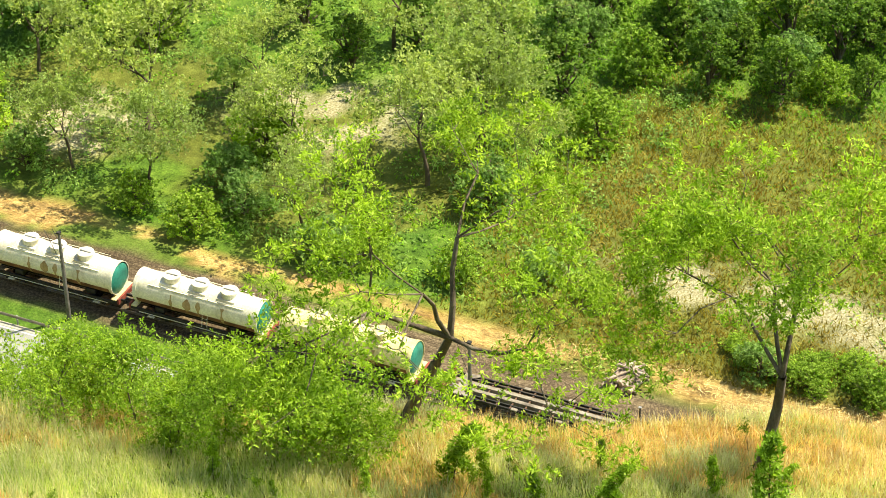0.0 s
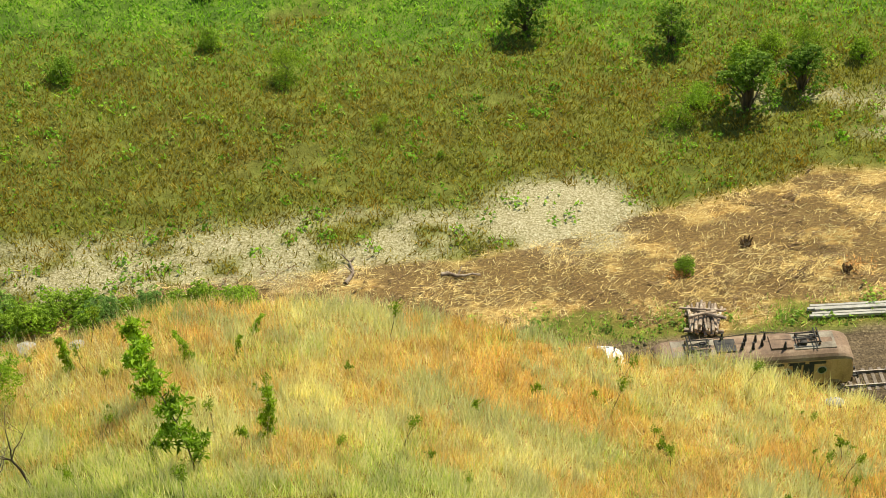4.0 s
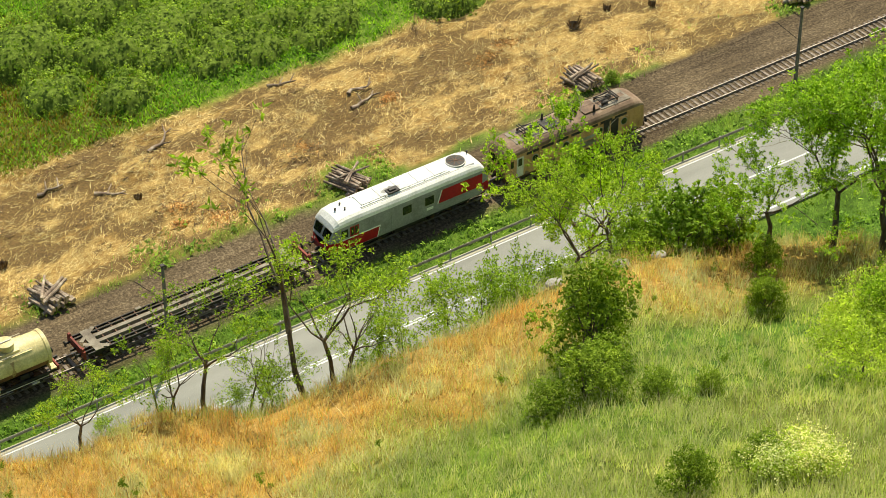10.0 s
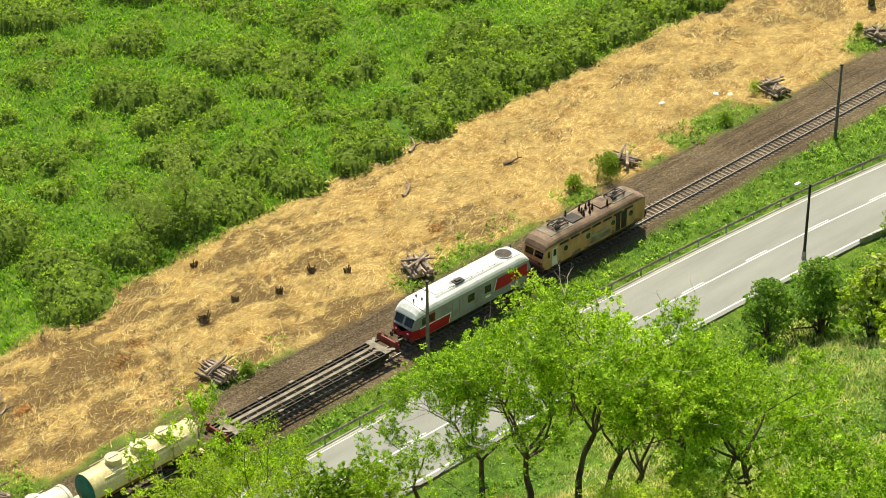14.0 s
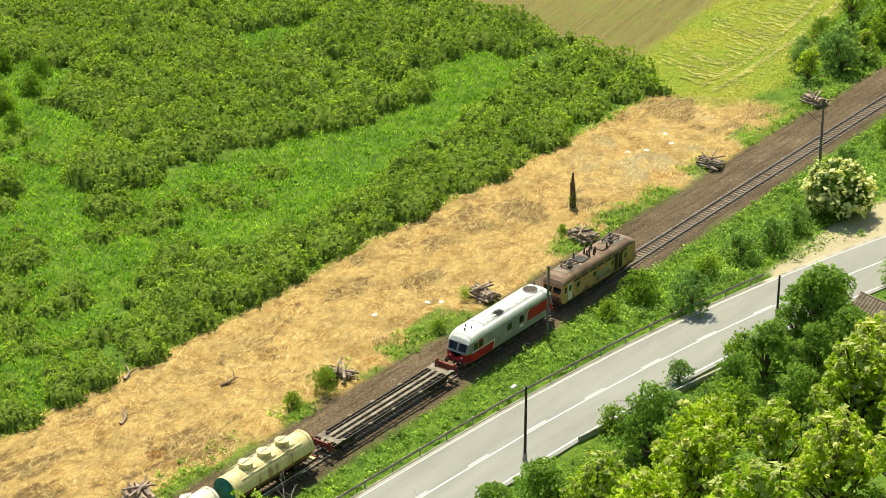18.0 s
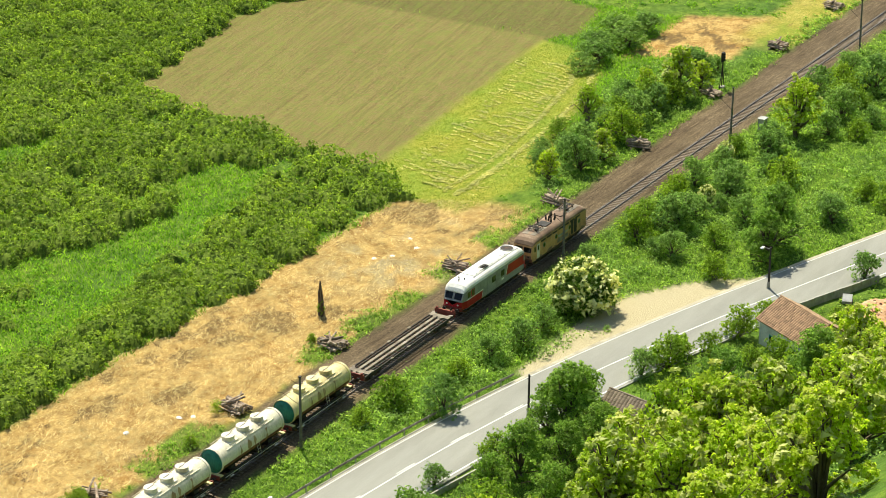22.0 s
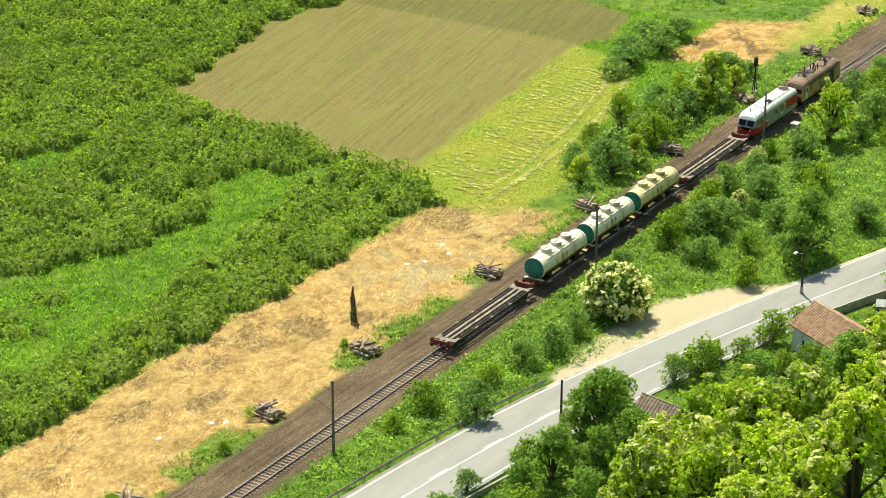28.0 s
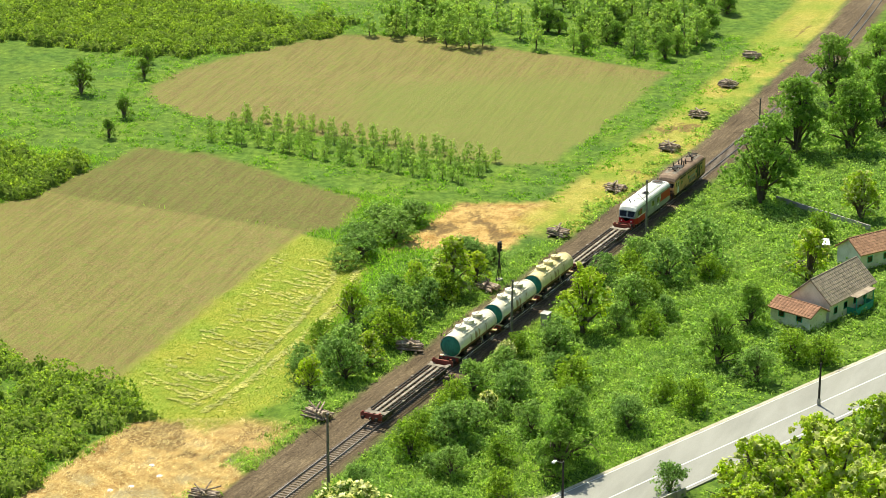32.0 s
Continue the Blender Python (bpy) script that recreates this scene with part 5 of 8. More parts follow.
def tree_template(name, seed, label, leaf_mat, tall, leaves, leaf, blob=0.45, category="tree", corners=4, bloom_mat=None, bloom=0, per=10, tuft=0.3, dead=0, **kw):
    rng = np.random.RandomState(seed)
    segs, tips = grow(rng, tall, **kw) if kw else wand(rng, tall)
    top = np.percentile(segs[:, 5], 98)
    k = tall / top
    segs[:, :6] *= k
    tips = tips * k
    th = thing(name, pose(0, 0, -900), label, category)
    v, f = twig_tubes(segs, 3 if tall < 3 else 4)
    stems = link_mesh("trunk", v, f, M_BARK, th, smooth=True)
    if category == "plant" or not kw:
        stems.name = "stem"
        tagged(stems, kind="stuff")
    if dead:
        # pale dead twigs that stick out through the foliage
        old = []
        for e in tips[rng.randint(0, len(tips), dead)]:
            d = np.array((e[0], e[1], 0.4 * tall * rng.uniform(0.2, 1.0)))
            p, r = e - d / np.linalg.norm(d) * 0.4, 0.022
            for _ in range(4):
                d = d / np.linalg.norm(d) + rng.normal(size=3) * 0.28
                q = p + d / np.linalg.norm(d) * rng.uniform(0.25, 0.45)
                old.append((*p, *q, r, r * 0.7))
                if rng.uniform() < 0.6:
                    g = d + rng.normal(size=3) * 0.8
                    old.append((*q, *(q + g / np.linalg.norm(g) * rng.uniform(0.2, 0.5)), r * 0.5, r * 0.25))
                p, r = q, r * 0.7
        v, f = twig_tubes(old, 3)
        tagged(link_mesh("dead_branch", v, f, M_DEADTWIG, th, smooth=True), "pale dead twigs", kind="stuff")
    if leaves:
        # tufts at the ends of twigs, some twigs bare
        ends = tips[rng.uniform(0, 1, len(tips)) < 0.8]
        n = leaves // per
        c = ends[rng.randint(0, len(ends), n)] + rng.normal(size=(n, 3)) * blob * np.array((1, 1, 0.65))
        if category == "bush":
            low, a, q = n // 3, rng.uniform(0, 6.28, n // 3), np.sqrt(rng.uniform(0, 0.8, n // 3)) * (1 + 0.25 * rng.normal(size=n // 3))
            c[:low] = np.stack([q * np.cos(a), q * np.sin(a), rng.uniform(0.03, 0.65, low) * (1.2 - 0.6 * q)], -1)
        k = np.repeat(np.arange(n), per)
        e = rng.normal(size=(len(k), 3)) + np.array((0, 0, 0.3))
        e /= np.linalg.norm(e, axis=1)[:, None]
        p = c[k] + e * (tuft * rng.uniform(0.5, 1.2, n))[k][:, None] * rng.uniform(0.4, 1.0, (len(k), 1))
        p[:, 2] = np.maximum(p[:, 2], 0.03 if category == "bush" else 0.3)
        v, f = leaf_quads(rng, p, np.cross(e, rng.normal(size=e.shape)) + np.array((0, 0, 0.9)), leaf * np.ones(len(p)), 0.35, 3.2 if corners == 4 else 2.2, corners, e)
        link_mesh("crown", v, f, leaf_mat, th)
    if bloom:
        p = tips[rng.randint(0, len(tips), bloom)] + rng.normal(size=(bloom, 3)) * blob * np.array((1.1, 1.1, 0.7)) + np.array((0, 0, blob * 0.5))
        v, f = leaf_quads(rng, p, np.tile(np.array((0, 0, 1.0)), (bloom, 1)), leaf * 1.1 * np.ones(bloom), 0.9, 1.4, 3)
        link_mesh("blossom", v, f, bloom_mat, th)
    return th


def dense_tree(name, seed, label, leaf_mat, lobes, n, size, trunk_r=0.05, category="tree", hollow=0.72, gaps=0.4, bloom=0, bloom_mat=None, rough=1.0):
    """A unit plant, one metre in half-width: a short trunk with limbs into its lobes, and a crown of clumps."""
    rng = np.random.RandomState(seed)
    th = thing(name, pose(0, 0, -900), label, category)
    segs = []
    for c in lobes[::3]:
        c = np.array(c[:3])
        mid = np.array((c[0] * 0.25, c[1] * 0.25, c[2] * 0.5)) + rng.normal(size=3) * 0.04
        segs.append((0, 0, -0.1, *mid, trunk_r, trunk_r * 0.7))
        segs.append((*mid, *c, trunk_r * 0.7, trunk_r * 0.3))
        for _ in range(1):
            segs.append((*c, *(c + rng.normal(size=3) * 0.22), trunk_r * 0.3, trunk_r * 0.1))
    v, f = twig_tubes(segs, 3)
    link_mesh("trunk", v, f, M_BARK, th, smooth=True)
    v, f = lobe_leaves(rng, lobes, n, size, hollow, gaps, 9, rough)
    link_mesh("crown", v, f, leaf_mat, th)
    if bloom:
        L = np.array(lobes, float)
        L[:, 3:6] *= 1.06
        v, f = lobe_leaves(rng, L, bloom, size * 1.9, 0.98, 0.35, 8, rough)
        link_mesh("blossom", v, f, bloom_mat, th)
    return th


def lobes_of(seed, k, tall=1.5, low=0.45, r=0.55):
    """Many uneven lobes, low ones round the foot and a broken top."""
    rng = np.random.RandomState(seed)
    out = [(0, 0, tall * 0.55, r * 0.95, r * 0.95, tall * 0.34)]
    for i in range(k * 2):
        a = i * 2.4 + rng.uniform(-0.6, 0.6)
        f = rng.uniform(0, 1)
        z = low * 0.6 + (tall * 0.92 - low * 0.6) * f
        d = rng.uniform(0.3, 0.75) * math.sqrt(max(0.12, 1 - f * f * 0.95))
        rr = r * rng.uniform(0.38, 0.8)
        out.append((d * math.cos(a), d * math.sin(a), z, rr, rr, rr * rng.uniform(0.6, 1.0)))
    return out


def plant(src, x, y, scale, rng, sz=1.0, z=None, label="", group="", name=""):
    ground = float(height(x, y)) if z is None else z
    m = pose(x, y, ground - 0.05, rng.uniform(-3, 3), rng.uniform(-3, 3), rng.uniform(0, 360)) @ Matrix.Diagonal((scale, scale, scale * sz, 1))
    ob = copy_thing(src, m)
    if name:
        ob.name = name
    return tagged(ob, label, group=group)


T_BUSH = [dense_tree("bush", 11 + k, "dense deep-green bush on the bank beside the railway", M_LEAF_DEEP, lobes_of(3 + k, 20, 1.35, 0.15, 0.44), 3900, 0.053, 0.035, "bush", 0.72, 0.6) for k in range(3)]
T_GREEN = [dense_tree("bush", 21 + k, "fresh green leafy bush in tall grass", M_LEAF, lobes_of(13 + k, 20, 1.35, 0.15, 0.44), 3900, 0.053, 0.035, "bush", 0.72, 0.6) for k in range(3)]
T_ROUND = [dense_tree("tree", 31 + k, "round-crowned mid-green tree beside the road", M_LEAF_MID, lobes_of(23 + k, 26, 2.0, 0.5, 0.33), 12000, 0.04, 0.05, "tree", 0.55, 0.4) for k in range(2)]
T_LIME = [dense_tree("tree", 41 + k, "yellow-green tree with light feathery foliage", M_LEAF_LIME, lobes_of(33 + k, 34, 2.0, 0.5, 0.27), 6600, 0.044, 0.05, "tree", 0.4, 0.4, 350 + 450 * k, M_ACACIA) for k in range(3)]
T_WILLOW = [tree_template("willow_tree", 51 + k, "grey-green willow in the wood behind the railway", M_LEAF_WILLOW, 2.3, 6400, 0.03, 0.15, "tree", 3, per=12, tuft=0.085, trunk=0.05, depth=3, forks=4, spread=0.85, first=0.2) for k in range(2)]
T_WOOD = [dense_tree("tree", 61 + k, "dark green tree at the edge of the wood", M_LEAF_DARK, lobes_of(53 + k, 24, 2.0, 0.4, 0.33), 4400, 0.053, 0.05, "tree", 0.55, 0.4) for k in range(2)]
DOME = [(0, 0, 0.52, 0.82, 0.82, 0.72)] + [(0.56 * math.cos(a * 0.785), 0.56 * math.sin(a * 0.785), 0.34 + 0.07 * (a % 3), 0.4, 0.4, 0.36) for a in range(8)] + [(0.36 * math.cos(a * 1.257), 0.36 * math.sin(a * 1.257), 0.92 + 0.05 * (a % 2), 0.38, 0.38, 0.32) for a in range(5)] + [(0.04, 0, 1.12, 0.38, 0.38, 0.3)]
T_ELDER = dense_tree("elder_bush", 71, "elder bush covered in creamy white blossom beside the gravel", M_LEAF_DARK, DOME, 12000, 0.05, 0.035, "bush", 0.9, 1.0, rough=0.3, bloom=4200, bloom_mat=M_BLOSSOM)
T_ORCHARD = [dense_tree("fruit_tree", 81 + k, "young upright fruit tree in an orchard row", M_LEAF_YOUNG, [(0.16 * math.cos(q * 2.2 + k), 0.16 * math.sin(q * 2.2 + k), 0.5 + 0.27 * q, 0.72 - 0.06 * q, 0.72 - 0.06 * q, 0.42) for q in range(7)], 900, 0.105, 0.05, "tree", 0.5, 0.45) for k in range(2)]
T_NEAR = [tree_template("locust_tree", 7 + k, "young locust tree with airy bright green foliage on the hillside", M_LEAF_NEAR, 8.8, 25000, 0.044, 0.24, per=14, tuft=0.19, trunk=0.2, depth=4, forks=3, spread=1.05, lean=(0.12 - 0.2 * k, 0.0), first=0.26) for k in range(2)]
T_GROVE = [tree_template("locust_tree", 90 + k, "leafy locust tree in a grove on the hill's brow", M_LEAF_GROVE, 7.0, 15000, 0.062, 0.3, "tree", 3, per=24, tuft=0.21, dead=16, trunk=0.17, depth=4, forks=3, spread=0.86, first=0.2) for k in range(3)]
T_SPIKE = tree_template("flower_spike", 140, "tall weed with a yellow-green flower spike", M_SPIKE, 1.0, 420, 0.03, 0.02, "plant", 3, per=7, tuft=0.06)
T_SPARSE = [tree_template("locust_tree", 130 + k, "slender dark-trunked locust tree with thin foliage above the road", M_LEAF, 5.0, 3800, 0.046, 0.26, "tree", 3, per=14, tuft=0.2, trunk=0.11, depth=3, forks=3, spread=0.62, first=0.4) for k in range(2)]
T_SAPLING = [tree_template("sapling", 95 + k, "slender leafy green sapling standing in grass", M_LEAF_NEAR, 3.0, 1700, 0.055, 0.07, per=6, tuft=0.15) for k in range(3)]
T_BARE = tree_template("bare_tree", 99, "thin, nearly bare tree on the bank above the road", M_LEAF, 6.0, 260, 0.07, 0.2, per=8, tuft=0.2, trunk=0.1, depth=3, forks=2, spread=0.45, first=0.5)
T_SHRUB = tree_template("bare_shrub", 101, "grey leafless shrub in dry grass", M_LEAF, 1.9, 0, 0.1, 0.2, "bush", trunk=0.035, depth=4, forks=3, spread=0.9, first=0.25)
T_HILLBUSH = [tree_template("bush", 111 + k, "loose olive-green bush on the grassy hillside", M_LEAF_OLIVE if k == 0 else M_LEAF, 1.7, 5000, 0.036, 0.22, "bush", 3, per=12, tuft=0.14, trunk=0.03, depth=2, forks=6, spread=1.2, first=0.1, leafy_from=1) for k in range(2)]
T_HILLROUND = [dense_tree("bush", 114 + k, "rounded olive-green bush with a dark inside on the hillside", M_LEAF_OLIVE, lobes_of(73 + k, 16, 1.5, 0.15, 0.42), 9000, 0.034, 0.03, "bush", 0.62, 0.34) for k in range(2)]
T_PALE = tree_template("bush", 118, "pale yellow-green bush under the grove", M_LEAF_PALE, 1.4, 5000, 0.034, 0.2, "bush", 3, per=12, tuft=0.13, trunk=0.03, depth=2, forks=6, spread=1.2, first=0.1, leafy_from=1)
T_FLOWER = tree_template("flowering_bush", 119, "low bush topped with creamy flower heads in tall grass", M_LEAF_PALE, 1.4, 3600, 0.034, 0.2, "bush", 3, bloom_mat=M_BLOSSOM, bloom=1500, per=12, tuft=0.13, trunk=0.03, depth=2, forks=6, spread=1.2, first=0.1, leafy_from=1)
T_WEED = tree_template("weed", 121, "tall green weed standing in dry grass", M_LEAF_OLIVE, 0.9, 160, 0.03, 0.04, "plant", per=8, tuft=0.07, trunk=0.012, depth=2, forks=2, spread=0.12, first=0.5)
T_WEED2 = [tree_template("weed", 122 + k, "tall dark green weed standing in grass", M_LEAF_OLIVE, 0.9, 260, 0.022, 0.035, "plant", 3, per=8, tuft=0.07, trunk=0.012, depth=2, forks=2, spread=0.1, first=0.5) for k in range(2)]
TEMPLATES = T_SPARSE + T_HILLROUND + T_WEED2 + T_BUSH + T_GREEN + T_ROUND + T_LIME + T_WILLOW + T_WOOD + [T_ELDER] + T_ORCHARD + T_NEAR + T_GROVE + T_SAPLING + [T_BARE, T_SHRUB] + T_HILLBUSH + [T_WEED, T_PALE, T_FLOWER, T_SPIKE]

prng = np.random.RandomState(5)
# bank between the railway and the road: x, y, half-width
BANK_BUSHES = [(201.6, 124.0, 2.8), (203.1, 118.6, 3.1), (222.2, 119.3, 2.6), (217.5, 120.6, 2.5), (227.8, 119.3, 2.4), (211.5, 121.5, 2.0), (264.7, 119.1, 3.8), (255.8, 116.0, 2.6),
               (281.0, 119.1, 3.2), (277.0, 102.9, 2.9), (252.3, 108.5, 2.6), (316.5, 117.2, 3.6), (296.4, 120.0, 3.0), (330.6, 117.3, 4.2), (338.7, 115.5, 4.8), (323.0, 119.0, 3.4)]
for k, (x, y, r) in enumerate(BANK_BUSHES):
    plant(T_BUSH[k % 3] if k % 5 else T_GREEN[k % 3], x, y, r, prng, group="bushes between railway and road")
EDGE_BUSHES = [(298.9, 94.3, 3.3), (286.1, 98.3, 3.0), (307.8, 92.1, 3.2), (278.8, 103.9, 2.6), (287.9, 102.4, 2.2), (308.5, 88.7, 2.8), (247.9, 123.8, 2.2), (358.6, 103.6, 3.0), (196.0, 124.6, 1.6), (262.0, 92.5, 2.6),
               (238.2, 98.9, 2.8), (226.2, 102.3, 3.3), (222.6, 104.0, 2.4), (232.5, 91.9, 2.7), (196.7, 108.6, 2.2), (187.9, 110.6, 1.9), (183.1, 101.5, 3.6), (175.8, 110.9, 2.0), (179.0, 106.5, 3.0)]
for k, (x, y, r) in enumerate(EDGE_BUSHES):
    plant((T_GREEN if k % 3 else T_BUSH)[k % 3], x, y, r, prng, group="bushes along the road")
for x, y, r in [(265.3, 106.1, 4.4), (260.3, 104.8, 3.6), (372.6, 117.0, 7.0), (403.7, 120.7, 6.6), (409.6, 113.2, 6.2), (438.1, 124.4, 6.2), (203.9, 103.4, 4.8), (425, 112, 6.5), (446, 118, 6.5)]:
    plant(T_ROUND[int(x) % 2], x, y, r, prng, group="round trees by the road and gardens")
for x, y, r in [(306.0, 120.0, 4.7), (371.8, 101.0, 3.8), (227.1, 80.0, 4.4), (198.1, 84.9, 5.4), (200.2, 79.3, 5.1), (201.8, 73.5, 4.8), (177.3, 72.5, 5.6), (160.4, 58.9, 5.4), (179.4, 86.7, 5.2), (177.7, 79.1, 4.7),
                (253.2, 80.3, 6.0), (262.2, 76.7, 5.6), (272.7, 72.0, 5.4), (236.7, 67.2, 6.2), (293.1, 72.2, 4.6), (215, 70, 5.4), (188, 66, 5.4), (245, 58, 6.0), (218, 58, 6.0), (163.9, 86.1, 4.4), (144.9, 87.6, 5.0), (155.0, 76.0, 5.0), (166, 66, 5.2)]:
    plant(T_LIME[int(x) % 3], x, y, r, prng, group="light green trees below the hill")
plant(T_ELDER, 235.9, 118.2, 3.9, prng, 1.12)
for x, y, r in [(291.2, 124.6, 1.3), (274.8, 119.8, 1.2)]:
    plant(T_ELDER, x, y, r, prng, 1.6, label="small elder bush with a few creamy blossoms")
plant(T_ELDER, 418.0, 104.0, 3.0, prng)
for x, y, r in [(172.8, 105.0, 4.0), (178.6, 101.2, 3.4), (155.6, 104.8, 4.0), (151.0, 107.4, 3.4), (182.0, 93.7, 3.4), (168, 98, 3.8)]:
    plant(T_ROUND[int(x) % 2], x, y, r, prng, group="trees at the foot of the hill")
for x, y, r in [(230.6, 89.0, 1.7), (232.5, 84.6, 1.6), (231.5, 94.5, 2.0), (226.0, 87.0, 3.2), (231.8, 99.6, 2.2), (229.5, 102.4, 2.0), (243.5, 97.6, 2.2), (249.0, 91.0, 1.2), (246.0, 88.0, 1.6)]:
    plant(T_GREEN[int(x) % 3], x, y, r, prng, group="garden bushes", label="leafy garden bush beside the cottage")
for x, y, r in [(203.1, 105.4, 3.4), (209.5, 104.6, 2.8), (193.9, 104.0, 3.4), (188.5, 104.6, 2.6), (201.0, 98.0, 3.6), (196.4, 100.0, 3.2), (216.0, 92.0, 4.4), (219.0, 82.0, 4.2)]:
    plant(T_ROUND[int(x) % 2], x, y, r, prng, group="trees at the foot of the hill")
# far side of the railway
for x, y, r in [(277.9, 140.6, 4.2), (291.3, 140.8, 4.4), (313.0, 142.4, 4.4), (306.5, 143.5, 4.0), (325.0, 144.6, 3.2), (284.0, 143.0, 3.6), (299.0, 142.6, 3.8), (283, 139.6, 2.6), (318, 140.6, 2.6)]:
    plant((T_BUSH[0], T_GREEN[0], T_BUSH[1], T_LIME[1], T_BUSH[2])[int(x) % 5], x, y, r * 0.95, prng, 0.95, group="bushes beyond the railway", label="tall fresh green bush on the far side of the railway")
for x, y, r in [(321.9, 160.1, 4.0), (331.5, 159.6, 4.4), (339.5, 160.4, 3.8), (327, 163, 3.8), (336, 164, 3.8), (316.5, 160.5, 3.0)]:
    plant(T_BUSH[int(x) % 3], x, y, r, prng, 0.7, group="thicket between the fields", label="dense thicket bush between ploughed fields")
for x, y, r in [(-100.8, 153.9, 6.0), (-103.5, 145.7, 4.0), (-86.6, 153.5, 4.4), (-71.9, 161.7, 4.6), (-65.1, 160.6, 3.2), (-114.7, 157.8, 4.6), (-94, 162, 4.0), (128.5, 162.5, 2.8), (122, 161, 2.4)]:
    plant(T_WILLOW[int(abs(x)) % 2], x, y, r, prng, group="willows behind the railway")
for x, y, r in [(-68.5, 174.2, 4.2), (-55.3, 185.1, 2.6), (-76.6, 176.2, 4.4), (-88.7, 171.0, 3.4), (-84.6, 177.2, 3.6), (-50.2, 182.9, 2.6), (-62.6, 185.3, 3.4), (-96, 176, 4.2), (-108, 172, 4.4), (23.5, 180.1, 3.0), (35.9, 176.5, 2.6),
                (40.7, 165.9, 3.6), (46.0, 168.4, 2.9), (-120, 165, 4.5), (-70, 190, 4), (-45, 192, 3.6)]:
    plant(T_WOOD[int(abs(x)) % 2], x, y, r, prng, 0.85, group="dark trees behind the clearing")
CLEARING_EDGE = [(-89.3, 142.0, 3.4), (-86.6, 146.0, 3.3), (-95.9, 143.2, 2.8), (-77.1, 142.2, 3.4), (-73.7, 143.5, 2.8), (-59.4, 146.9, 2.7), (-54.3, 146.5, 2.2), (-22.8, 144.0, 2.9), (-19.3, 142.8, 2.1), (-13.6, 142.9, 2.2), (-6.3, 144.6, 1.8), (-10.2, 143.6, 2.0),
                 (-30.0, 142.5, 2.6), (-39.0, 142.0, 2.6), (-66.0, 144.5, 2.8), (-108, 145, 3.2)]
for k, (x, y, r) in enumerate(CLEARING_EDGE):
    plant((T_BUSH if k % 2 else T_GREEN)[k % 3], x, y, r, prng, 0.85, group="bushes at the clearing's edge", label="leafy bush at the edge of the cut clearing")
LONE = [(1.5, 174.7, 1.7), (-33.9, 176.9, 2.2), (-18.0, 177.3, 1.7), (9.1, 166.8, 0.7), (31.6, 144.7, 1.1), (160.0, 138.9, 1.3), (164.6, 138.4, 1.5), (165.9, 139.3, 1.4), (182.3, 137.4, 1.1), (190.4, 139.8, 0.8), (114.6, 137.2, 0.9), (211.0, 141.0, 0.8), (-27, 168, 0.8), (14, 162, 0.5), (-5, 181, 1.4), (34.6, 165.0, 1.9), (37.0, 167.5, 1.5), (41.6, 171.8, 2.2), (47.0, 172.6, 1.8), (52.3, 172.6, 1.6), (44.5, 174.5, 1.6)]
for k, (x, y, r) in enumerate(LONE):
    plant((T_GREEN if k % 3 else T_HILLBUSH)[k % 2], x, y, r, prng, label="small bright bush standing alone in cut grass", group="lone bushes")
for x, y, r in [(188, 218.5, 3.4), (191.5, 226, 3.2), (199, 230, 3.0), (184, 224, 3.4), (195, 236, 3.4), (206, 236, 3.0), (249, 240, 3.4), (256, 244, 3.4), (244, 246, 3.2), (262, 239, 2.6), (252, 251, 3.6), (238, 243, 3.0)]:
    plant(T_WILLOW[int(x) % 2], x, y, r, prng, label="pale grey-green tree standing over the thicket", group="pale trees in the thicket")
for x, y, r in [(197.5, 219.5, 2.0), (204.5, 222, 2.2), (210, 226, 2.0), (200.5, 223.5, 1.6), (193.5, 214, 1.8), (208, 231, 2.2)]:
    plant(T_GREEN[int(x) % 3], x, y, r, prng, label="fresh green bush in the overgrown glade", group="bushes in the glade")
for x, y, r in [(265.2, 217.6, 1.5), (269.6, 216.6, 1.7)]:
    plant(T_LIME[int(x) % 3], x, y, r, prng, label="small bright tree at the field's corner", group="trees at the field's corner")
# orchard rows between the ploughed fields, and the trees beyond them
for row, (x0, y0, x1, y1) in enumerate([(381.0, 213.0, 375.5, 163.0), (376.5, 213.0, 371.0, 162.0), (372.0, 213.0, 367.0, 162.0), (367.0, 211.0, 362.8, 162.5)]):
    n = 22
    for k in range(n):
        f = k / (n - 1)
        plant(T_ORCHARD[(k + row) % 2], x0 + (x1 - x0) * f + prng.uniform(-0.8, 0.8), y0 + (y1 - y0) * f + prng.uniform(-0.8, 0.8), prng.uniform(0.95, 1.3), prng, 1.0, group="orchard rows")
for k in range(120):
    f = prng.uniform(0, 1)
    x, y = 440 + 52 * prng.uniform(0, 1) ** 1.2 + 16 * f, 226 - 66 * f
    plant(T_ORCHARD[k % 2] if k % 3 else T_ROUND[k % 2], x, y, prng.uniform(2.0, 2.9), prng, label="orchard tree in grass beyond the ploughed field", group="far orchard")
for x, y, r in [(383, 247, 3.2), (398, 243, 2.0), (372, 231, 2.0), (360, 226.5, 1.8), (409, 249, 1.8)]:
    plant(T_WOOD[int(x) % 2], x, y, r, prng, label="dark bush standing in the far meadow", group="meadow bushes")
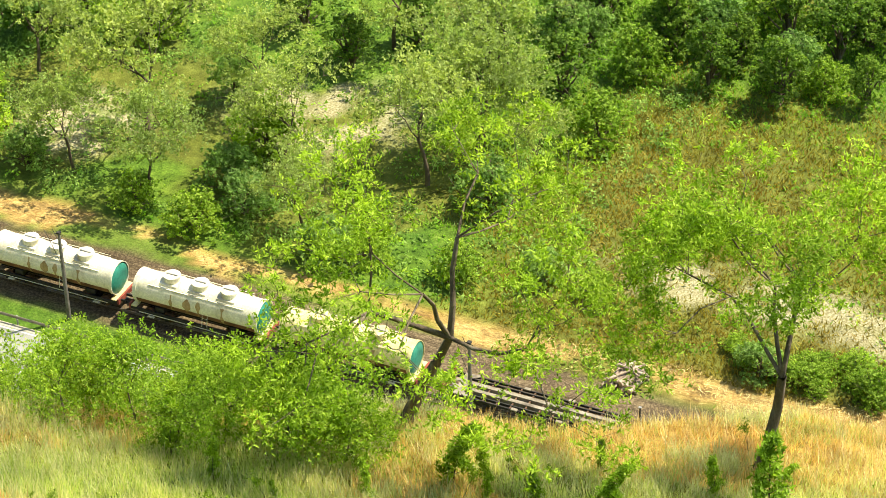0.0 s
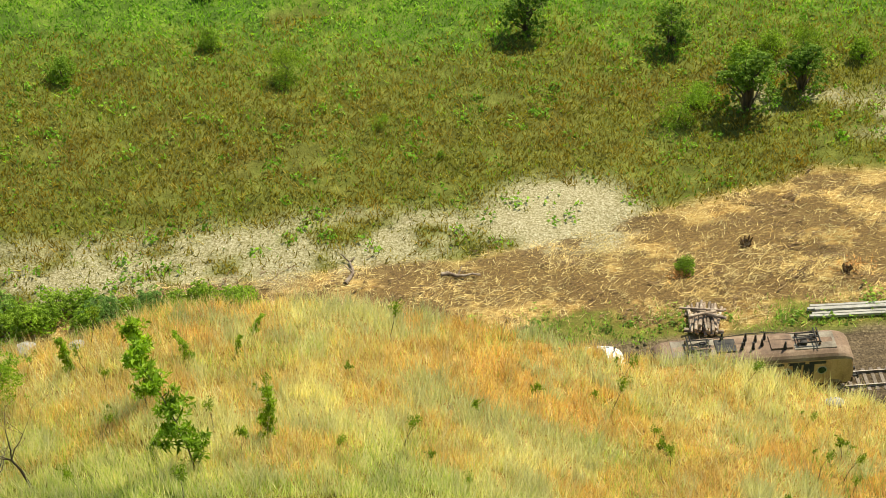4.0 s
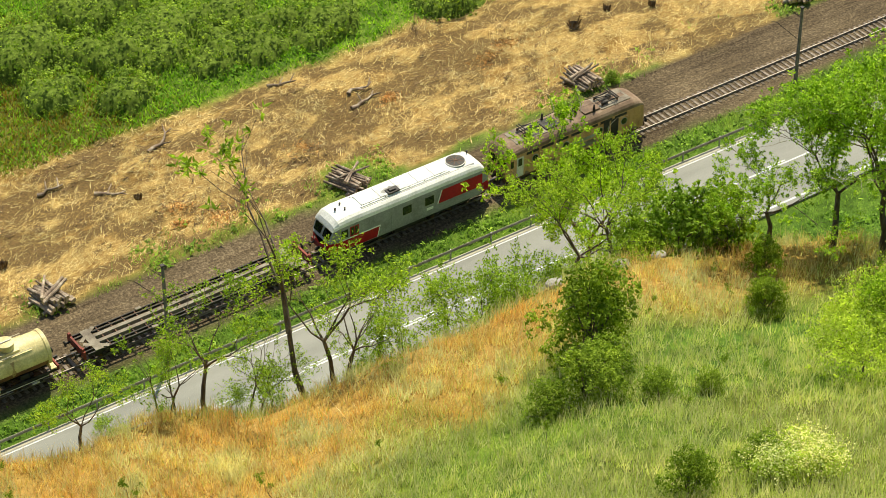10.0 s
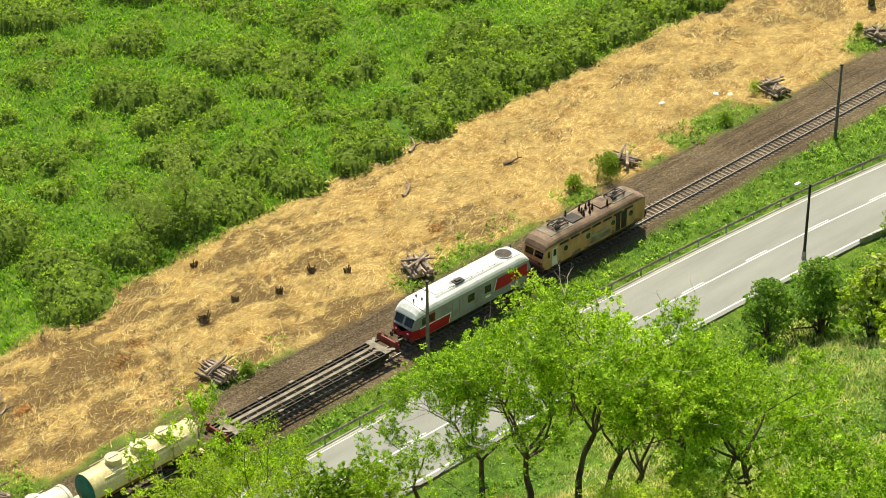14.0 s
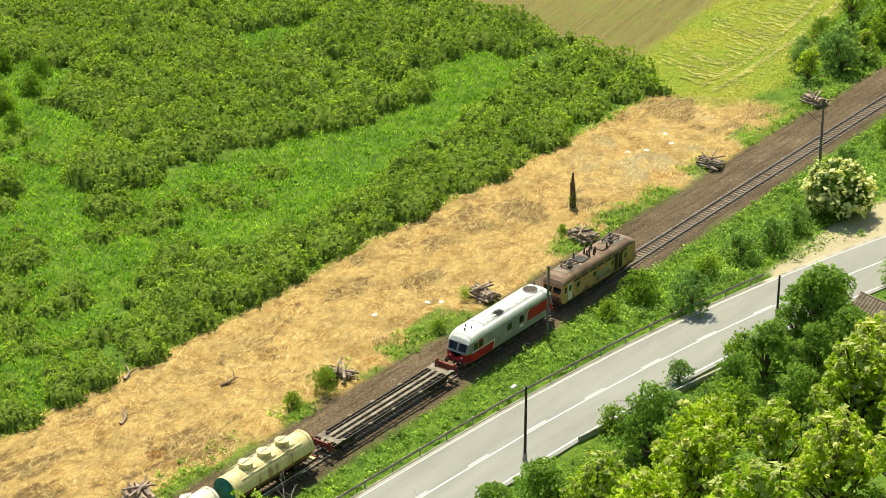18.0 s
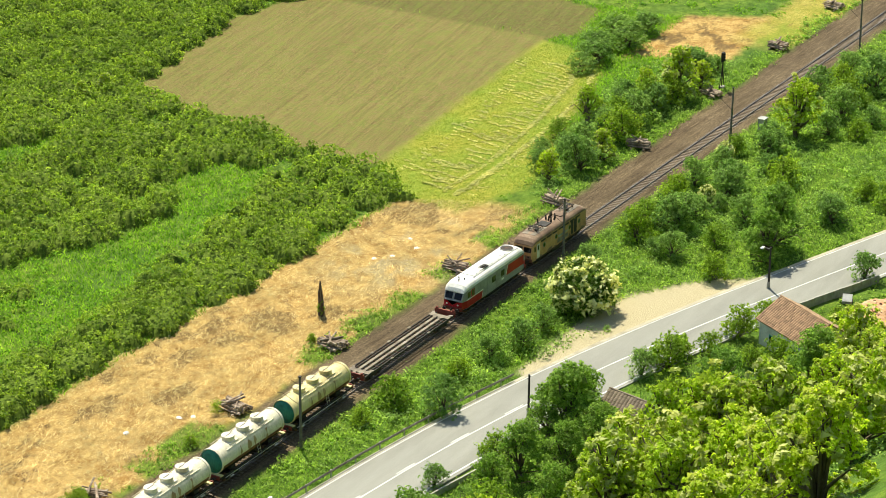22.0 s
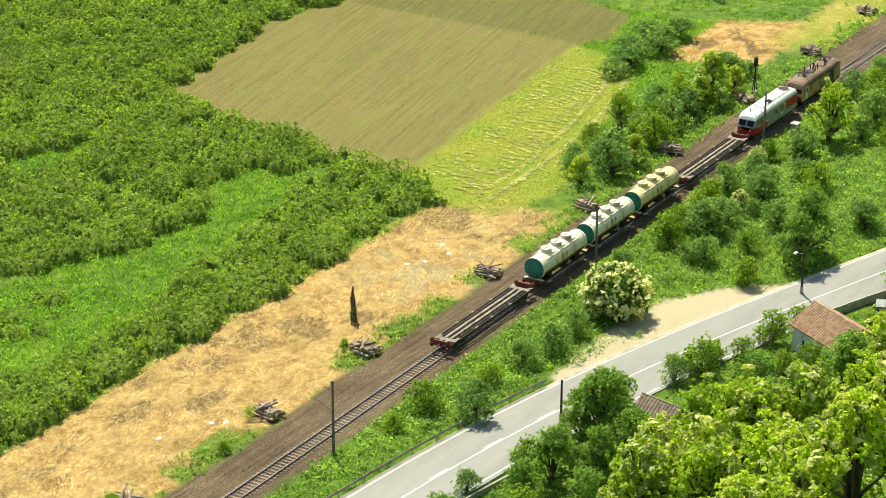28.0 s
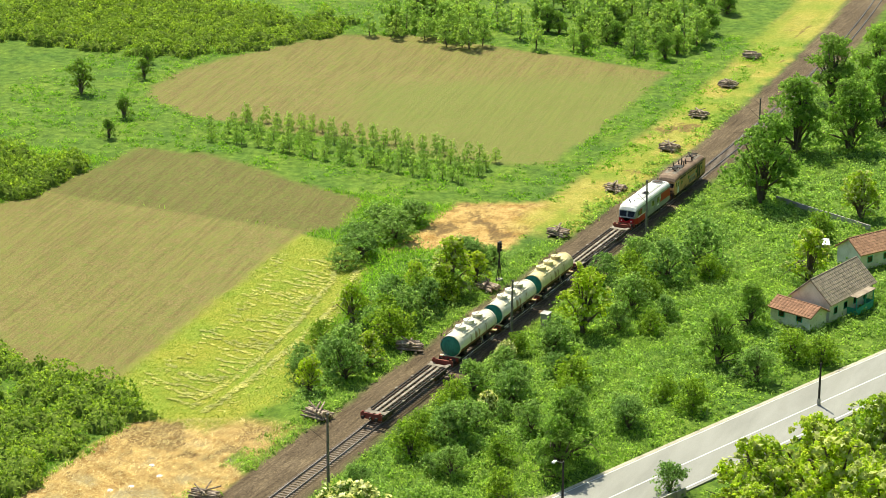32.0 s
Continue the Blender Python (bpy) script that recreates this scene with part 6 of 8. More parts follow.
# hillside
for k, (x, y) in enumerate(((-20.5, 41.4), (-11.8, 43.3))):
    copy_thing(T_NEAR[k], pose(x, y, float(height(x, y)) - 0.1, 0, 0, 20 + 200 * k))
for k, (x, y, r) in enumerate([(-27.1, 38.5, 1.25), (-25.0, 38.6, 1.15), (-29.5, 40.5, 1.3), (-31.5, 38.0, 1.2), (-34.5, 36.5, 1.3), (-23.3, 37.5, 1.0), (-20.4, 38.0, 1.0), (-7.4, 43.3, 0.95), (-33, 41, 1.4), (-37, 40, 1.4), (-28.5, 43.5, 1.5), (-25.5, 43.5, 1.1)]):
    plant(T_HILLBUSH[k % 4 != 0], x, y, r, prng, label="leafy green bush on the grassy hillside", group="hillside bushes")
for x, y, r, k in [(33.2, 40.2, 1.9, 0), (33.9, 40.9, 1.3, 0), (30.9, 37.4, 1.35, 1), (32.0, 38.2, 1.1, 1), (30.0, 37.9, 0.9, 1), (32.4, 36.2, 0.8, 1), (34.0, 36.0, 0.6, 1), (40.3, 40.5, 0.85, 1), (40.4, 40.8, 0.7, 1), (27.6, 29.6, 0.9, 0), (30.0, 29.6, 1.0, 0), (47.7, 39.4, 1.25, 0), (49.2, 38.7, 1.4, 0), (50.8, 37.8, 1.5, 0), (46.0, 39.6, 0.9, 1), (52.6, 37.1, 1.5, 0), (54.2, 36.2, 1.5, 0), (42.9, 43.3, 0.8, 0), (48.2, 37.4, 1.3, 0), (56.0, 35.4, 1.5, 0), (51.8, 38.9, 1.1, 0)]:
    plant(T_PALE if x > 44 else T_HILLROUND[k], x, y, r, prng, 0.8 if 29 < x < 34.5 and y < 39 else 1.1, group="hillside bushes")
for x, y, r in [(42.2, 46.8, 1.8), (43.4, 46.3, 1.7), (41.0, 47.2, 1.4)]:
    plant(T_GREEN[int(x) % 3], x, y, r, prng, 1.15, group="shrubs above the road", label="leafy green shrub at the edge of the grove")
for x, y, s in [(43.6, 45.4, 0.9), (43.0, 45.0, 0.75)]:
    plant(T_SHRUB, x, y, s, prng, group="shrubs above the road")
for x, y, s in [(53.3, 39.4, 0.9), (48.8, 40.8, 0.8), (55.6, 38.0, 0.9), (45.5, 43.2, 0.8), (53.0, 39.7, 0.75), (56.0, 38.1, 0.8)]:
    plant(T_SPIKE, x, y, s, prng, group="flower spikes under the grove")
for x, y, r in [(29.6, 29.0, 0.9), (31.0, 29.2, 1.0), (30.6, 28.4, 0.9)]:
    plant(T_FLOWER, x, y, r, prng, 0.8, group="flowering bushes")
for x, y, s in [(44.2, 44.8, 0.6), (46.1, 43.6, 0.76), (47.7, 42.9, 0.95), (50.4, 45.2, 0.95), (53.1, 41.1, 0.95), (55.4, 39.4, 1.0), (52.6, 43.6, 1.0), (57.0, 41.6, 1.05), (58.6, 36.8, 1.0), (60.5, 39.0, 1.05), (55.0, 44.5, 1.0), (62.0, 35.5, 1.05), (49.6, 42.4, 1.0), (56.6, 38.9, 1.05), (60.2, 37.4, 1.1)]:
    plant(T_GROVE[int(x * 10) % 3], x, y, s, prng, group="grove on the brow")
# trees and shrubs on the bank between the spur and the road
for x, y, s in [(27.9, 46.9, 1.35), (23.4, 47.1, 0.45), (23.0, 46.9, 0.4), (29.4, 47.0, 0.6), (26.2, 47.4, 0.5), (31.0, 47.6, 0.6), (34.4, 47.8, 0.5)]:
    plant(T_BARE, x, y, s, prng, group="thin trees above the road")
for k, (x, y, s) in enumerate([(20.6, 47.3, 0.62), (24.6, 47.2, 0.8), (28.9, 46.8, 1.05), (29.6, 47.2, 0.7), (38.8, 48.3, 1.0), (41.0, 48.6, 0.9), (23.6, 47.2, 0.5), (26.6, 47.5, 0.55)]):
    plant(T_SPARSE[k % 2], x, y, s, prng, 1.0, group="trees above the road")
plant(T_GROVE[0], 45.0, 55.3, 0.95, prng, 1.2, group="trees above the road", label="slender locust tree on the bank above the road")
for x, y, r, sz in [(27.1, 47.4, 0.8, 1.3), (30.4, 47.5, 0.85, 1.2), (31.9, 47.3, 1.05, 1.2), (33.7, 47.5, 1.2, 1.2), (35.2, 47.5, 1.1, 1.1), (36.4, 48.2, 1.2, 1.3), (37.4, 48.3, 1.0, 1.1), (40.2, 49.0, 0.9, 1.1), (42.4, 49.0, 1.1, 1.2), (43.9, 48.7, 1.2, 1.1), (45.5, 49.0, 1.0, 1.1), (25.6, 47.5, 0.55, 1.2), (21.8, 47.6, 0.45, 1.1)]:
    plant(T_HILLBUSH[1], x, y, r, prng, sz, group="shrubs above the road", label="bright green shrub on the bank above the road")
for x, y, s in [(-2.1, 37.6, 1.0), (-3.3, 41.6, 0.85), (-7.2, 41.0, 0.75), (-10.5, 39.7, 1.0), (-17.9, 38.8, 0.85), (42.3, 43.1, 0.5), (-14.5, 39.8, 0.7), (-24.0, 36.2, 0.7)]:
    plant(T_SAPLING[int(abs(x)) % 3], x, y, s, prng, group="hillside saplings")
plant(T_SHRUB, -5.7, 38.6, 1.35, prng)
plant(T_SHRUB, -6.6, 38.2, 1.1, prng)
plant(T_SHRUB, -8.0, 40.2, 0.7, prng)
for x, y, s in [(6.0, 43.3, 0.9), (9.0, 41.8, 1.05), (13.9, 43.7, 1.0), (-1.1, 38.3, 0.95), (3.0, 38.3, 0.6), (4.4, 41.5, 0.8), (1.5, 43.0, 0.7), (16.5, 42.0, 0.8), (11.5, 40.0, 0.7), (19.8, 42.8, 0.9), (7.6, 44.6, 0.6), (-3.6, 44.0, 0.6), (26.0, 40.0, 0.7)]:
    plant(T_WEED, x, y, s, prng, group="weeds on the hillside")


def fill(sources, count, x0, x1, y0, y1, gap, r0, r1, seed, label, group, ok=None, sz=1.0):
    """Plants at random places, kept apart."""
    rng = np.random.RandomState(seed)
    put = []
    for _ in range(count * 30):
        x, y = rng.uniform(x0, x1), rng.uniform(y0, y1)
        if (ok is None or ok(x, y)) and all((x - a) ** 2 + (y - b_) ** 2 > gap * gap for a, b_ in put):
            put.append((x, y))
            plant(sources[len(put) % len(sources)], x, y, rng.uniform(r0, r1), rng, sz, label=label, group=group)
            if len(put) >= count:
                return


def below_road(x, y):
    d = float(road_y(x)) - y
    return 19 < d < 62 and math.hypot(x - 237, y - 89) > 11.5 and math.hypot(x - 252, y - 88) > 7 and math.hypot(x - 210, y - 99.5) > 5


fill(T_LIME, 34, 132, 300, 30, 100, 6.0, 3.6, 5.4, 901, "yellow-green tree in the wood below the road", "light green trees below the hill", below_road)
fill(T_WILLOW + T_BUSH[:1] + T_GREEN[:1], 20, -128, -58, 143, 176, 4.6, 3.0, 5.4, 902, "grey-green willow in the thick wood behind the railway", "willows behind the railway", lambda x, y: y > 142.5 + 0.45 * max(0, x + 84) and math.hypot(x + 107, y - 153) > 7 and math.hypot(x + 80, y - 165) > 5)
fill(T_WOOD + T_BUSH[:1] + T_GREEN[:1], 26, -75, -42, 180, 204, 3.8, 2.6, 4.2, 903, "dark green tree at the top edge of the meadow", "dark trees behind the clearing")
fill(T_BUSH + T_WOOD + T_GREEN, 16, -38, 62, 188, 203, 4.0, 1.6, 3.2, 904, "dark bush at the meadow's far edge", "dark bushes behind the meadow", None, 0.8)
fill(T_BUSH + T_GREEN, 26, 255, 345, 112, 125, 3.2, 1.6, 3.2, 905, "leafy bush in the strip between railway and meadow", "bushes between railway and road", lambda x, y: y > road_y(x) + 12 and abs(x - 306.3) > 2.5)
fill(T_BUSH + T_GREEN[:1] + T_LIME[:1], 18, 270, 328, 141.5, 149, 3.4, 1.8, 3.2, 906, "dense green bush beyond the railway", "bushes beyond the railway", lambda x, y: y > 139.5 + 0.02 * (x - 268) and abs(x - 320) > 4 and abs(x - 290) > 2.5)
fill(T_GREEN, 34, -42, -2, 142.0, 145.5, 1.3, 1.2, 2.2, 907, "low green hedge bush at the clearing's edge", "bushes at the clearing's edge", None, 0.7)
fill(T_HILLBUSH[1:], 30, -44, -20.5, 36, 47, 1.5, 1.0, 1.5, 908, "bright green shrub in a thicket on the hillside", "hillside bushes", lambda x, y: 43.5 < math.hypot(x, y) < 52 and (x < -27 or math.hypot(x, y) < 46.5), 1.05)
fill(T_WEED2, 90, -30, 44, 26, 50, 0.9, 0.7, 1.3, 911, "tall dark green weed standing in grass", "weeds on the hillside", lambda x, y: -15 < math.hypot(x, y) - np.interp(math.degrees(math.atan2(x, y)), BROW_AZ, BROW_R) < -0.8)
fill(T_SAPLING, 20, -26, 0, 34, 46, 1.1, 0.22, 0.5, 912, "leafy green sprig growing in dry grass", "hillside sprigs", lambda x, y: 39 < math.hypot(x, y) < 46)
fill([T_PALE, T_PALE, T_HILLBUSH[1]], 34, 38, 70, 20, 46, 1.6, 1.0, 1.45, 909, "pale green bush under the grove on the hill", "hillside bushes", lambda x, y: x > 1.09 * y and -15 < math.hypot(x, y) - np.interp(math.degrees(math.atan2(x, y)), BROW_AZ, BROW_R) < -7.5)
fill(T_ROUND + T_LIME, 6, 300, 440, 62, 108, 7.5, 2.6, 4.6, 910, "garden tree near the cottages", "garden trees", lambda x, y: y > road_y(x) + 10 and math.hypot(x - 330, y - 93) > 11 and math.hypot(x - 322, y - 96) > 6 and math.hypot(x - 351, y - 97) > 9 and y < 104 and not (376 < x < 402 and 100 < y))
for src in TEMPLATES:
    for o in (*src.children_recursive, src):
        bpy.data.objects.remove(o)


# thickets, herbs, grass and litter that nobody could count
def mounds(rng, x, y, r, tall, n, size):
    """Leaves over low mounds at many places at once."""
    k = rng.randint(0, len(x), n)
    d = rng.normal(size=(n, 3))
    d[:, 2] = np.abs(d[:, 2]) * 0.9 + 0.05
    d /= np.linalg.norm(d, axis=1)[:, None]
    lump = np.sin(d[:, 0] * 5 + k * 1.7) * np.sin(d[:, 1] * 6 + k * 0.9)
    rad = rng.uniform(0.68, 1.05, n) * (1 + 0.25 * lump)
    px, py = x[k] + d[:, 0] * r[k] * rad, y[k] + d[:, 1] * r[k] * rad
    pz = height(px, py) + d[:, 2] * tall[k] * rad
    return leaf_quads(rng, np.stack([px, py, pz], -1), d + np.array((0, 0, 0.5)), size * np.ones(n), 0.65, 1.7, 3)


def scatter(rng, x0, x1, y0, y1, n, accept):
    x, y = rng.uniform(x0, x1, n), rng.uniform(y0, y1, n)
    k = rng.uniform(0, 1, n) < accept(x, y)
    return x[k], y[k]


def off_fields(x, y):
    out = np.ones_like(x)
    for c in (FIELD_A, FIELD_A2, FIELD_B, MOWN, CLEAR2):
        out = out * (1 - inside(x, y, c, 2.0, 1.0))
    return out


def within(x, y, corners):
    """True inside an outline of any shape."""
    x, y = x + 2.4 * (fnoise(x, y, 4, 61) - 0.5), y + 2.4 * (fnoise(x, y, 4, 63) - 0.5)
    hit = np.zeros(np.shape(x), bool)
    for (x0, y0), (x1, y1) in zip(corners, corners[1:] + corners[:1]):
        if y0 != y1:
            hit ^= ((y0 > y) != (y1 > y)) & (x < (x1 - x0) * (y - y0) / (y1 - y0) + x0)
    return hit


# open green glades in the scrub
GLADE_EAST = [(205, 187), (214, 186), (224, 180), (234, 179), (242, 185), (254, 187), (255, 178), (253, 175), (243, 173), (232, 171), (221, 170), (212, 167), (192, 166), (180, 169), (190, 178)]
GLADE_FAR = [(231, 208), (239, 216), (248, 212), (255, 212), (243, 207)]
GLADE_WEST = [(40, 232), (150, 244), (198, 244), (212, 234), (213, 224), (205, 214), (201, 205), (198, 195), (193, 189), (200, 188), (206, 185), (214, 181), (204, 176), (190, 173), (175, 172), (166, 168), (158, 165), (148, 160), (40, 140)]


def thicket_weight(x, y):
    """How thickly scrub stands beyond the clearing: closed crowns but for the glades."""
    gap = y - straw_far(x)
    wood = smooth01(0.2, 0.9, gap) * (x > 140)
    for c in (GLADE_EAST, GLADE_FAR, GLADE_WEST):
        wood = wood * (1 - within(x, y, c))
    near = wood * (x < 345) * (y < 262 - 0.05 * x + 42 * smooth01(215, 250, x)) * ((x < 262 + 0.25 * np.clip(y - 160, 0, None)) | (y > 213))
    return np.maximum(near, inside(x, y, [(437, 226), (456, 230), (462, 300), (410, 298), (416, 247)], 3, 5, 8)) * off_fields(x, y)


# single clumps of scrub: x, y, half-width
SCRUB_NEAR = [(92, 174, 2.4), (92, 184, 1.5), (95, 177, 1.8), (111, 173, 4.9), (111, 157.5, 3.4), (120, 160, 2.4), (92, 167, 2.8), (95, 163, 2.1), (91, 160, 2.6), (101, 166, 1.6), (78, 160, 2.5), (97, 158.5, 2.1), (124, 163, 1.7), (87, 160, 2.0), (73, 164, 2.6), (84, 164, 2.6), (80, 167, 3.4), (86, 168, 3.4), (74, 171, 3.6), (82, 174, 3.8), (99, 160, 2.6), (102, 171, 3.0), (70, 178, 3.6), (89, 162, 2.6)]
SCRUB_MID = [(123, 196, 2.5), (124, 184, 2.0), (126, 180, 1.8), (134, 187, 1.2), (128, 192, 1.6), (141, 187, 3.3), (144, 181, 3.1), (139, 180, 2.4), (144, 176, 1.6), (128, 171, 1.9), (136, 173, 2.8), (140, 167, 3.2), (155, 173, 1.7), (109, 177, 2.6), (112, 175, 2.5), (116, 173, 2.3),
             (153, 178, 1.7), (136, 197, 1.7), (123, 175, 1.7), (113.5, 159.5, 2.6), (120, 162, 2.2), (127, 162, 3.2), (133, 161, 3.2), (140, 160.5, 2.7), (114, 164, 2.8)]
SCRUB_FAR = [(191, 194, 5.2), (178, 203, 4.0), (169, 200, 2.5), (184, 187, 3.0), (188, 182, 1.8), (167, 185, 2.6), (159, 179, 3.0), (155, 185, 3.0), (176, 198, 1.6), (164, 174, 2.3), (206, 214, 3.3), (197, 222, 3.0), (186, 221, 5.0), (150, 196, 3.0), (160, 208, 4.0), (145, 210, 3.5)]

srng = np.random.RandomState(77)
sx, sy = scatter(srng, 130, 462, 150, 300, 15000, thicket_weight)
sr = 0.7 + 1.5 * srng.uniform(0, 1, len(sx)) ** 2
st = 1.5 + 0.8 * sr * srng.uniform(0.6, 1.6, len(sx)) + 0.7 * (fnoise(sx, sy, 9, 65) - 0.5)
# low tangled scrub over the western glade
lx, ly = scatter(srng, 84, 205, 158, 226, 2600, lambda a, b: smooth01(2, 5, b - straw_far(a)) * smooth01(0.53, 0.62, fnoise(a, b, 7, 69)) * within(a, b, GLADE_WEST))
sx, sy, q = np.append(sx, lx), np.append(sy, ly), 0.5 + 1.0 * srng.uniform(0, 1, len(lx)) ** 2
sr, st = np.append(sr, q), np.append(st, 0.35 + 0.9 * q * srng.uniform(0.6, 1.3, len(lx)))
for x, y, r in SCRUB_NEAR + SCRUB_MID + SCRUB_FAR:
    k = int(5 + 3 * r)
    q = r * srng.uniform(0.35, 0.68, k)
    away, turn = (1.35 * r - q) * np.sqrt(srng.uniform(0.03, 1, k)), srng.uniform(0, 6.28, k)
    sx, sy, sr = np.append(sx, x + away * np.cos(turn)), np.append(sy, y + 0.8 * away * np.sin(turn)), np.append(sr, q)
    st = np.append(st, (0.7 + 0.95 * r) * srng.uniform(0.5, 1.15, k))


def scrub_mass(x, y, r, tall, share):
    """The closed crowns of the scrub as one lumpy sheet over its mounds, at a share of their height."""
    gx, gy = np.arange(66, 466, 0.64), np.arange(148, 304, 0.64)
    top = np.zeros((len(gx), len(gy)))
    for a, b, q, t in zip(x, y, r, tall):
        i0, i1, j0, j1 = *np.searchsorted(gx, (a - q, a + q)), *np.searchsorted(gy, (b - q, b + q))
        d = ((gx[i0:i1, None] - a) ** 2 + (gy[None, j0:j1] - b) ** 2) / (q * q)
        top[i0:i1, j0:j1] = np.maximum(top[i0:i1, j0:j1], t * np.sqrt(np.clip(1 - d, 0, 1)))
    X, Y = np.meshgrid(gx, gy, indexing="ij")
    bump_ = 0.35 * (vnoise(X, Y, 0.9, 91) - 0.5) + 0.25 * (vnoise(X, Y, 1.7, 92) - 0.5)
    Z = height(X, Y) + np.where(top > 0, share * top + (share - 0.2) * bump_, -0.3)
    n = np.arange(X.size).reshape(X.shape)
    f = np.stack([n[:-1, :-1], n[1:, :-1], n[1:, 1:], n[:-1, 1:]], -1)
    f = f[np.maximum(np.maximum(top[:-1, :-1], top[1:, :-1]), np.maximum(top[1:, 1:], top[:-1, 1:])) > 0]
    used, inv = np.unique(f, return_inverse=True)
    return np.stack([X, Y, Z], -1).reshape(-1, 3)[used], inv.reshape(f.shape)


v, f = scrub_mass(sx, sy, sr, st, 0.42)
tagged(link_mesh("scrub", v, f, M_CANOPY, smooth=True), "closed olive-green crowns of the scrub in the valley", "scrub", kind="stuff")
# tufts of leaves all over the sheet, as many on its steep sides as on its top
v, f = scrub_mass(sx, sy, sr, st, 0.76)
quad = v[f]
out = np.cross(quad[:, 2] - quad[:, 0], quad[:, 3] - quad[:, 1])
area = np.linalg.norm(out, axis=1)
out /= area[:, None] + 1e-9
tufts, per = 98000, 7
pick = srng.choice(len(f), tufts, p=np.minimum(area, 2.4) / np.minimum(area, 2.4).sum())
a, b = srng.uniform(0, 1, (2, tufts, 1))
at = (quad[pick, 0] * (1 - a) + quad[pick, 1] * a) * (1 - b) + (quad[pick, 3] * (1 - a) + quad[pick, 2] * a) * b
at = at + out[pick] * srng.uniform(-0.3, 0.3, (tufts, 1)) + srng.normal(size=(tufts, 3)) * 0.06
k = np.repeat(np.arange(tufts), per)
e = srng.normal(size=(len(k), 3)) + 0.7 * out[pick][k] + np.array((0, 0, 0.5))
e /= np.linalg.norm(e, axis=1)[:, None]
v, f = leaf_quads(srng, at[k] + e * (srng.uniform(0.18, 0.5, tufts)[k] * srng.uniform(0.4, 1.0, len(k)))[:, None], e + np.array((0, 0, 0.3)), np.interp(at[k, 0], (90, 160, 300), (0.165, 0.19, 0.23)), 0.5, 1.8, 3)
tagged(link_mesh("thicket", v, f, M_LEAF_SCRUB), "dense olive-green scrub covering the valley beyond the clearing", "scrub", kind="stuff")


def herb_weight(x, y):
    gap = y - straw_far(x)
    far = smooth01(-0.6, 1.0, gap) * (0.35 + 0.65 * smooth01(55, 80, x)) * smooth01(0.3, 0.5, fnoise(x, y, 5, 71))
    return far * off_fields(x, y)


hx, hy = scatter(srng, -125, 480, 140, 262, 26000, herb_weight)
v, f = mounds(srng, hx, hy, srng.uniform(0.5, 1.3, len(hx)), srng.uniform(0.2, 0.95, len(hx)), 150000, 0.22)
tagged(link_mesh("meadow_herbs", v, f, M_LEAF_MEADOW), "tall bright green herbs in the open glades", "herbs", kind="stuff")


def rough_weight(x, y):
    return zones(x, y)["weeds"] * (1 - zones(x, y)["pale"]) * smooth01(-75, -60, x) * smooth01(90, 72, x) * smooth01(-0.9, 0.3, y - straw_far(x)) * smooth01(0.12, 0.42, fnoise(x, y, 4, 75))


def blades(rng, x, y, tall, wide, lean=0.45):
    """Grass: one bent three-cornered blade each."""
    n = len(x)
    z = height(x, y)
    a = rng.uniform(0, 2 * np.pi, n)
    h = tall * rng.uniform(0.5, 1.3, n)
    dx, dy = rng.normal(size=n) * lean * h, rng.normal(size=n) * lean * h
    c, s = np.cos(a) * wide / 2, np.sin(a) * wide / 2
    v = np.stack([np.stack([x - c, y - s, z - 0.03], -1), np.stack([x + c, y + s, z - 0.03], -1), np.stack([x + dx, y + dy, z + h], -1)], 1)
    return v.reshape(-1, 3), np.arange(3 * n).reshape(n, 3)


def verge_weight(x, y):
    near = smooth01(2.6, 3.4, track_y(x) - y) * smooth01(5.3, 6.0, y - road_y(x))
    near = near * (1 - inside(x, y, [(213, 113), (232, 102), (262, 92), (253, 108), (243, 115.3), (231, 117), (217, 117)], 1.0, 1.0, 7))
    far = smooth01(6.0, 7.3, y - track_y(x)) * smooth01(11.5, 8.0, y - track_y(x)) * smooth01(0.36, 0.54, fnoise(x, y, 6, 41) + 0.3 * (x > 255))
    side = smooth01(5.3, 6.5, road_y(x) - y) * smooth01(18, 10, road_y(x) - y) * (x > 20)
    return np.maximum(np.maximum(near, far), 0.6 * side) * (0.45 + 0.55 * smooth01(0.35, 0.55, fnoise(x, y, 4, 81)))


gx, gy = scatter(srng, -60, 430, 60, 146, 60000, verge_weight)
v, f = mounds(srng, gx, gy, srng.uniform(0.35, 1.0, len(gx)), srng.uniform(0.15, 0.9, len(gx)), 130000, 0.23)
tagged(link_mesh("verge_herbs", v, f, M_LEAF_MID), "lush green herbs on the verges of track and road", "herbs", kind="stuff")


wx, wy = scatter(srng, -60, 340, 98, 142, 330000, lambda a, b: np.clip(1.6 * verge_weight(a, b), 0, 1))
v, f = blades(srng, wx, wy, 0.4, 0.085, 0.5)
tagged(link_mesh("verge_grass", v, f, M_LEAF_MID), "tall green grass on the verges of track and road", "grass", kind="stuff")


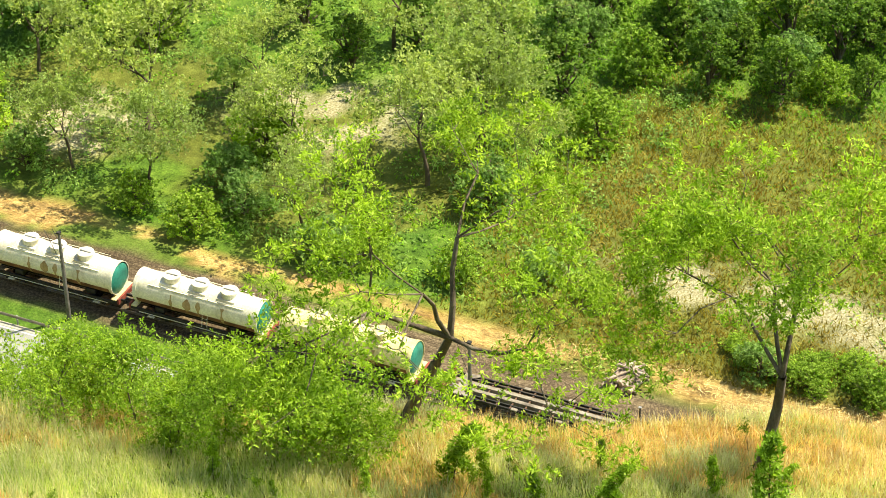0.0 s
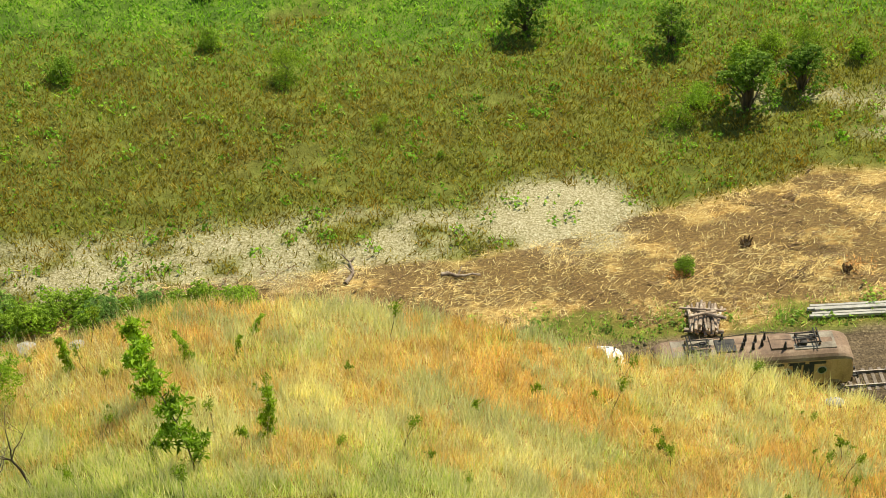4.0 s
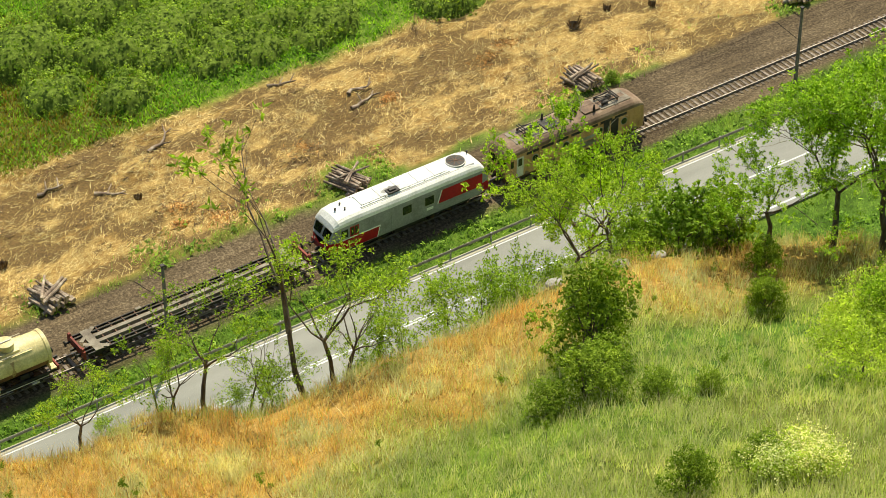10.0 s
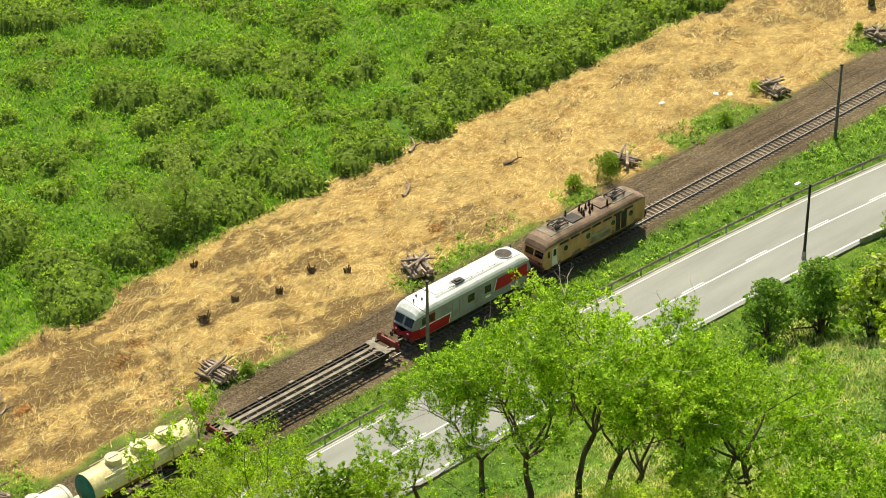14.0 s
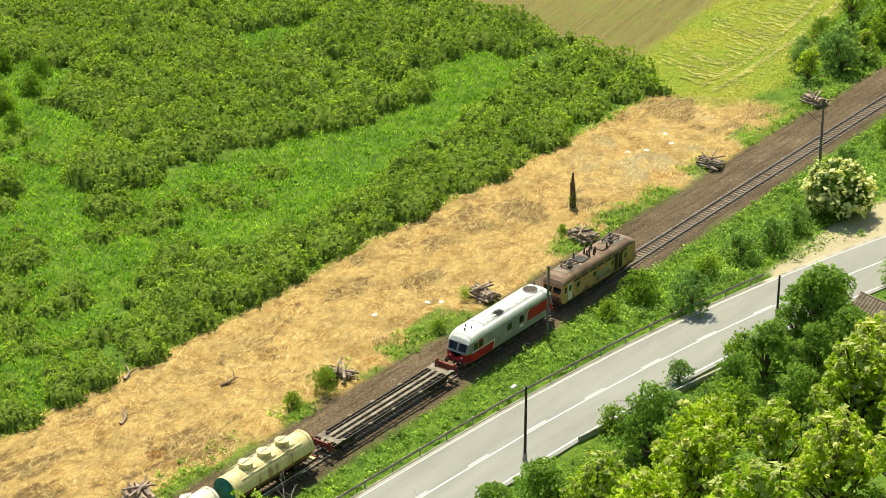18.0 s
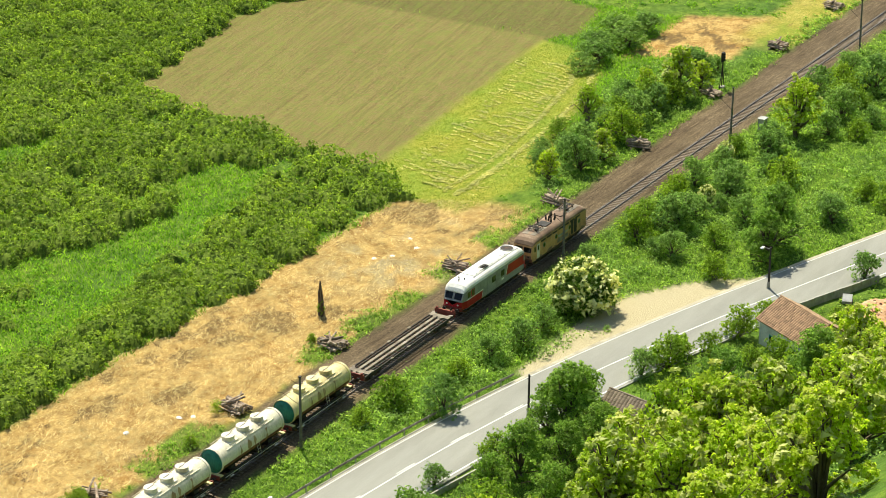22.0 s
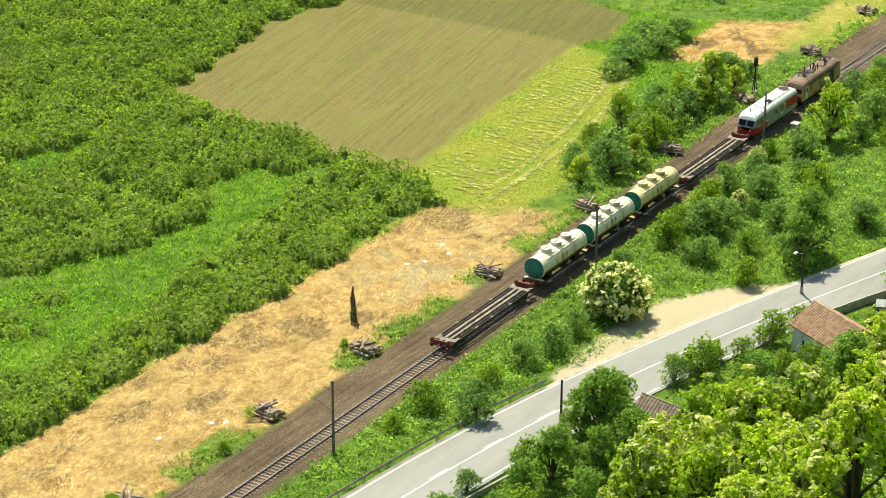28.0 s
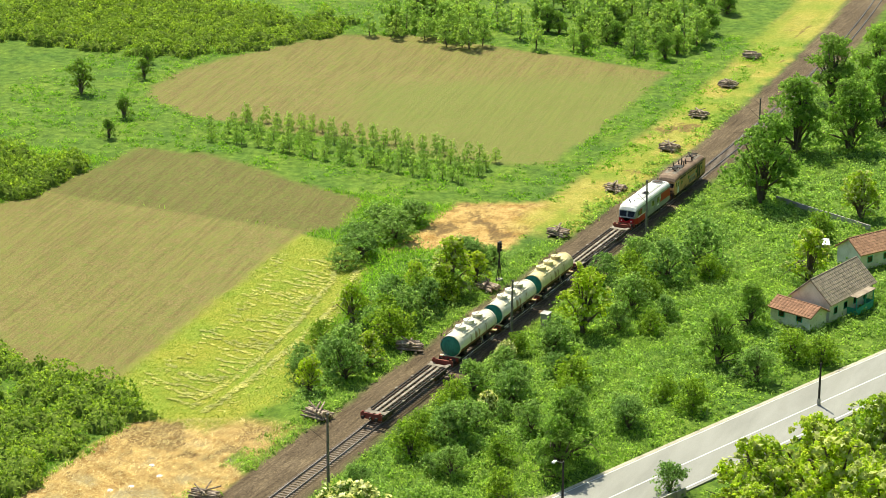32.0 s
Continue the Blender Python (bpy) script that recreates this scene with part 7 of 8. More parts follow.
def brush_weight(x, y):
    """Undergrowth that ties the bushes together: the bank, the strip beyond the line, the wood by the cutting, the wood below the road."""
    bank = smooth01(3.4, 4.6, track_y(x) - y) * smooth01(11, 14, y - road_y(x)) * (x > 236) * (x < 460)
    bank = np.maximum(bank, smooth01(3.4, 4.4, track_y(x) - y) * smooth01(6.2, 7.4, y - road_y(x)) * (x > 184) * (x < 232))
    beyond = smooth01(8, 10, y - track_y(x)) * smooth01(0, 3, 145 + 0.21 * (x - 268) - y) * (x > 266) * (x < 334)
    wood = smooth01(1.0, 2.5, y - straw_far(x)) * (x < -56) * smooth01(0.3, 0.45, fnoise(x, y, 8, 83))
    low = smooth01(16, 21, road_y(x) - y) * smooth01(64, 50, road_y(x) - y) * (x > 128)
    return np.maximum(np.maximum(bank, beyond), np.maximum(wood, low)) * smooth01(0.3, 0.5, fnoise(x, y, 6, 85))


bx, by = scatter(srng, -130, 460, 40, 190, 30000, brush_weight)
v, f = mounds(srng, bx, by, 0.6 + 1.1 * srng.uniform(0, 1, len(bx)) ** 2, 0.5 + 1.7 * srng.uniform(0, 1, len(bx)) ** 2, 200000, 0.185)
tagged(link_mesh("undergrowth", v, f, M_LEAF_DEEP), "bright green undergrowth between bushes and trees", "undergrowth", kind="stuff")


def hill_points(rng, n, tufts):
    """Tufted points over the part of the hill that lies before the camera."""
    az = np.radians(rng.uniform(-42, 60, tufts))
    rb = np.interp(np.degrees(az), BROW_AZ, BROW_R)
    r = rb + 3.0 - (rb - 33) * rng.uniform(0, 1, tufts) ** 0.85
    k = rng.randint(0, tufts, n)
    return (r * np.sin(az))[k] + rng.normal(size=n) * 0.13, (r * np.cos(az))[k] + rng.normal(size=n) * 0.13


gx, gy = hill_points(srng, 400000, 26000)
dryness = zones(gx, gy)["dry"]
isdry = srng.uniform(0, 1, len(gx)) < 0.34 + 0.6 * dryness
mixed = isdry & (dryness < 0.4)
isdry = isdry & ~mixed
v, f = blades(srng, gx[mixed], gy[mixed], 0.5, 0.022, 0.3)
tagged(link_mesh("pale_stalks", v, f, M_STALK), "pale yellow stalks among green hillside grass", "grass", kind="stuff")
ripe = isdry & (fnoise(gx, gy, 1.5, 99) > 0.55)
v, f = blades(srng, gx[ripe], gy[ripe], 0.55, 0.024, 0.3)
tagged(link_mesh("ripe_stalks", v, f, M_STALK), "tufts of pale ripe grass standing among golden grass", "grass", kind="stuff")
gold = isdry & ~ripe
v, f = blades(srng, gx[gold], gy[gold], 0.44, 0.026, 0.33)
tagged(link_mesh("dry_grass", v, f, M_DRYGRASS), "golden dry grass on the brow of the hill", "grass", kind="stuff")
isdry = isdry | mixed
v, f = blades(srng, gx[~isdry], gy[~isdry], 0.42, 0.021, 0.32)
tagged(link_mesh("green_grass", v, f, M_GREENGRASS), "green grass mixed with dry stalks on the hillside", "grass", kind="stuff")


wx, wy = scatter(srng, -75, 90, 140, 185, 240000, rough_weight)
v, f = blades(srng, wx, wy, 0.42, 0.13, 0.6)
tagged(link_mesh("rough_weeds", v, f, M_ROUGH), "brownish olive weeds on the rough meadow", "weeds", kind="stuff")
wx, wy = scatter(srng, -80, 85, 150, 202, 90000, lambda a, b: np.clip(1 - 1.3 * zones(a, b)["weeds"], 0.04, 1) * smooth01(-0.9, 1, b - straw_far(a)) * (1 - zones(a, b)["pale"]))
v, f = blades(srng, wx, wy, 0.45, 0.15, 0.6)
tagged(link_mesh("meadow_grass", v, f, M_LEAF_MEADOW), "tall green grass on the far meadow", "grass", kind="stuff")


wx, wy = scatter(srng, 60, 350, 150, 262, 330000, lambda a, b: smooth01(-0.9, 0.3, b - straw_far(a)) * (1 - np.clip(1.5 * thicket_weight(a, b), 0, 1)) * off_fields(a, b) * (b < 262 - 0.05 * a))
v, f = blades(srng, wx, wy, 0.5, 0.17, 0.6)
tagged(link_mesh("glade_grass", v, f, M_LEAF_MEADOW), "lush bright grass in the glades of the scrub", "grass", kind="stuff")


wx, wy = scatter(srng, 100, 158, 66, 108, 60000, lambda a, b: smooth01(6.5, 9, road_y(a) - b) * smooth01(0.3, 0.55, fnoise(a, b, 5, 87)))
pick = srng.uniform(0, 1, len(wx)) < 0.3 + 0.6 * smooth01(0.42, 0.6, fnoise(wx, wy, 4, 89))
v, f = blades(srng, wx[pick], wy[pick], 0.6, 0.10, 0.5)
tagged(link_mesh("slope_stalks", v, f, M_STALK), "pale dry stalks on the slope above the road", "grass", kind="stuff")
v, f = blades(srng, wx[~pick], wy[~pick], 0.5, 0.12, 0.5)
tagged(link_mesh("slope_grass", v, f, M_GREENGRASS), "green grass on the slope above the road", "grass", kind="stuff")


def litter(rng, n):
    """Cut stalks and sticks lying about the clearing, combed into swaths."""
    x, y = scatter(rng, -60, 262, 137, 160, n, lambda a, b: zones(a, b)["straw"] * (1 - 0.75 * smooth01(0.48, 0.61, fnoise(a * 0.7 + b * 0.6, b * 1.3, 2.4, 51)) * (0.35 + 0.65 * smooth01(170, 110, a))))
    n = len(x)
    a = 0.45 + 2.4 * (fnoise(x, y, 2.6, 95) - 0.5) + rng.normal(size=n) * 0.85
    ln, w = 0.2 + 1.0 * rng.uniform(0, 1, n) ** 1.7, rng.uniform(0.010, 0.030, n)
    u = np.stack([np.cos(a), np.sin(a), rng.normal(size=n) * 0.12], -1) * ln[:, None] / 2
    s = np.stack([-np.sin(a), np.cos(a), 0 * a], -1) * w[:, None]
    c = np.stack([x, y, height(x, y) + 0.03 + 0.16 * rng.uniform(0, 1, n) ** 2], -1)
    up = np.stack([0 * x, 0 * x, rng.uniform(0.0, 0.14, n)], -1)
    v = np.stack([c - u - s, c - u + s, c + u + up], 1).reshape(-1, 3)
    return v, np.arange(3 * n).reshape(n, 3)


def brush(rng, heaps, each):
    """Dark torn roots and brushwood lying in loose streaks over the clearing."""
    hx, hy = scatter(rng, -8, 250, 139, 157, heaps, lambda a, b: zones(a, b)["straw"] * (0.08 + 0.92 * smooth01(130, 80, a)))
    k = rng.randint(0, len(hx), each * len(hx))
    n = len(k)
    turn = rng.uniform(-0.3, 1.0, len(hx))[k]
    along = rng.normal(size=n) * rng.uniform(0.3, 2.6, len(hx))[k]
    x, y = hx[k] + np.cos(turn) * along + rng.normal(size=n) * 0.18, hy[k] + np.sin(turn) * along + rng.normal(size=n) * 0.35
    a = turn + rng.normal(size=n) * 0.6
    u = np.stack([np.cos(a), np.sin(a), rng.normal(size=n) * 0.25], -1) * rng.uniform(0.15, 0.55, (n, 1))
    s = np.stack([-np.sin(a), np.cos(a), 0 * a], -1) * rng.uniform(0.02, 0.07, (n, 1))
    c = np.stack([x, y, height(x, y) + rng.uniform(0.03, 0.2, n)], -1)
    v = np.stack([c - u - s, c - u + s, c + u], 1).reshape(-1, 3)
    return v, np.arange(3 * n).reshape(n, 3)


v, f = litter(srng, 230000)
tagged(link_mesh("straw_litter", v, f, M_STRAWSTICK), "cut stalks and sticks strewn over the clearing", "straw", kind="stuff")


v, f = brush(srng, 700, 18)
tagged(link_mesh("brushwood", v, f, M_ROOT), "dark brushwood and torn roots strewn over the clearing", "brushwood", kind="stuff")


def swaths(rng):
    """Loose rows of raked hay across the mown strip, and two pale wheel tracks along it."""
    tracks = [[(261, 152.5), (275, 152.9), (291.7, 155), (309.2, 158.7), (320, 162.4)], [(260.2, 150.2), (276, 150.9), (287.7, 151.8), (302.6, 154.2), (316, 157.9)]]
    px, py = [], []
    for line in tracks:
        x = rng.uniform(line[0][0], line[-1][0], 800)
        px.append(x)
        py.append(np.interp(x, *zip(*line)) + rng.normal(size=800) * 0.26)
    x0 = 262.0
    while x0 < 318:
        y0 = float(np.interp(x0, *zip(*tracks[0])))
        for lo, hi in ((0.8, rng.uniform(3.0, 7.5)), (rng.uniform(7, 9), rng.uniform(9, 11)), (-4.8, -2.6)):
            n = int(rng.uniform(2, 14) * max(0.5, hi - lo) * (1 if lo > 0 else 0.4))
            q = rng.uniform(lo, hi, n)
            px.append(x0 + 0.06 * q + rng.normal(size=n) * 0.14 + 0.3 * np.sin(q * 1.3 + x0))
            py.append(y0 + q)
        x0 += rng.uniform(0.8, 1.9)
    x, y = np.concatenate(px), np.concatenate(py)
    ok = inside(x, y, MOWN, 1.0, 0.6, 3) > 0.5
    x, y = x[ok], y[ok]
    n = len(x)
    a = rng.uniform(0, np.pi, n)
    u = np.stack([np.cos(a), np.sin(a), 0 * a], -1) * rng.uniform(0.12, 0.33, (n, 1))
    w = np.stack([-np.sin(a), np.cos(a), 0 * a], -1) * 0.065
    c = np.stack([x, y, height(x, y) + rng.uniform(0.07, 0.13, n)], -1)
    up = np.array((0, 0, 0.05))
    v = np.stack([c - u - w, c + u - w, c + u + up, c - u + up, c + u + w, c - u + w], 1).reshape(-1, 3)
    i = np.arange(n)[:, None] * 6
    return v, np.concatenate([i + np.array((0, 1, 2, 3)), i + np.array((3, 2, 4, 5))])


mx, my = scatter(srng, 252, 326, 143, 172, 60000, lambda a, b: zones(a, b)["mown"])
v, f = blades(srng, mx, my, 0.14, 0.09, 1.0)
tagged(link_mesh("mown_grass", v, f, M_MOWN), "yellow-green stubble of the mown strip", "grass", kind="stuff")
v, f = swaths(srng)
tagged(link_mesh("hay_swaths", v, f, M_HAY), "thin rows of raked hay on the mown strip", "hay", kind="stuff")


# fresh orange splinters round newly cut stools
STOOLS = [(56.7, 147.8), (44.9, 143.7), (86.6, 144.3), (72.6, 140.9), (59.3, 149.0), (107.8, 146.7), (73.3, 143.0), (97.0, 146.5), (110.9, 147.7), (144.5, 143.4), (75.8, 139.7), (31.0, 144.2)]
k = srng.randint(0, len(STOOLS), 2600)
centre, away = np.array(STOOLS)[k], srng.normal(size=(2600, 2)) * np.array((0.9, 0.55)) * srng.uniform(0.4, 1.1, len(STOOLS))[k][:, None]
at = np.concatenate([centre + away, np.zeros((2600, 1))], 1)
at[:, 2] = height(at[:, 0], at[:, 1]) + 0.05 + 0.35 * np.exp(-(away ** 2).sum(1) * 2.5) * srng.uniform(0, 1, 2600)
v, f = leaf_quads(srng, at, np.tile(np.array((0, 0, 1.0)), (2600, 1)), 0.09 * np.ones(2600), 0.8, 3.0, 3)
tagged(link_mesh("wood_chips", v, f, M_CHIP), "orange wood chips and splinters strewn round cut stools", "wood chips", kind="stuff")


# ---- things along the line ----
def line_pole():
    th = thing("line_pole", pose(0, 0, -900), "grey concrete railway line pole with a slanting stay", "pole")
    part("shaft", tubes(((0, 0, 0), (0, 0, 8.6), 0.19, 0.12), seg=8), M_POLE, th)
    part("cap", boxes((-0.16, 0.16, -0.16, 0.16, 8.6, 8.72), bevel=0.02), M_DARK, th)
    part("bracket", tubes(((0, 0, 7.6), (-0.9, 0.5, 8.5), 0.025), ((0, 0, 5.3), (-1.9, 1.1, 7.4), 0.025), ((-1.9, 1.1, 7.4), (-2.3, 1.4, 7.5), 0.02), seg=5), M_DARK, th)
    part("crossbar", tubes(((-0.35, 0, 8.5), (0.35, 0, 8.5), 0.03), seg=5), M_DARK, th)
    return th


src = line_pole()
for x in (-92.5, -57.0, 3.0, 63.5, 127.0, 187.6, 247.2, 298.2, 348.6, 402.5):
    copy_thing(src, pose(x, 126.9, -0.6, random.uniform(-1, 1), random.uniform(-1, 1), random.uniform(-8, 8)))["group"] = "railway line poles"
for o in (*src.children_recursive, src):
    bpy.data.objects.remove(o)


def road_pole(x, y, tall, lamp, label):
    th = thing("street_lamp" if lamp else "wooden_pole", pose(x, y, -0.6), label, "street lamp" if lamp else "pole")
    part("shaft", tubes(((0, 0, 0), (0, 0, tall), 0.16, 0.11), seg=8), M_DARK, th)
    part("foot", tubes(((0, 0, 0), (0, 0, 1.1), 0.26, 0.2), seg=8), M_CONC, th)
    if lamp:
        part("arm", tubes(((0, 0, tall - 0.2), (-1.1, 0.5, tall + 0.35), 0.04), seg=6), M_STEEL, th)
        part("lamp_head", boxes((-1.7, -1.0, 0.35, 0.7, tall + 0.28, tall + 0.45), bevel=0.05), M_WHITE, th, "white lamp head")
    part("crossbar", tubes(((-0.4, 0, tall - 0.35), (0.4, 0, tall - 0.35), 0.035), seg=5), M_DARK, th)


road_pole(253.0, 101.5, 5.6, True, "dark street lamp with a white head at the roadside")
road_pole(206.6, 109.8, 5.4, False, "short dark wooden pole beside the road")
road_pole(165.2, 114.0, 8.4, True, "tall dark street lamp on a concrete foot by the road")
road_pole(294.2, 85.0, 5.6, False, "dark wooden pole beside the bend of the road")


def log_mesh(seed, r, ln):
    rng = random.Random(seed)
    bm = bmesh.new()
    xs = (0, 0.33, 0.66, 1)
    prev = None
    off = (rng.uniform(-0.05, 0.05), rng.uniform(-0.04, 0.04))
    for t in xs:
        ring = [bm.verts.new((ln * (t - 0.5), off[0] * math.sin(3 * t) + r * (1 - 0.22 * t) * math.cos(a) * rng.uniform(0.92, 1.05), off[1] * t + r * (1 - 0.22 * t) * math.sin(a))) for a in (2 * math.pi * k / 8 for k in range(8))]
        if prev:
            for k in range(8):
                bm.faces.new((prev[k], ring[k], ring[(k + 1) % 8], prev[(k + 1) % 8]))
        else:
            bm.faces.new(ring[::-1])
        prev = ring
    bm.faces.new(prev)
    bmesh.ops.recalc_face_normals(bm, faces=bm.faces)
    me = bpy.data.meshes.new("log")
    bm.to_mesh(me)
    bm.free()
    me.materials.append(M_WOOD)
    me.materials.append(M_WOODEND)
    for p in me.polygons:
        if len(p.vertices) > 4:
            p.material_index = 1
    return me


LOGS = [log_mesh(k, r, ln) for k, (r, ln) in enumerate(((0.13, 3.2), (0.17, 3.0), (0.1, 3.4), (0.2, 2.8)))]


def log_pile(x, y, yaw, rows, seed, label, wide=1.0):
    """Bearers on the ground, logs stacked across them, a few thrown over the top."""
    rng = random.Random(seed)
    th = thing("log_pile", pose(x, y, float(height(x, y)) - 0.02, 0, 0, yaw), label, "log pile", "log piles beside the track")
    z = 0.16
    for s in (-0.9, 0.9):
        ob = new("log", LOGS[1])
        ob.parent, ob.matrix_basis = th, pose(0, s, z, 0, 0, 0)
    z += 0.26
    for row in range(rows):
        n = max(2, int((8 - row * 1.4) * wide))
        for k in range(n):
            ob = new("log", LOGS[rng.randrange(4)])
            ob.parent = th
            ob.matrix_basis = pose((k - (n - 1) / 2) * 0.31 + rng.uniform(-0.05, 0.05), rng.uniform(-0.25, 0.25), z + rng.uniform(-0.03, 0.03), rng.uniform(-4, 4), 0, 90 + rng.uniform(-9, 9))
        z += 0.26
    for k in range(3):
        ob = new("log", LOGS[rng.randrange(3)])
        ob.parent = th
        ob.matrix_basis = pose(rng.uniform(-0.4, 0.4), rng.uniform(-0.5, 0.5), z + 0.06 * k, rng.uniform(-10, 10), rng.uniform(-8, 8), rng.uniform(-35, 35) + 20 * k)


PILES = [(-48.3, 137.3), (31.9, 138.1), (59.1, 138.0), (86.9, 137.7), (112.3, 138.6), (137.7, 138.8), (168.0, 139.3), (191.8, 138.4), (211.2, 138.2), (238.5, 137.5), (264.9, 137.5), (290.3, 137.6),
         (316.5, 138.2), (343.4, 138.7), (369.1, 139.5), (395.3, 140.0), (418.2, 142.6), (441.2, 144.9), (465.0, 148.0)]
for k, (x, y) in enumerate(PILES):
    log_pile(x, y, random.uniform(-25, 25), 3 if k not in (6, 12) else 2, 300 + k, "pile of cut logs and branches stacked beside the track" if k != 12 else "low heap of logs near the signal", 1.0 if k != 6 else 0.7)


def plank_stack():
    th = thing("concrete_poles", pose(46.2, 138.1, -0.45, 0, 0, -1.6), "pale concrete poles lying in the grass beside the track", "poles")
    for k in range(5):
        part("pole", boxes((-6.2 + 0.25 * (k % 3), 6.0 - 0.3 * (k % 2), -0.62 + 0.3 * k, -0.38 + 0.3 * k, 0.02 + 0.16 * (k == 2), 0.26 + 0.16 * (k == 2)), bevel=0.03), M_CONC, th)
    part("bearer", boxes((-4.5, -4.3, -0.8, 1.0, -0.1, 0.02), (4.0, 4.2, -0.8, 1.0, -0.1, 0.02)), M_SLEEPER, th)


plank_stack()


def snag():
    th = thing("dead_trunk", pose(218.0, 144.2, -0.6), "tall charred tree stump standing in the clearing", "stump")
    rng = np.random.RandomState(4)
    segs = [(0, 0, 0, 0.05, 0, 1.6, 0.42, 0.34), (0.05, 0, 1.6, 0.0, 0.06, 3.2, 0.34, 0.25), (0, 0.06, 3.2, 0.06, 0.1, 4.4, 0.25, 0.1), (0.0, 0.0, 2.6, -0.35, 0.1, 3.4, 0.13, 0.03), (0, 0, 0.3, 0.5, 0.2, 0.0, 0.2, 0.08), (0, 0, 0.3, -0.5, -0.1, 0.0, 0.2, 0.08)]
    v, f = twig_tubes(segs, 9)
    v = v + rng.normal(size=v.shape) * 0.035
    link_mesh("trunk", v, f, M_BARK, th)
    v, f = lobe_leaves(rng, [(-0.4, -0.2, 0.9, 0.35, 0.35, 0.9)], 260, 0.13)
    link_mesh("ivy", v, f, M_LEAF_SCRUB, th, label="green ivy climbing the stump")


snag()


def stump(x, y, s, label, seed):
    rng = np.random.RandomState(seed)
    th = thing("stump", pose(x, y, float(height(x, y)), 0, 0, seed * 37), label, "stump", "stumps in the clearing")
    segs = []
    for k in range(8):
        a = k * 0.8
        segs.append((0.2 * math.cos(a), 0.2 * math.sin(a), -0.05, 0.45 * math.cos(a) * s, 0.45 * math.sin(a) * s, s * rng.uniform(0.3, 0.8), 0.13, 0.05))
    for s_ in segs:
        v, f = twig_tubes([s_], 6)
        link_mesh("stem", v, f, M_ROOT, th)
    v, f = twig_tubes([(0, 0, -0.1, 0, 0, 0.35 * s, 0.34 * s, 0.27 * s)], 10)
    link_mesh("base", v, f, M_WOOD, th)


for k, (x, y, s) in enumerate([(31.4, 145.4, 0.8), (37.0, 147.5, 1.1), (44.2, 143.2, 0.9), (56.8, 147.3, 1.2), (58.1, 144.3, 1.0), (71.5, 146.1, 0.7), (117.4, 146.4, 1.5), (130.5, 146.0, 1.0), (121.8, 147.1, 0.8), (125.8, 145.4, 0.8), (132.8, 143.5, 0.8), (123.3, 154.8, 0.8)]):
    stump(x, y, s, "cut stump with upright splintered stems", 500 + k)


def fallen_branch(x, y, yaw, ln, seed):
    rng = np.random.RandomState(seed)
    th = thing("fallen_branch", pose(x, y, float(height(x, y)) + 0.1, 0, 0, yaw), "grey-brown fallen branch lying across cut straw", "branch", "branches in the clearing")
    p, segs, twigs = np.array((-ln / 2, 0, 0.05)), [], []
    for k in range(5):
        q = p + np.array((ln / 5, rng.normal() * 0.25, rng.uniform(-0.05, 0.12)))
        segs.append((*p, *q, 0.2 - 0.03 * k, 0.17 - 0.03 * k))
        if k in (1, 3):
            twigs.append((*q, *(q + np.array((0.5, rng.choice((-1, 1)) * 0.8, 0.35))), 0.09, 0.03))
        p = q
    pts = [segs[0][:3]] + [s_[3:6] for s_ in segs]
    v, f = twig_tubes(segs, 7)
    rings = v.reshape(len(segs), 2, 7, 3)
    joined = np.concatenate([rings[:1, 0], rings[:, 1]])
    k = np.arange(7)
    f = np.concatenate([np.stack([k, (k + 1) % 7, (k + 1) % 7 + 7, k + 7], -1) + 7 * j for j in range(len(segs))])
    link_mesh("limb", joined.reshape(-1, 3), f, M_WOOD, th, smooth=True)
    for s_ in twigs:
        v, f = twig_tubes([s_], 6)
        link_mesh("twig", v, f, M_WOOD, th)


for k, (x, y, yaw, ln) in enumerate([(77.2, 152.0, 18, 3.6), (90.2, 153.5, -25, 2.6), (94.8, 147.7, 25, 3.2), (95.4, 148.6, -15, 2.4), (5.4, 147.4, 75, 3.4), (14.0, 146.3, 5, 3.0), (95.5, 162.7, 70, 2.6), (70.0, 148.2, -20, 2.6), (66.0, 151.5, 10, 2.4), (148.0, 150.5, 15, 2.6), (160, 147.5, -10, 2.2), (155.2, 157.2, 30, 3.0)]):
    fallen_branch(x, y, yaw, ln, 600 + k)
for k, (x, y) in enumerate([(181.2, 145.2), (188.2, 141.4), (187.0, 142.4), (238.0, 146.5), (241.5, 145.0), (236.0, 148.0), (244.0, 147.5)]):
    bm = bmesh.new()
    bmesh.ops.create_icosphere(bm, subdivisions=2, radius=0.55)
    for vtx in bm.verts:
        vtx.co = Vector((vtx.co.x * (1.2 + 0.4 * noise.noise(vtx.co * 3 + Vector((k, 0, 0)))), vtx.co.y, max(0, vtx.co.z * 0.35 + 0.12 * noise.noise(vtx.co * 5))))
    th = thing("rubbish_sack", pose(x, y, float(height(x, y)) + 0.02, 0, 0, 40 * k), "crumpled white plastic sheet lying on cut straw", "rubbish", "litter in the clearing")
    bmesh.ops.scale(bm, vec=(0.6, 0.6, 0.8), verts=bm.verts)
    part("sheet", bm, M_WHITE, th)


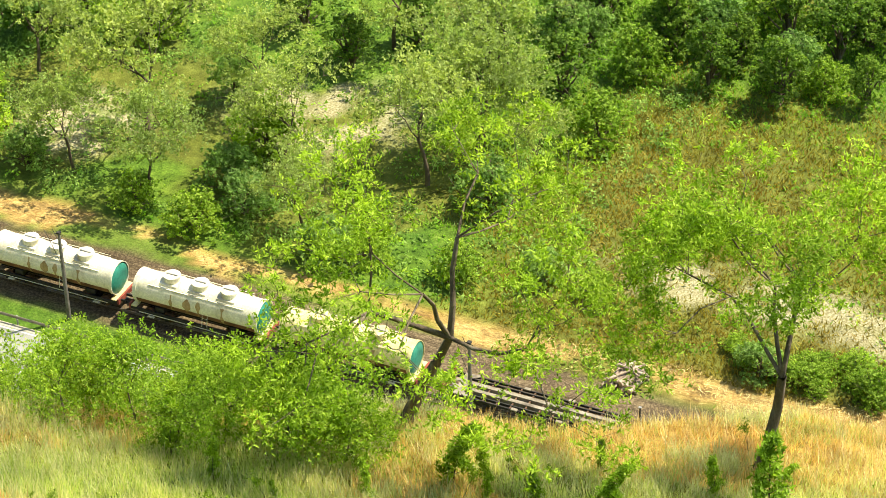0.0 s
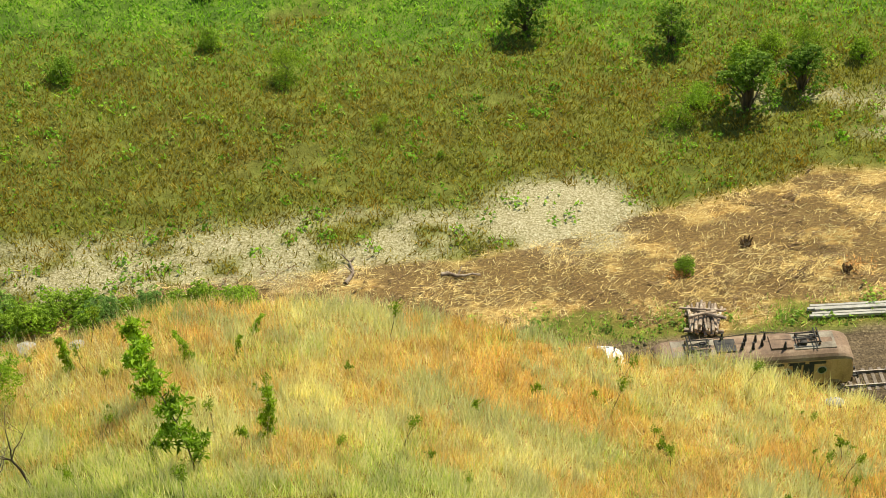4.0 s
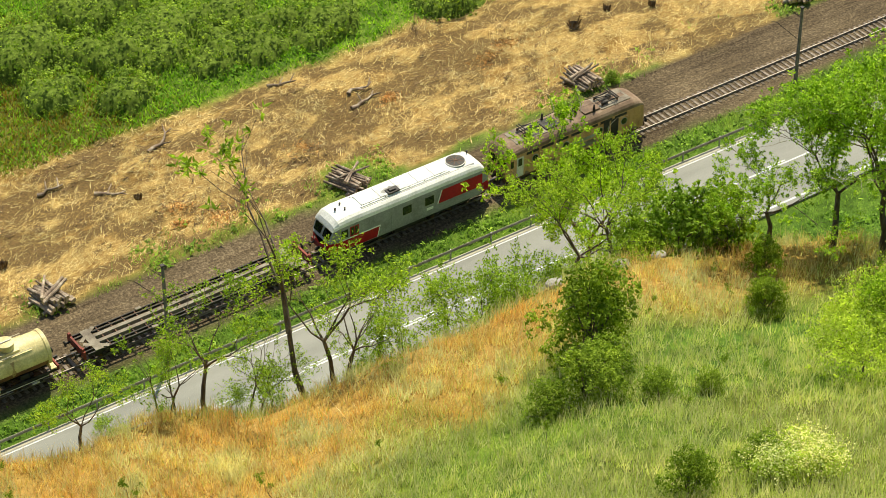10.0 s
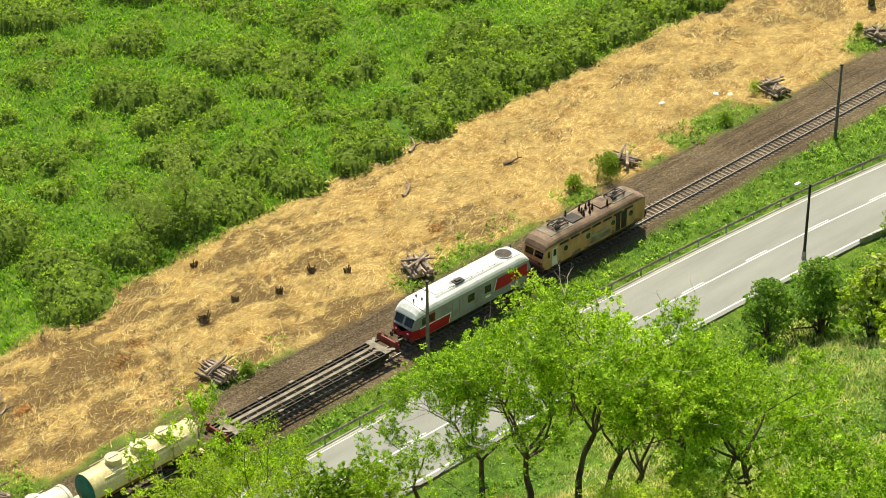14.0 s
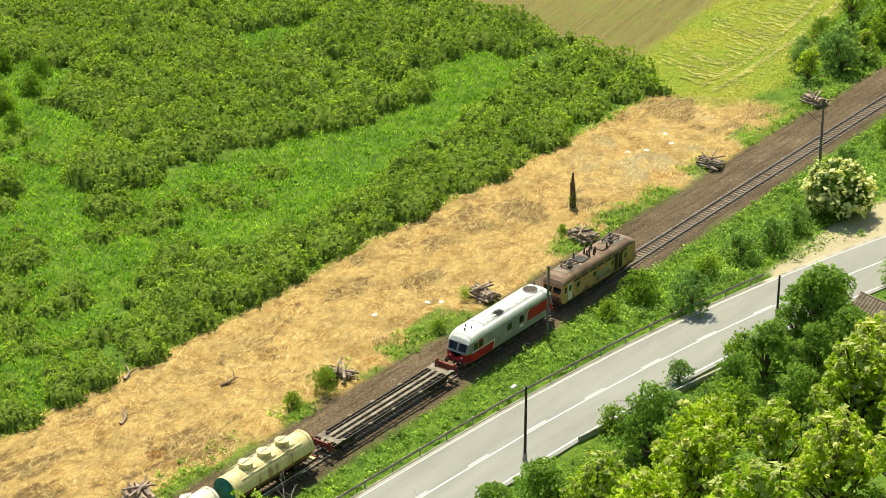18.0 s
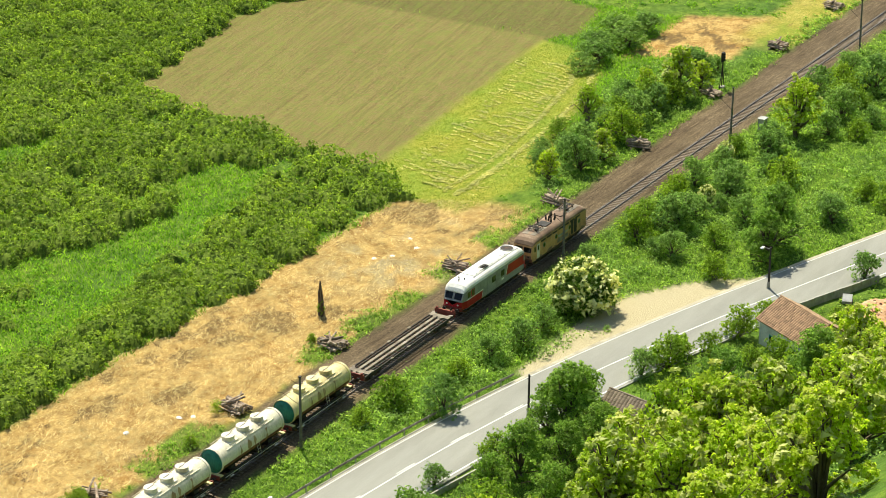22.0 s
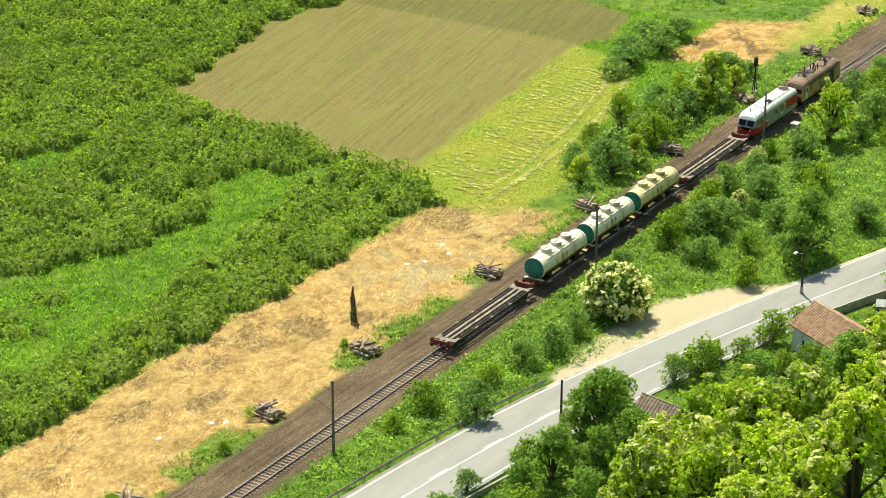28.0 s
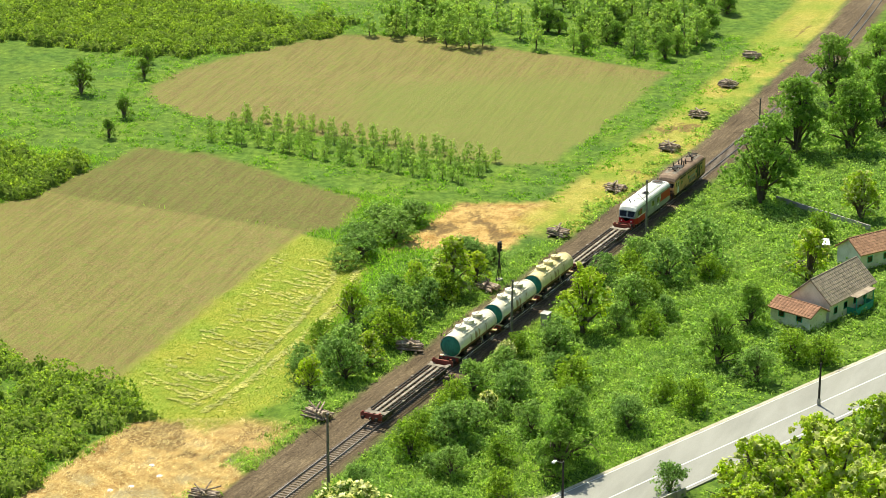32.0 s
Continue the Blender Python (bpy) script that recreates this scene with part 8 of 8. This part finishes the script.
def rail_signal():
    th = thing("railway_signal", pose(320.6, 138.3, -0.5), "black colour-light railway signal on braced legs", "signal")
    part("mast", tubes(((0, 0, 0), (0, 0, 4.4), 0.09), seg=8), M_DARK, th)
    part("brace", tubes(((-0.9, 0, 0), (0, 0, 3.6), 0.06), ((0.9, 0, 0), (0, 0, 3.6), 0.06), seg=6), M_DARK, th)
    part("signal_head", boxes((-0.45, 0.45, -0.15, 0.15, 4.2, 5.7), bevel=0.08), M_DARK, th, "black signal head")
    for k in range(3):
        part("hood", tubes(((-0.0, -0.15, 4.5 + 0.45 * k), (-0.0, -0.4, 4.5 + 0.45 * k), 0.14), seg=10), M_DARK, th)
    part("base", boxes((-0.5, 0.5, -0.4, 0.4, -0.1, 0.3), bevel=0.03), M_CONC, th)


rail_signal()
th = thing("relay_hut", pose(306.3, 125.4, -0.5), "small grey concrete relay box beside the track", "hut")
part("walls", boxes((-0.6, 0.6, -0.5, 0.5, 0, 1.7), bevel=0.03), M_CONC, th)
part("roof", boxes((-0.7, 0.7, -0.6, 0.6, 1.7, 1.85), bevel=0.02), M_STEEL, th)
part("door", boxes((-0.35, 0.35, -0.53, -0.5, 0.1, 1.5)), M_STEEL, th, "grey steel door")
th = thing("marker_post", pose(-45.5, 132.4, -0.5), "short dark post beside the ballast", "post")
part("shaft", tubes(((0, 0, 0), (0, 0, 1.9), 0.09, 0.07), seg=7), M_DARK, th)
part("cap", boxes((-0.12, 0.12, -0.1, 0.1, 1.9, 2.0), bevel=0.02), M_STEEL, th)


# ---- houses and gardens by the road ----
def tiled_slope(parent, p0, p1, p2, p3, material, nu, nv):
    """Tiles laid in courses on the slope with corners ridge p0-p1 and eave p3-p2."""
    p0, p1, p2, p3 = (Vector(p) for p in (p0, p1, p2, p3))
    nrm = (p1 - p0).cross(p3 - p0).normalized()
    if nrm.z < 0:
        nrm = -nrm
    u, w = (p1 - p0) / nu, (p3 - p0) / nv
    me = bpy.data.meshes.new("tile")
    bm = bmesh.new()
    prof = [(0.0, 0.02), (0.25, 0.07), (0.5, 0.09), (0.75, 0.07), (1.0, 0.02)]
    a = [bm.verts.new(u * s * 1.02 + nrm * h) for s, h in prof]
    b = [bm.verts.new(u * s * 1.02 + w * 1.12 + nrm * (h + 0.03)) for s, h in prof]
    for k in range(4):
        bm.faces.new((a[k], b[k], b[k + 1], a[k + 1]))
    c = [bm.verts.new(v.co - nrm * 0.05) for v in b]
    for k in range(4):
        bm.faces.new((b[k], c[k], c[k + 1], b[k + 1]))
    bmesh.ops.recalc_face_normals(bm, faces=bm.faces)
    bm.to_mesh(me)
    bm.free()
    me.materials.append(material)
    for j in range(nv):
        for i in range(nu):
            ob = new("tile", me)
            ob.parent = parent
            o = p0 + u * i + w * j + nrm * random.uniform(0, 0.02)
            ob.matrix_basis = Matrix.Translation(o)


def house(name, m, L, W, eave, ridge, tile, label, nu, nv, wall=M_PLASTER, over=0.35, door_x=None):
    th = thing(name, m, label, "house")
    body = bmesh.new()
    box(body, -L / 2, L / 2, -W / 2, W / 2, 0, eave)
    part("wall", body, wall, th)
    for s in (-1, 1):
        g = bmesh.new()
        x = s * (L / 2 - 0.06)
        tri = [(x - 0.06, -W / 2, eave), (x - 0.06, W / 2, eave), (x - 0.06, 0, ridge - 0.08)]
        a = [g.verts.new(p) for p in tri]
        b = [g.verts.new((p[0] + 0.12, p[1], p[2])) for p in tri]
        g.faces.new(a[::-1])
        g.faces.new(b)
        for k in range(3):
            g.faces.new((a[k], a[(k + 1) % 3], b[(k + 1) % 3], b[k]))
        part("gable", g, wall, th)
    drop = (ridge - eave) * over / (W / 2)
    roof = bmesh.new()
    pts = [(0, ridge), (W / 2 + over, eave - drop), (W / 2 + over, eave - drop - 0.12), (0, ridge - 0.14), (-W / 2 - over, eave - drop - 0.12), (-W / 2 - over, eave - drop)]
    ends = [[roof.verts.new((x, y, z)) for y, z in pts] for x in (-L / 2 - over, L / 2 + over)]
    for k in range(6):
        roof.faces.new((ends[0][k], ends[1][k], ends[1][(k + 1) % 6], ends[0][(k + 1) % 6]))
    roof.faces.new(ends[0][::-1])
    roof.faces.new(ends[1])
    bmesh.ops.recalc_face_normals(roof, faces=roof.faces)
    r = part("roof", roof, tile, th)
    for s in (-1, 1):
        tiled_slope(r, (-L / 2 - over, 0, ridge + 0.01), (L / 2 + over, 0, ridge + 0.01), (L / 2 + over, s * (W / 2 + over), eave - drop + 0.01), (-L / 2 - over, s * (W / 2 + over), eave - drop + 0.01), tile, nu, nv)
    part("ridge_cap", tubes(((-L / 2 - over, 0, ridge + 0.03), (L / 2 + over, 0, ridge + 0.03), 0.13), seg=8), tile, th)
    for s in (-1, 1):
        for k in range(max(1, int(L / 3))):
            x = -L / 2 + (k + 0.6) * L / max(1, int(L / 3)) * 0.9
            wn_ = part("window", boxes((x - 0.5, x + 0.5, s * W / 2 - 0.04, s * W / 2 + 0.04, 0.9, 1.9), bevel=0.01), M_TEAL, th, "small teal-framed window")
            part("pane", boxes((x - 0.4, x + 0.4, s * W / 2 - 0.05, s * W / 2 + 0.05, 1.0, 1.8)), M_GLASS, wn_)
    d = part("door", boxes((L / 2 - 0.03, L / 2 + 0.05, -0.45, 0.45, 0.05, 2.0), bevel=0.01), M_SLEEPER, th, "brown wooden door")
    part("handle", tubes(((L / 2 + 0.05, 0.3, 1.0), (L / 2 + 0.1, 0.3, 1.0), 0.03), seg=6), M_STEEL, d)
    return th


zA = float(height(235, 90))
house("house", pose(238.3, 90.9, zA, 0, 0, 59.6), 8.6, 6.2, max(2.4, 2.8 - zA), max(4.2, 4.7 - zA), M_TILE_A, "old cottage with a red-brown tiled roof below the road", 26, 9)
zB = float(height(210, 100))
house("shed", pose(210.3, 99.6, zB, 0, 0, 78), 4.6, 3.8, 2.4, 3.9, M_TILE_OLD, "small tiled shed half hidden by trees", 12, 7, M_CONC)
C = house("house", pose(330.0, 93.6, -0.5, 0, 0, -13), 12.0, 5.8, 2.9, 5.5, M_TILE_OLD, "whitewashed cottage with a weathered brown tiled roof", 28, 9)
part("porch", boxes((-1.2, 3.6, -4.3, -4.2, 0.0, 1.0), (3.5, 3.6, -4.3, -2.9, 0, 1.0), (-1.2, -1.1, -4.3, -2.9, 0, 1.0), bevel=0.01), M_TEAL, C, "green-painted porch parapet")
part("porch_post", boxes((-1.2, -1.08, -4.32, -4.2, 0, 2.6), (1.2, 1.32, -4.32, -4.2, 0, 2.6), (3.48, 3.6, -4.32, -4.2, 0, 2.6)), M_TEAL, C)
part("porch_roof", boxes((-1.4, 3.8, -4.5, -2.9, 2.55, 2.68), bevel=0.02), M_TILE_OLD, C)
house("shed", pose(322.0, 95.9, -0.5, 0, 0, 70), 6.4, 3.6, 2.1, 3.0, M_TILE, "lean-to shed with a brown tiled roof beside the cottage", 14, 5)
house("house", pose(351.0, 94.6, -0.5, 0, 0, -30), 7.0, 4.6, 2.6, 4.2, M_TILE, "garden house with an orange tiled roof", 16, 7)
th = thing("garden_shed", pose(351.5, 101.4, -0.5, 0, 0, 20), "small garden shed with a flat white roof", "shed")
part("walls", boxes((-1.2, 1.2, -0.9, 0.9, 0, 1.9), bevel=0.02), M_SLEEPER, th)
part("roof", boxes((-1.5, 1.5, -1.2, 1.2, 1.9, 2.02), bevel=0.02), M_WHITE, th, "flat white roof")
th = thing("wooden_crate", pose(344.7, 102.3, -0.55, 0, 0, 30), "dark open wooden bin in the garden", "bin")
part("boards", boxes((-1.0, 1.0, -0.7, -0.6, 0, 0.8), (-1.0, 1.0, 0.6, 0.7, 0, 0.8), (-1.0, -0.9, -0.6, 0.6, 0, 0.8), (0.9, 1.0, -0.6, 0.6, 0, 0.8)), M_SLEEPER, th)
part("soil", boxes((-0.9, 0.9, -0.6, 0.6, 0.0, 0.5)), M_BARK, th)


def garden_wall(x0, y0, x1, y1, tall, material, label):
    d = math.hypot(x1 - x0, y1 - y0)
    z = min(float(height(x0, y0)), float(height(x1, y1)))
    th = thing("garden_wall", pose(x0, y0, z - 0.1, 0, 0, math.degrees(math.atan2(y1 - y0, x1 - x0))), label, "wall")
    n = max(2, int(d / 1.6))
    for k in range(n):
        part("panel", boxes((d * k / n + 0.02, d * (k + 1) / n - 0.02, -0.1, 0.1, 0, tall + random.uniform(-0.04, 0.04)), bevel=0.02), material, th)


garden_wall(375.0, 115.3, 366.3, 98.1, 0.9, M_CONC, "low pale garden wall around a bare plot")
garden_wall(246.5, 96.6, 262.0, 90.6, 1.2, M_CONC, "low grey concrete wall along the road")
garden_wall(171.5, 112.0, 196.5, 107.6, 0.8, M_CONC, "low concrete edge wall along the road")
th = thing("rubble_heap", pose(253.0, 86.8, float(height(253, 86.8))), "heap of orange brick rubble and earth in the yard", "heap")
heap = bmesh.new()
bmesh.ops.create_icosphere(heap, subdivisions=4, radius=1.0)
for vtx in heap.verts:
    k = 1 + 0.3 * noise.noise(vtx.co * 1.7) + 0.12 * noise.noise(vtx.co * 6)
    vtx.co = Vector((vtx.co.x * 4.2 * k, vtx.co.y * 3.0 * k, max(-0.3, vtx.co.z * 1.1 * k)))
part("earth", heap, M_RUBBLE, th)
brick = part("brick", boxes((-0.16, 0.16, -0.08, 0.08, 0, 0.09), bevel=0.01), M_TILE_A, th)
brick.matrix_basis = pose(-2.6, -1.6, 0.55, 8, 14, 30)
for k in range(40):
    a, d = random.uniform(0, 6.28), random.uniform(0.2, 0.95)
    again("brick", brick, th, pose(4.0 * d * math.cos(a), 2.8 * d * math.sin(a), 1.02 * math.sqrt(1 - d * d) + 0.02, random.uniform(-25, 25), random.uniform(-25, 25), random.uniform(0, 180)))
th = thing("blue_cart", pose(254.0, 91.6, float(height(254, 91.6)), 0, 0, 20), "pale blue cart body standing in a yard", "cart")
part("body", boxes((-1.2, 1.2, -0.6, 0.6, 0.4, 0.75), bevel=0.06), M_GREY, th)
part("wheel", tubes(((0, -0.7, 0.3), (0, -0.6, 0.3), 0.3), ((0, 0.6, 0.3), (0, 0.7, 0.3), 0.3), seg=12), M_DARK, th)
# pale rocks along the brow
for k, (x, y, s) in enumerate([(38.8, 45.6, 0.26), (40.6, 45.9, 0.2), (24.6, 47.3, 0.34), (22.6, 47.4, 0.24), (14.6, 47.0, 0.2), (-6.5, 47.0, 0.28), (-5.2, 46.6, 0.2), (36.6, 46.2, 0.22)]):
    bm = bmesh.new()
    bmesh.ops.create_icosphere(bm, subdivisions=2, radius=s)
    for vtx in bm.verts:
        vtx.co = Vector((vtx.co.x * 1.3, vtx.co.y, vtx.co.z * 0.6)) * (1 + 0.35 * noise.noise(vtx.co * 2.3 + Vector((k * 3, 0, 0))))
    th = thing("rock", pose(x, y, float(height(x, y)) + 0.05), "pale weathered rock in dry grass on the brow", "rock", "rocks on the brow")
    part("stone", bm, M_CONC, th)


def motions():
    """The train rolls along the track at about 12 m/s."""
    for ob, ahead in TRAIN:
        walk(ob, [(t, pose(DIESEL_REAR(t) + ahead, TRACK_Y, 0)) for t in (0, 6, 11, 19, 25, 32)])


motions()
